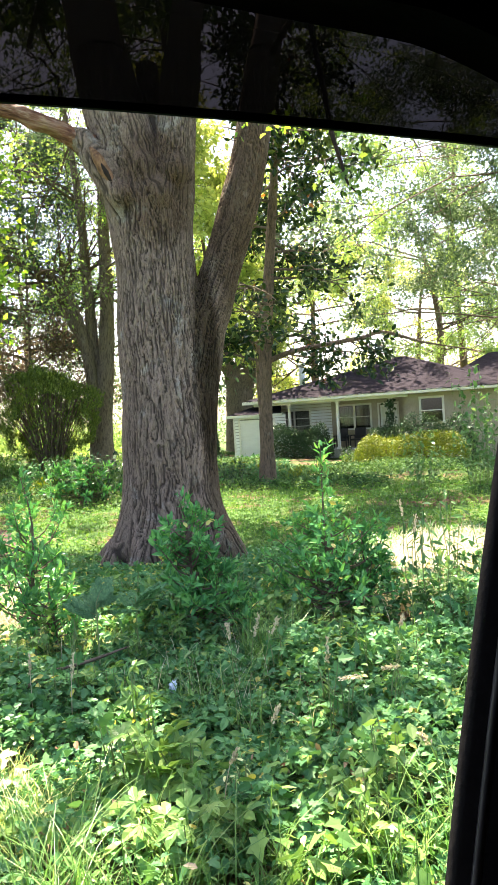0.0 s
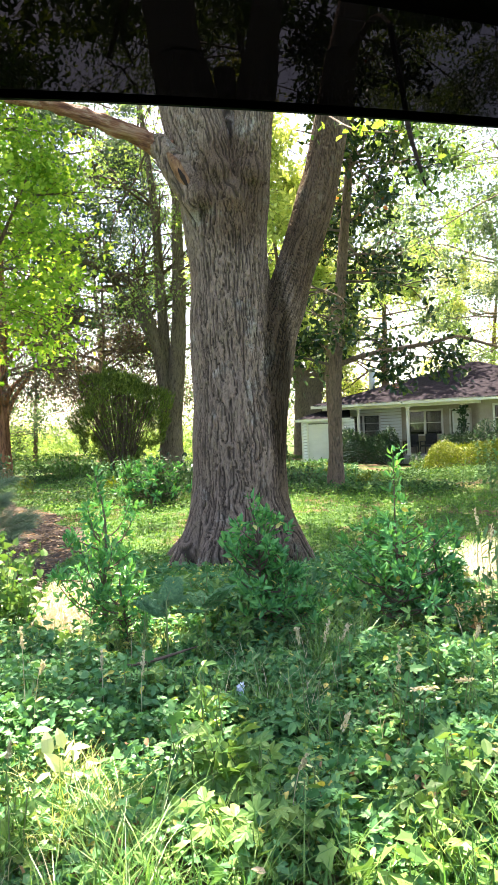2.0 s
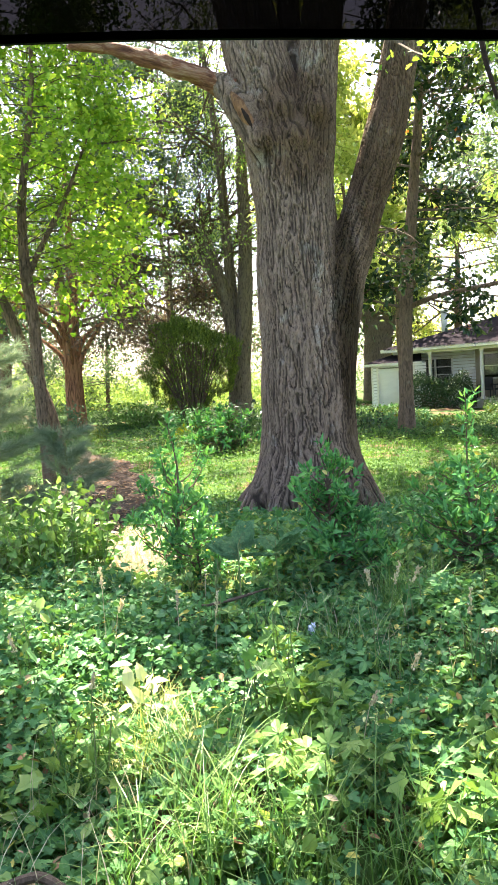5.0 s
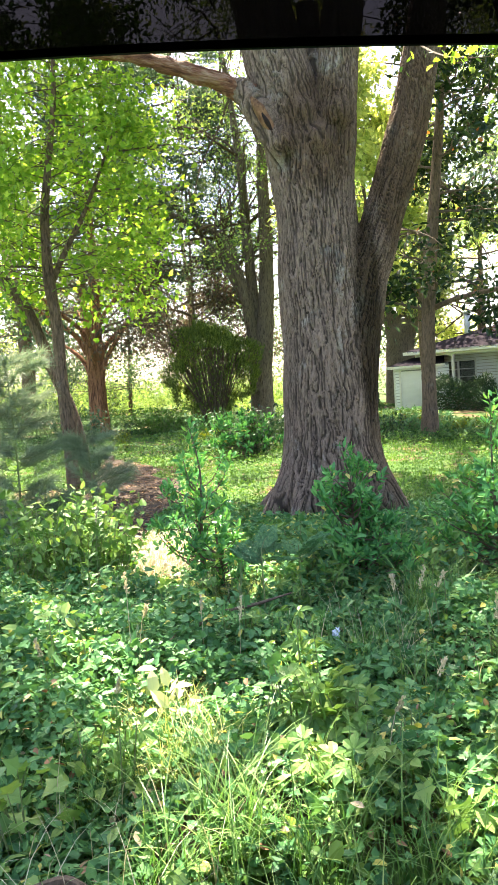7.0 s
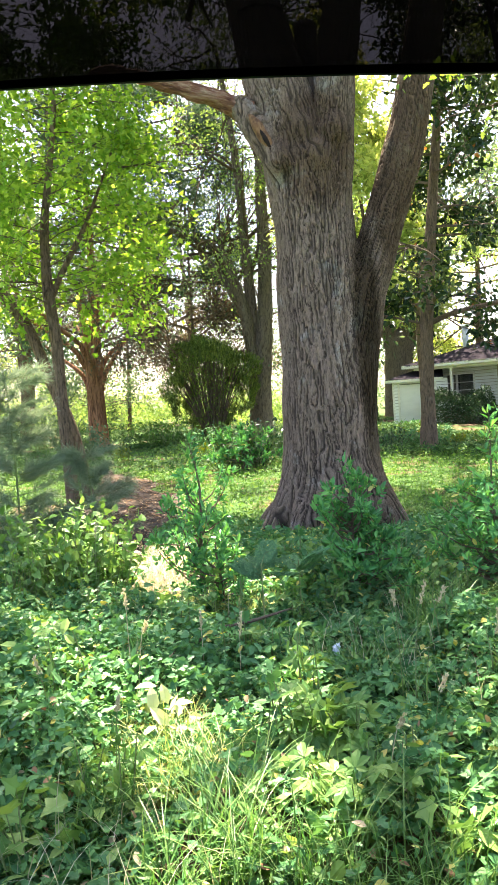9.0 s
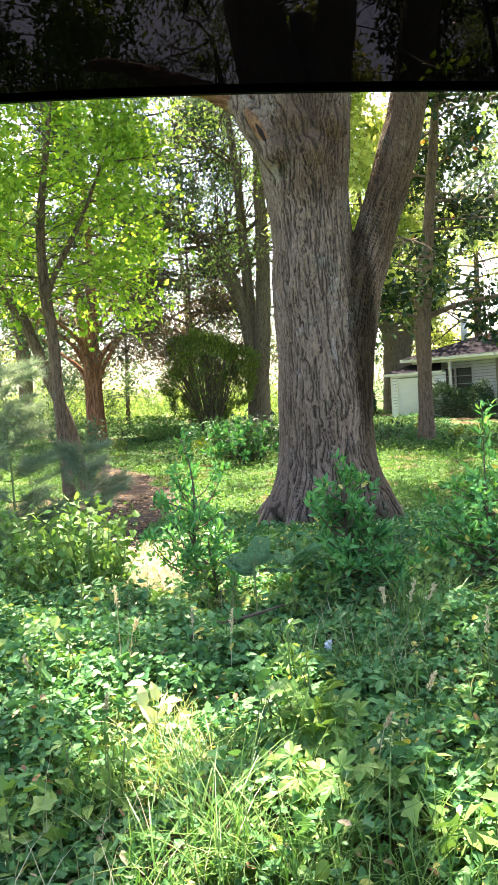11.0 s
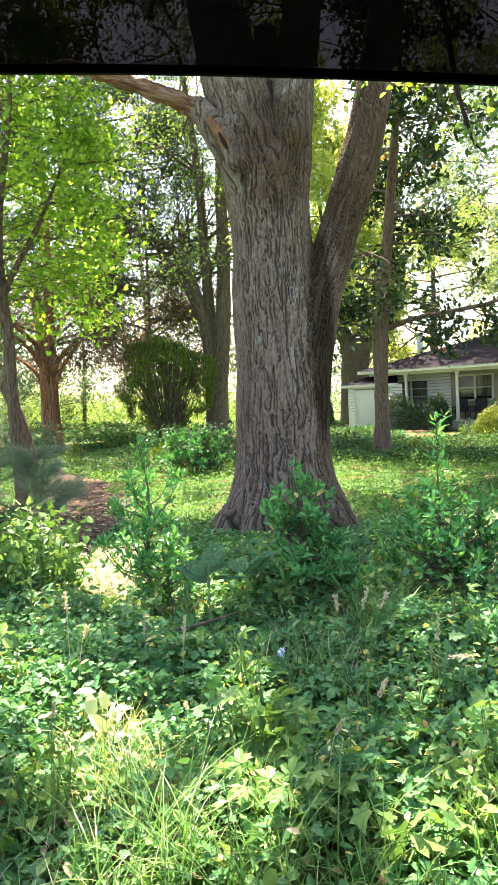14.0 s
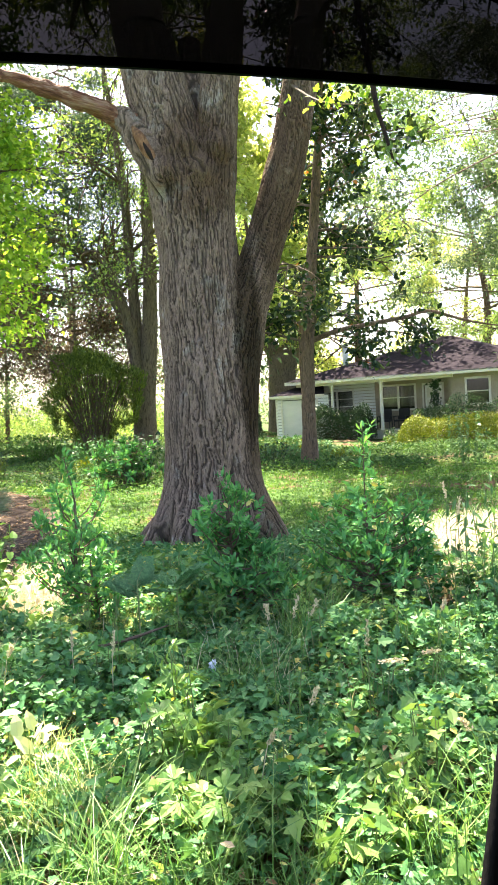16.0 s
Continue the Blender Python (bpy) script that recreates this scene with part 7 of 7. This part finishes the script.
for v in bm.verts:
    v.co *= 0.7 + 0.6 * noise.noise(v.co * 60)
    v.co.z *= 1.4
bm.transform(Matrix.Translation((-0.06, 4.05, gz(-0.06, 4.05) + 0.16)))
paper = part("litter_scrap", bm, M_paper)
tagged(paper, "small crumpled scrap of bluish white paper in the ivy", "litter")

# hanging twig and leafy sprig under the oak's limbs
r11 = np.random.default_rng(451)
hang = [(1.7, 7.6, 5.6), (1.80, 7.5, 4.75), (1.84, 7.5, 4.45), (1.93, 7.5, 4.1), (1.98, 7.5, 3.93), (2.07, 7.5, 3.82)]
ln = put("hanging_branch", tube(hang, [0.034, 0.03, 0.026, 0.019, 0.012, 0.004], 7, 0.15, 3, 5), M_blackwood, oak)
put("side_branch", tube([(1.5, 9.15, 6.0), (1.7, 8.4, 6.1), (1.7, 7.6, 5.6)], [0.05, 0.035, 0.02], 8, 0.1, 4, 5), M_greybark, oak)
hs = np.array([(1.98, 7.5, 3.98)]) + r11.normal(0, 1, (70, 3)) * np.array([0.16, 0.12, 0.16])
tagged(put("hanging_leaves", leaves("lobed", hs, rand_dirs(70, -0.3, r11), rand_dirs(70, 0.5, r11), 0.075 * r11.uniform(0.7, 1.2, 70)), M_oak, oak), kind="stuff")
sp = np.array([(1.55, 8.0, 4.72)]) + r11.normal(0, 1, (46, 3)) * np.array([0.3, 0.12, 0.06])
tagged(put("leafy_sprig", leaves("lobed", sp, rand_dirs(46, -0.2, r11), rand_dirs(46, 0.6, r11), 0.085 * r11.uniform(0.7, 1.2, 46)), M_maple, oak), kind="stuff")
put("side_branch", tube([(1.2, 9.0, 5.3), (1.35, 8.5, 4.95), (1.5, 8.0, 4.68), (1.8, 8.0, 4.66)], [0.02, 0.012, 0.008, 0.003], 6, 0, 4, 5), M_twig, oak)

# ---------------------------------------------------------------- the parked car the view is taken from
M_black = surface_material("black_trim", [(0.3, (0.004, 0.004, 0.005)), (0.7, (0.008, 0.008, 0.009))], 30, rough=0.8, bump=0.1, fine=200, spec=0.1)
M_rubber = surface_material("rubber_seal", [(0.3, (0.02, 0.02, 0.023)), (0.7, (0.035, 0.035, 0.04))], 20, rough=0.5, bump=0.05, spec=0.4)
M_paint = surface_material("car_paint", [(0.3, (0.01, 0.01, 0.012)), (0.7, (0.014, 0.014, 0.016))], 3, rough=0.25, bump=0.0, spec=0.5)


def smoked(name, colour, gloss, rough, scatter=0.0):
    m, nt, nodes, links = nodes_of(name)
    t = nodes.new("ShaderNodeBsdfTransparent")
    t.inputs["Color"].default_value = (*colour, 1)
    g = nodes.new("ShaderNodeBsdfGlossy")
    g.inputs["Roughness"].default_value = rough
    mx = nodes.new("ShaderNodeMixShader")
    mx.inputs["Fac"].default_value = gloss
    links.new(t.outputs[0], mx.inputs[1])
    links.new(g.outputs[0], mx.inputs[2])
    o = nodes.new("ShaderNodeOutputMaterial")
    haze = nodes.new("ShaderNodeBsdfTranslucent")
    haze.inputs["Color"].default_value = (0.55, 0.5, 0.55, 1)
    mx2 = nodes.new("ShaderNodeMixShader")
    mx2.inputs["Fac"].default_value = scatter
    links.new(mx.outputs[0], mx2.inputs[1])
    links.new(haze.outputs[0], mx2.inputs[2])
    links.new(mx2.outputs[0], o.inputs["Surface"])
    return m


M_visor = smoked("smoked_acrylic", (0.010, 0.009, 0.0095), 0.03, 0.15, 0.002)
M_visor_rim = smoked("smoked_acrylic_edge", (0.006, 0.006, 0.006), 0.03, 0.3)
WY = 0.55


def visor_z(s):
    return 1.78057 - 0.093755 * s - 0.075409 * s * s + 0.022937 * s**3


def pillar_x(z):
    h = z - 1.4
    return 0.2407 + 0.18445 * h + 0.06614 * h * h


def frame_z(s):
    """Lower edge of the roof rail: nearly level, curving down into the rear pillar."""
    return 1.8665 - 0.19 * s - 1.1 * max(0.0, s - 0.20) ** 1.6 if s < 0.42 else 1.70


car = thing("car", (0.0, -0.2, 0.0), "black car seen from inside through its open window", "car")


def strip(name, top, bottom, y0, y1, s0, s1, n, mat, label):
    """A band between two edges over s, with thickness."""
    bm = bmesh.new()
    rows = []
    for s in np.linspace(s0, s1, n):
        a, b = top(s), bottom(s)
        rows.append([bm.verts.new(c) for c in ((s, y0, a), (s, y0, b), (s, y1, b), (s, y1, a))])
    for p, q in zip(rows, rows[1:]):
        for i in range(4):
            bm.faces.new((p[i], p[(i + 1) % 4], q[(i + 1) % 4], q[i]))
    bm.faces.new(rows[0][::-1])
    bm.faces.new(rows[-1])
    bmesh.ops.recalc_face_normals(bm, faces=bm.faces[:])
    return part(name, bm, mat, car, label)


strip("roof_rail", lambda s: 2.02, frame_z, 0.50, 0.545, -1.3, 0.62, 90, M_black, "black upper door frame")


def single_sheet(name, top, bottom, y, s0, s1, n, mat, label):
    bm = bmesh.new()
    rows = [[bm.verts.new((s, y + 0.006 * k, bottom(s) + (top(s) - bottom(s)) * k)) for k in (0.0, 0.25, 0.5, 0.75, 1.0)] for s in np.linspace(s0, s1, n)]
    for p, q in zip(rows, rows[1:]):
        for i in range(4):
            bm.faces.new((p[i], p[i + 1], q[i + 1], q[i]))
    return part(name, bm, mat, car, label, True)


visor = single_sheet("vent_visor", lambda s: frame_z(s) + 0.03, lambda s: visor_z(s) + 0.006, WY, -1.2, 0.6, 70, M_visor, "smoked acrylic rain visor over the window")
strip("visor_edge", lambda s: visor_z(s) + 0.0062, visor_z, WY - 0.0015, WY + 0.002, -1.2, 0.6, 70, M_visor_rim, "thick dark rim of the visor")
bm = bmesh.new()
rows = []
for z in np.linspace(0.95, 1.86, 40):
    e = pillar_x(z)
    rows.append([bm.verts.new(c) for c in ((e, WY, z), (e + 0.004, WY - 0.012, z), (e + 0.35, WY - 0.05, z), (e + 0.35, WY + 0.05, z), (e + 0.01, WY + 0.02, z))])
for p, q in zip(rows, rows[1:]):
    for i in range(5):
        bm.faces.new((p[i], p[(i + 1) % 5], q[(i + 1) % 5], q[i]))
bmesh.ops.recalc_face_normals(bm, faces=bm.faces[:])
pillar = part("door_pillar", bm, M_black, car, "black door pillar", True)
put("seal", tube([(pillar_x(z) + 0.017, WY - 0.018, z) for z in np.linspace(0.95, 1.86, 14)], [0.0042] * 14, 8, 0, 1, 3), M_rubber, pillar, "dark rubber door seal", True)
part("door_panel", box(-1.3, 0.42, 0.32, 0.95, 0.60, 0.98, 0.03), M_paint, car, "black door below the window")
part("roof", box(-1.4, -1.2, 1.98, 1.2, 0.56, 2.05, 0.03), M_black, car, "dark roof lining")
part("far_side", box(-1.4, -1.28, 0.32, 1.2, -1.2, 2.0, 0.0), M_black, car)
part("front_bulkhead", box(-1.48, -1.2, 0.32, -1.4, 0.56, 2.0, 0.0), M_black, car)
part("rear_bulkhead", box(1.2, -1.2, 0.32, 1.28, 0.56, 2.0, 0.0), M_black, car)
part("floor_pan", box(-1.4, -1.2, 0.30, 1.2, 0.5, 0.36, 0.0), M_black, car)
for x in (-1.0, 0.8):
    for y in (0.48, -1.1):
        bm = bmesh.new()
        bmesh.ops.create_cone(bm, cap_ends=True, segments=28, radius1=0.33, radius2=0.33, depth=0.2, matrix=Matrix.Translation((x, y, gz(x, y) + 0.33)) @ Matrix.Rotation(radians(90), 4, "X"))
        bmesh.ops.bevel(bm, geom=[e for e in bm.edges if len(e.link_faces) == 2 and e.calc_face_angle(0) > 1], offset=0.03, segments=2, affect="EDGES")
        part("wheel", bm, M_rubber, car)
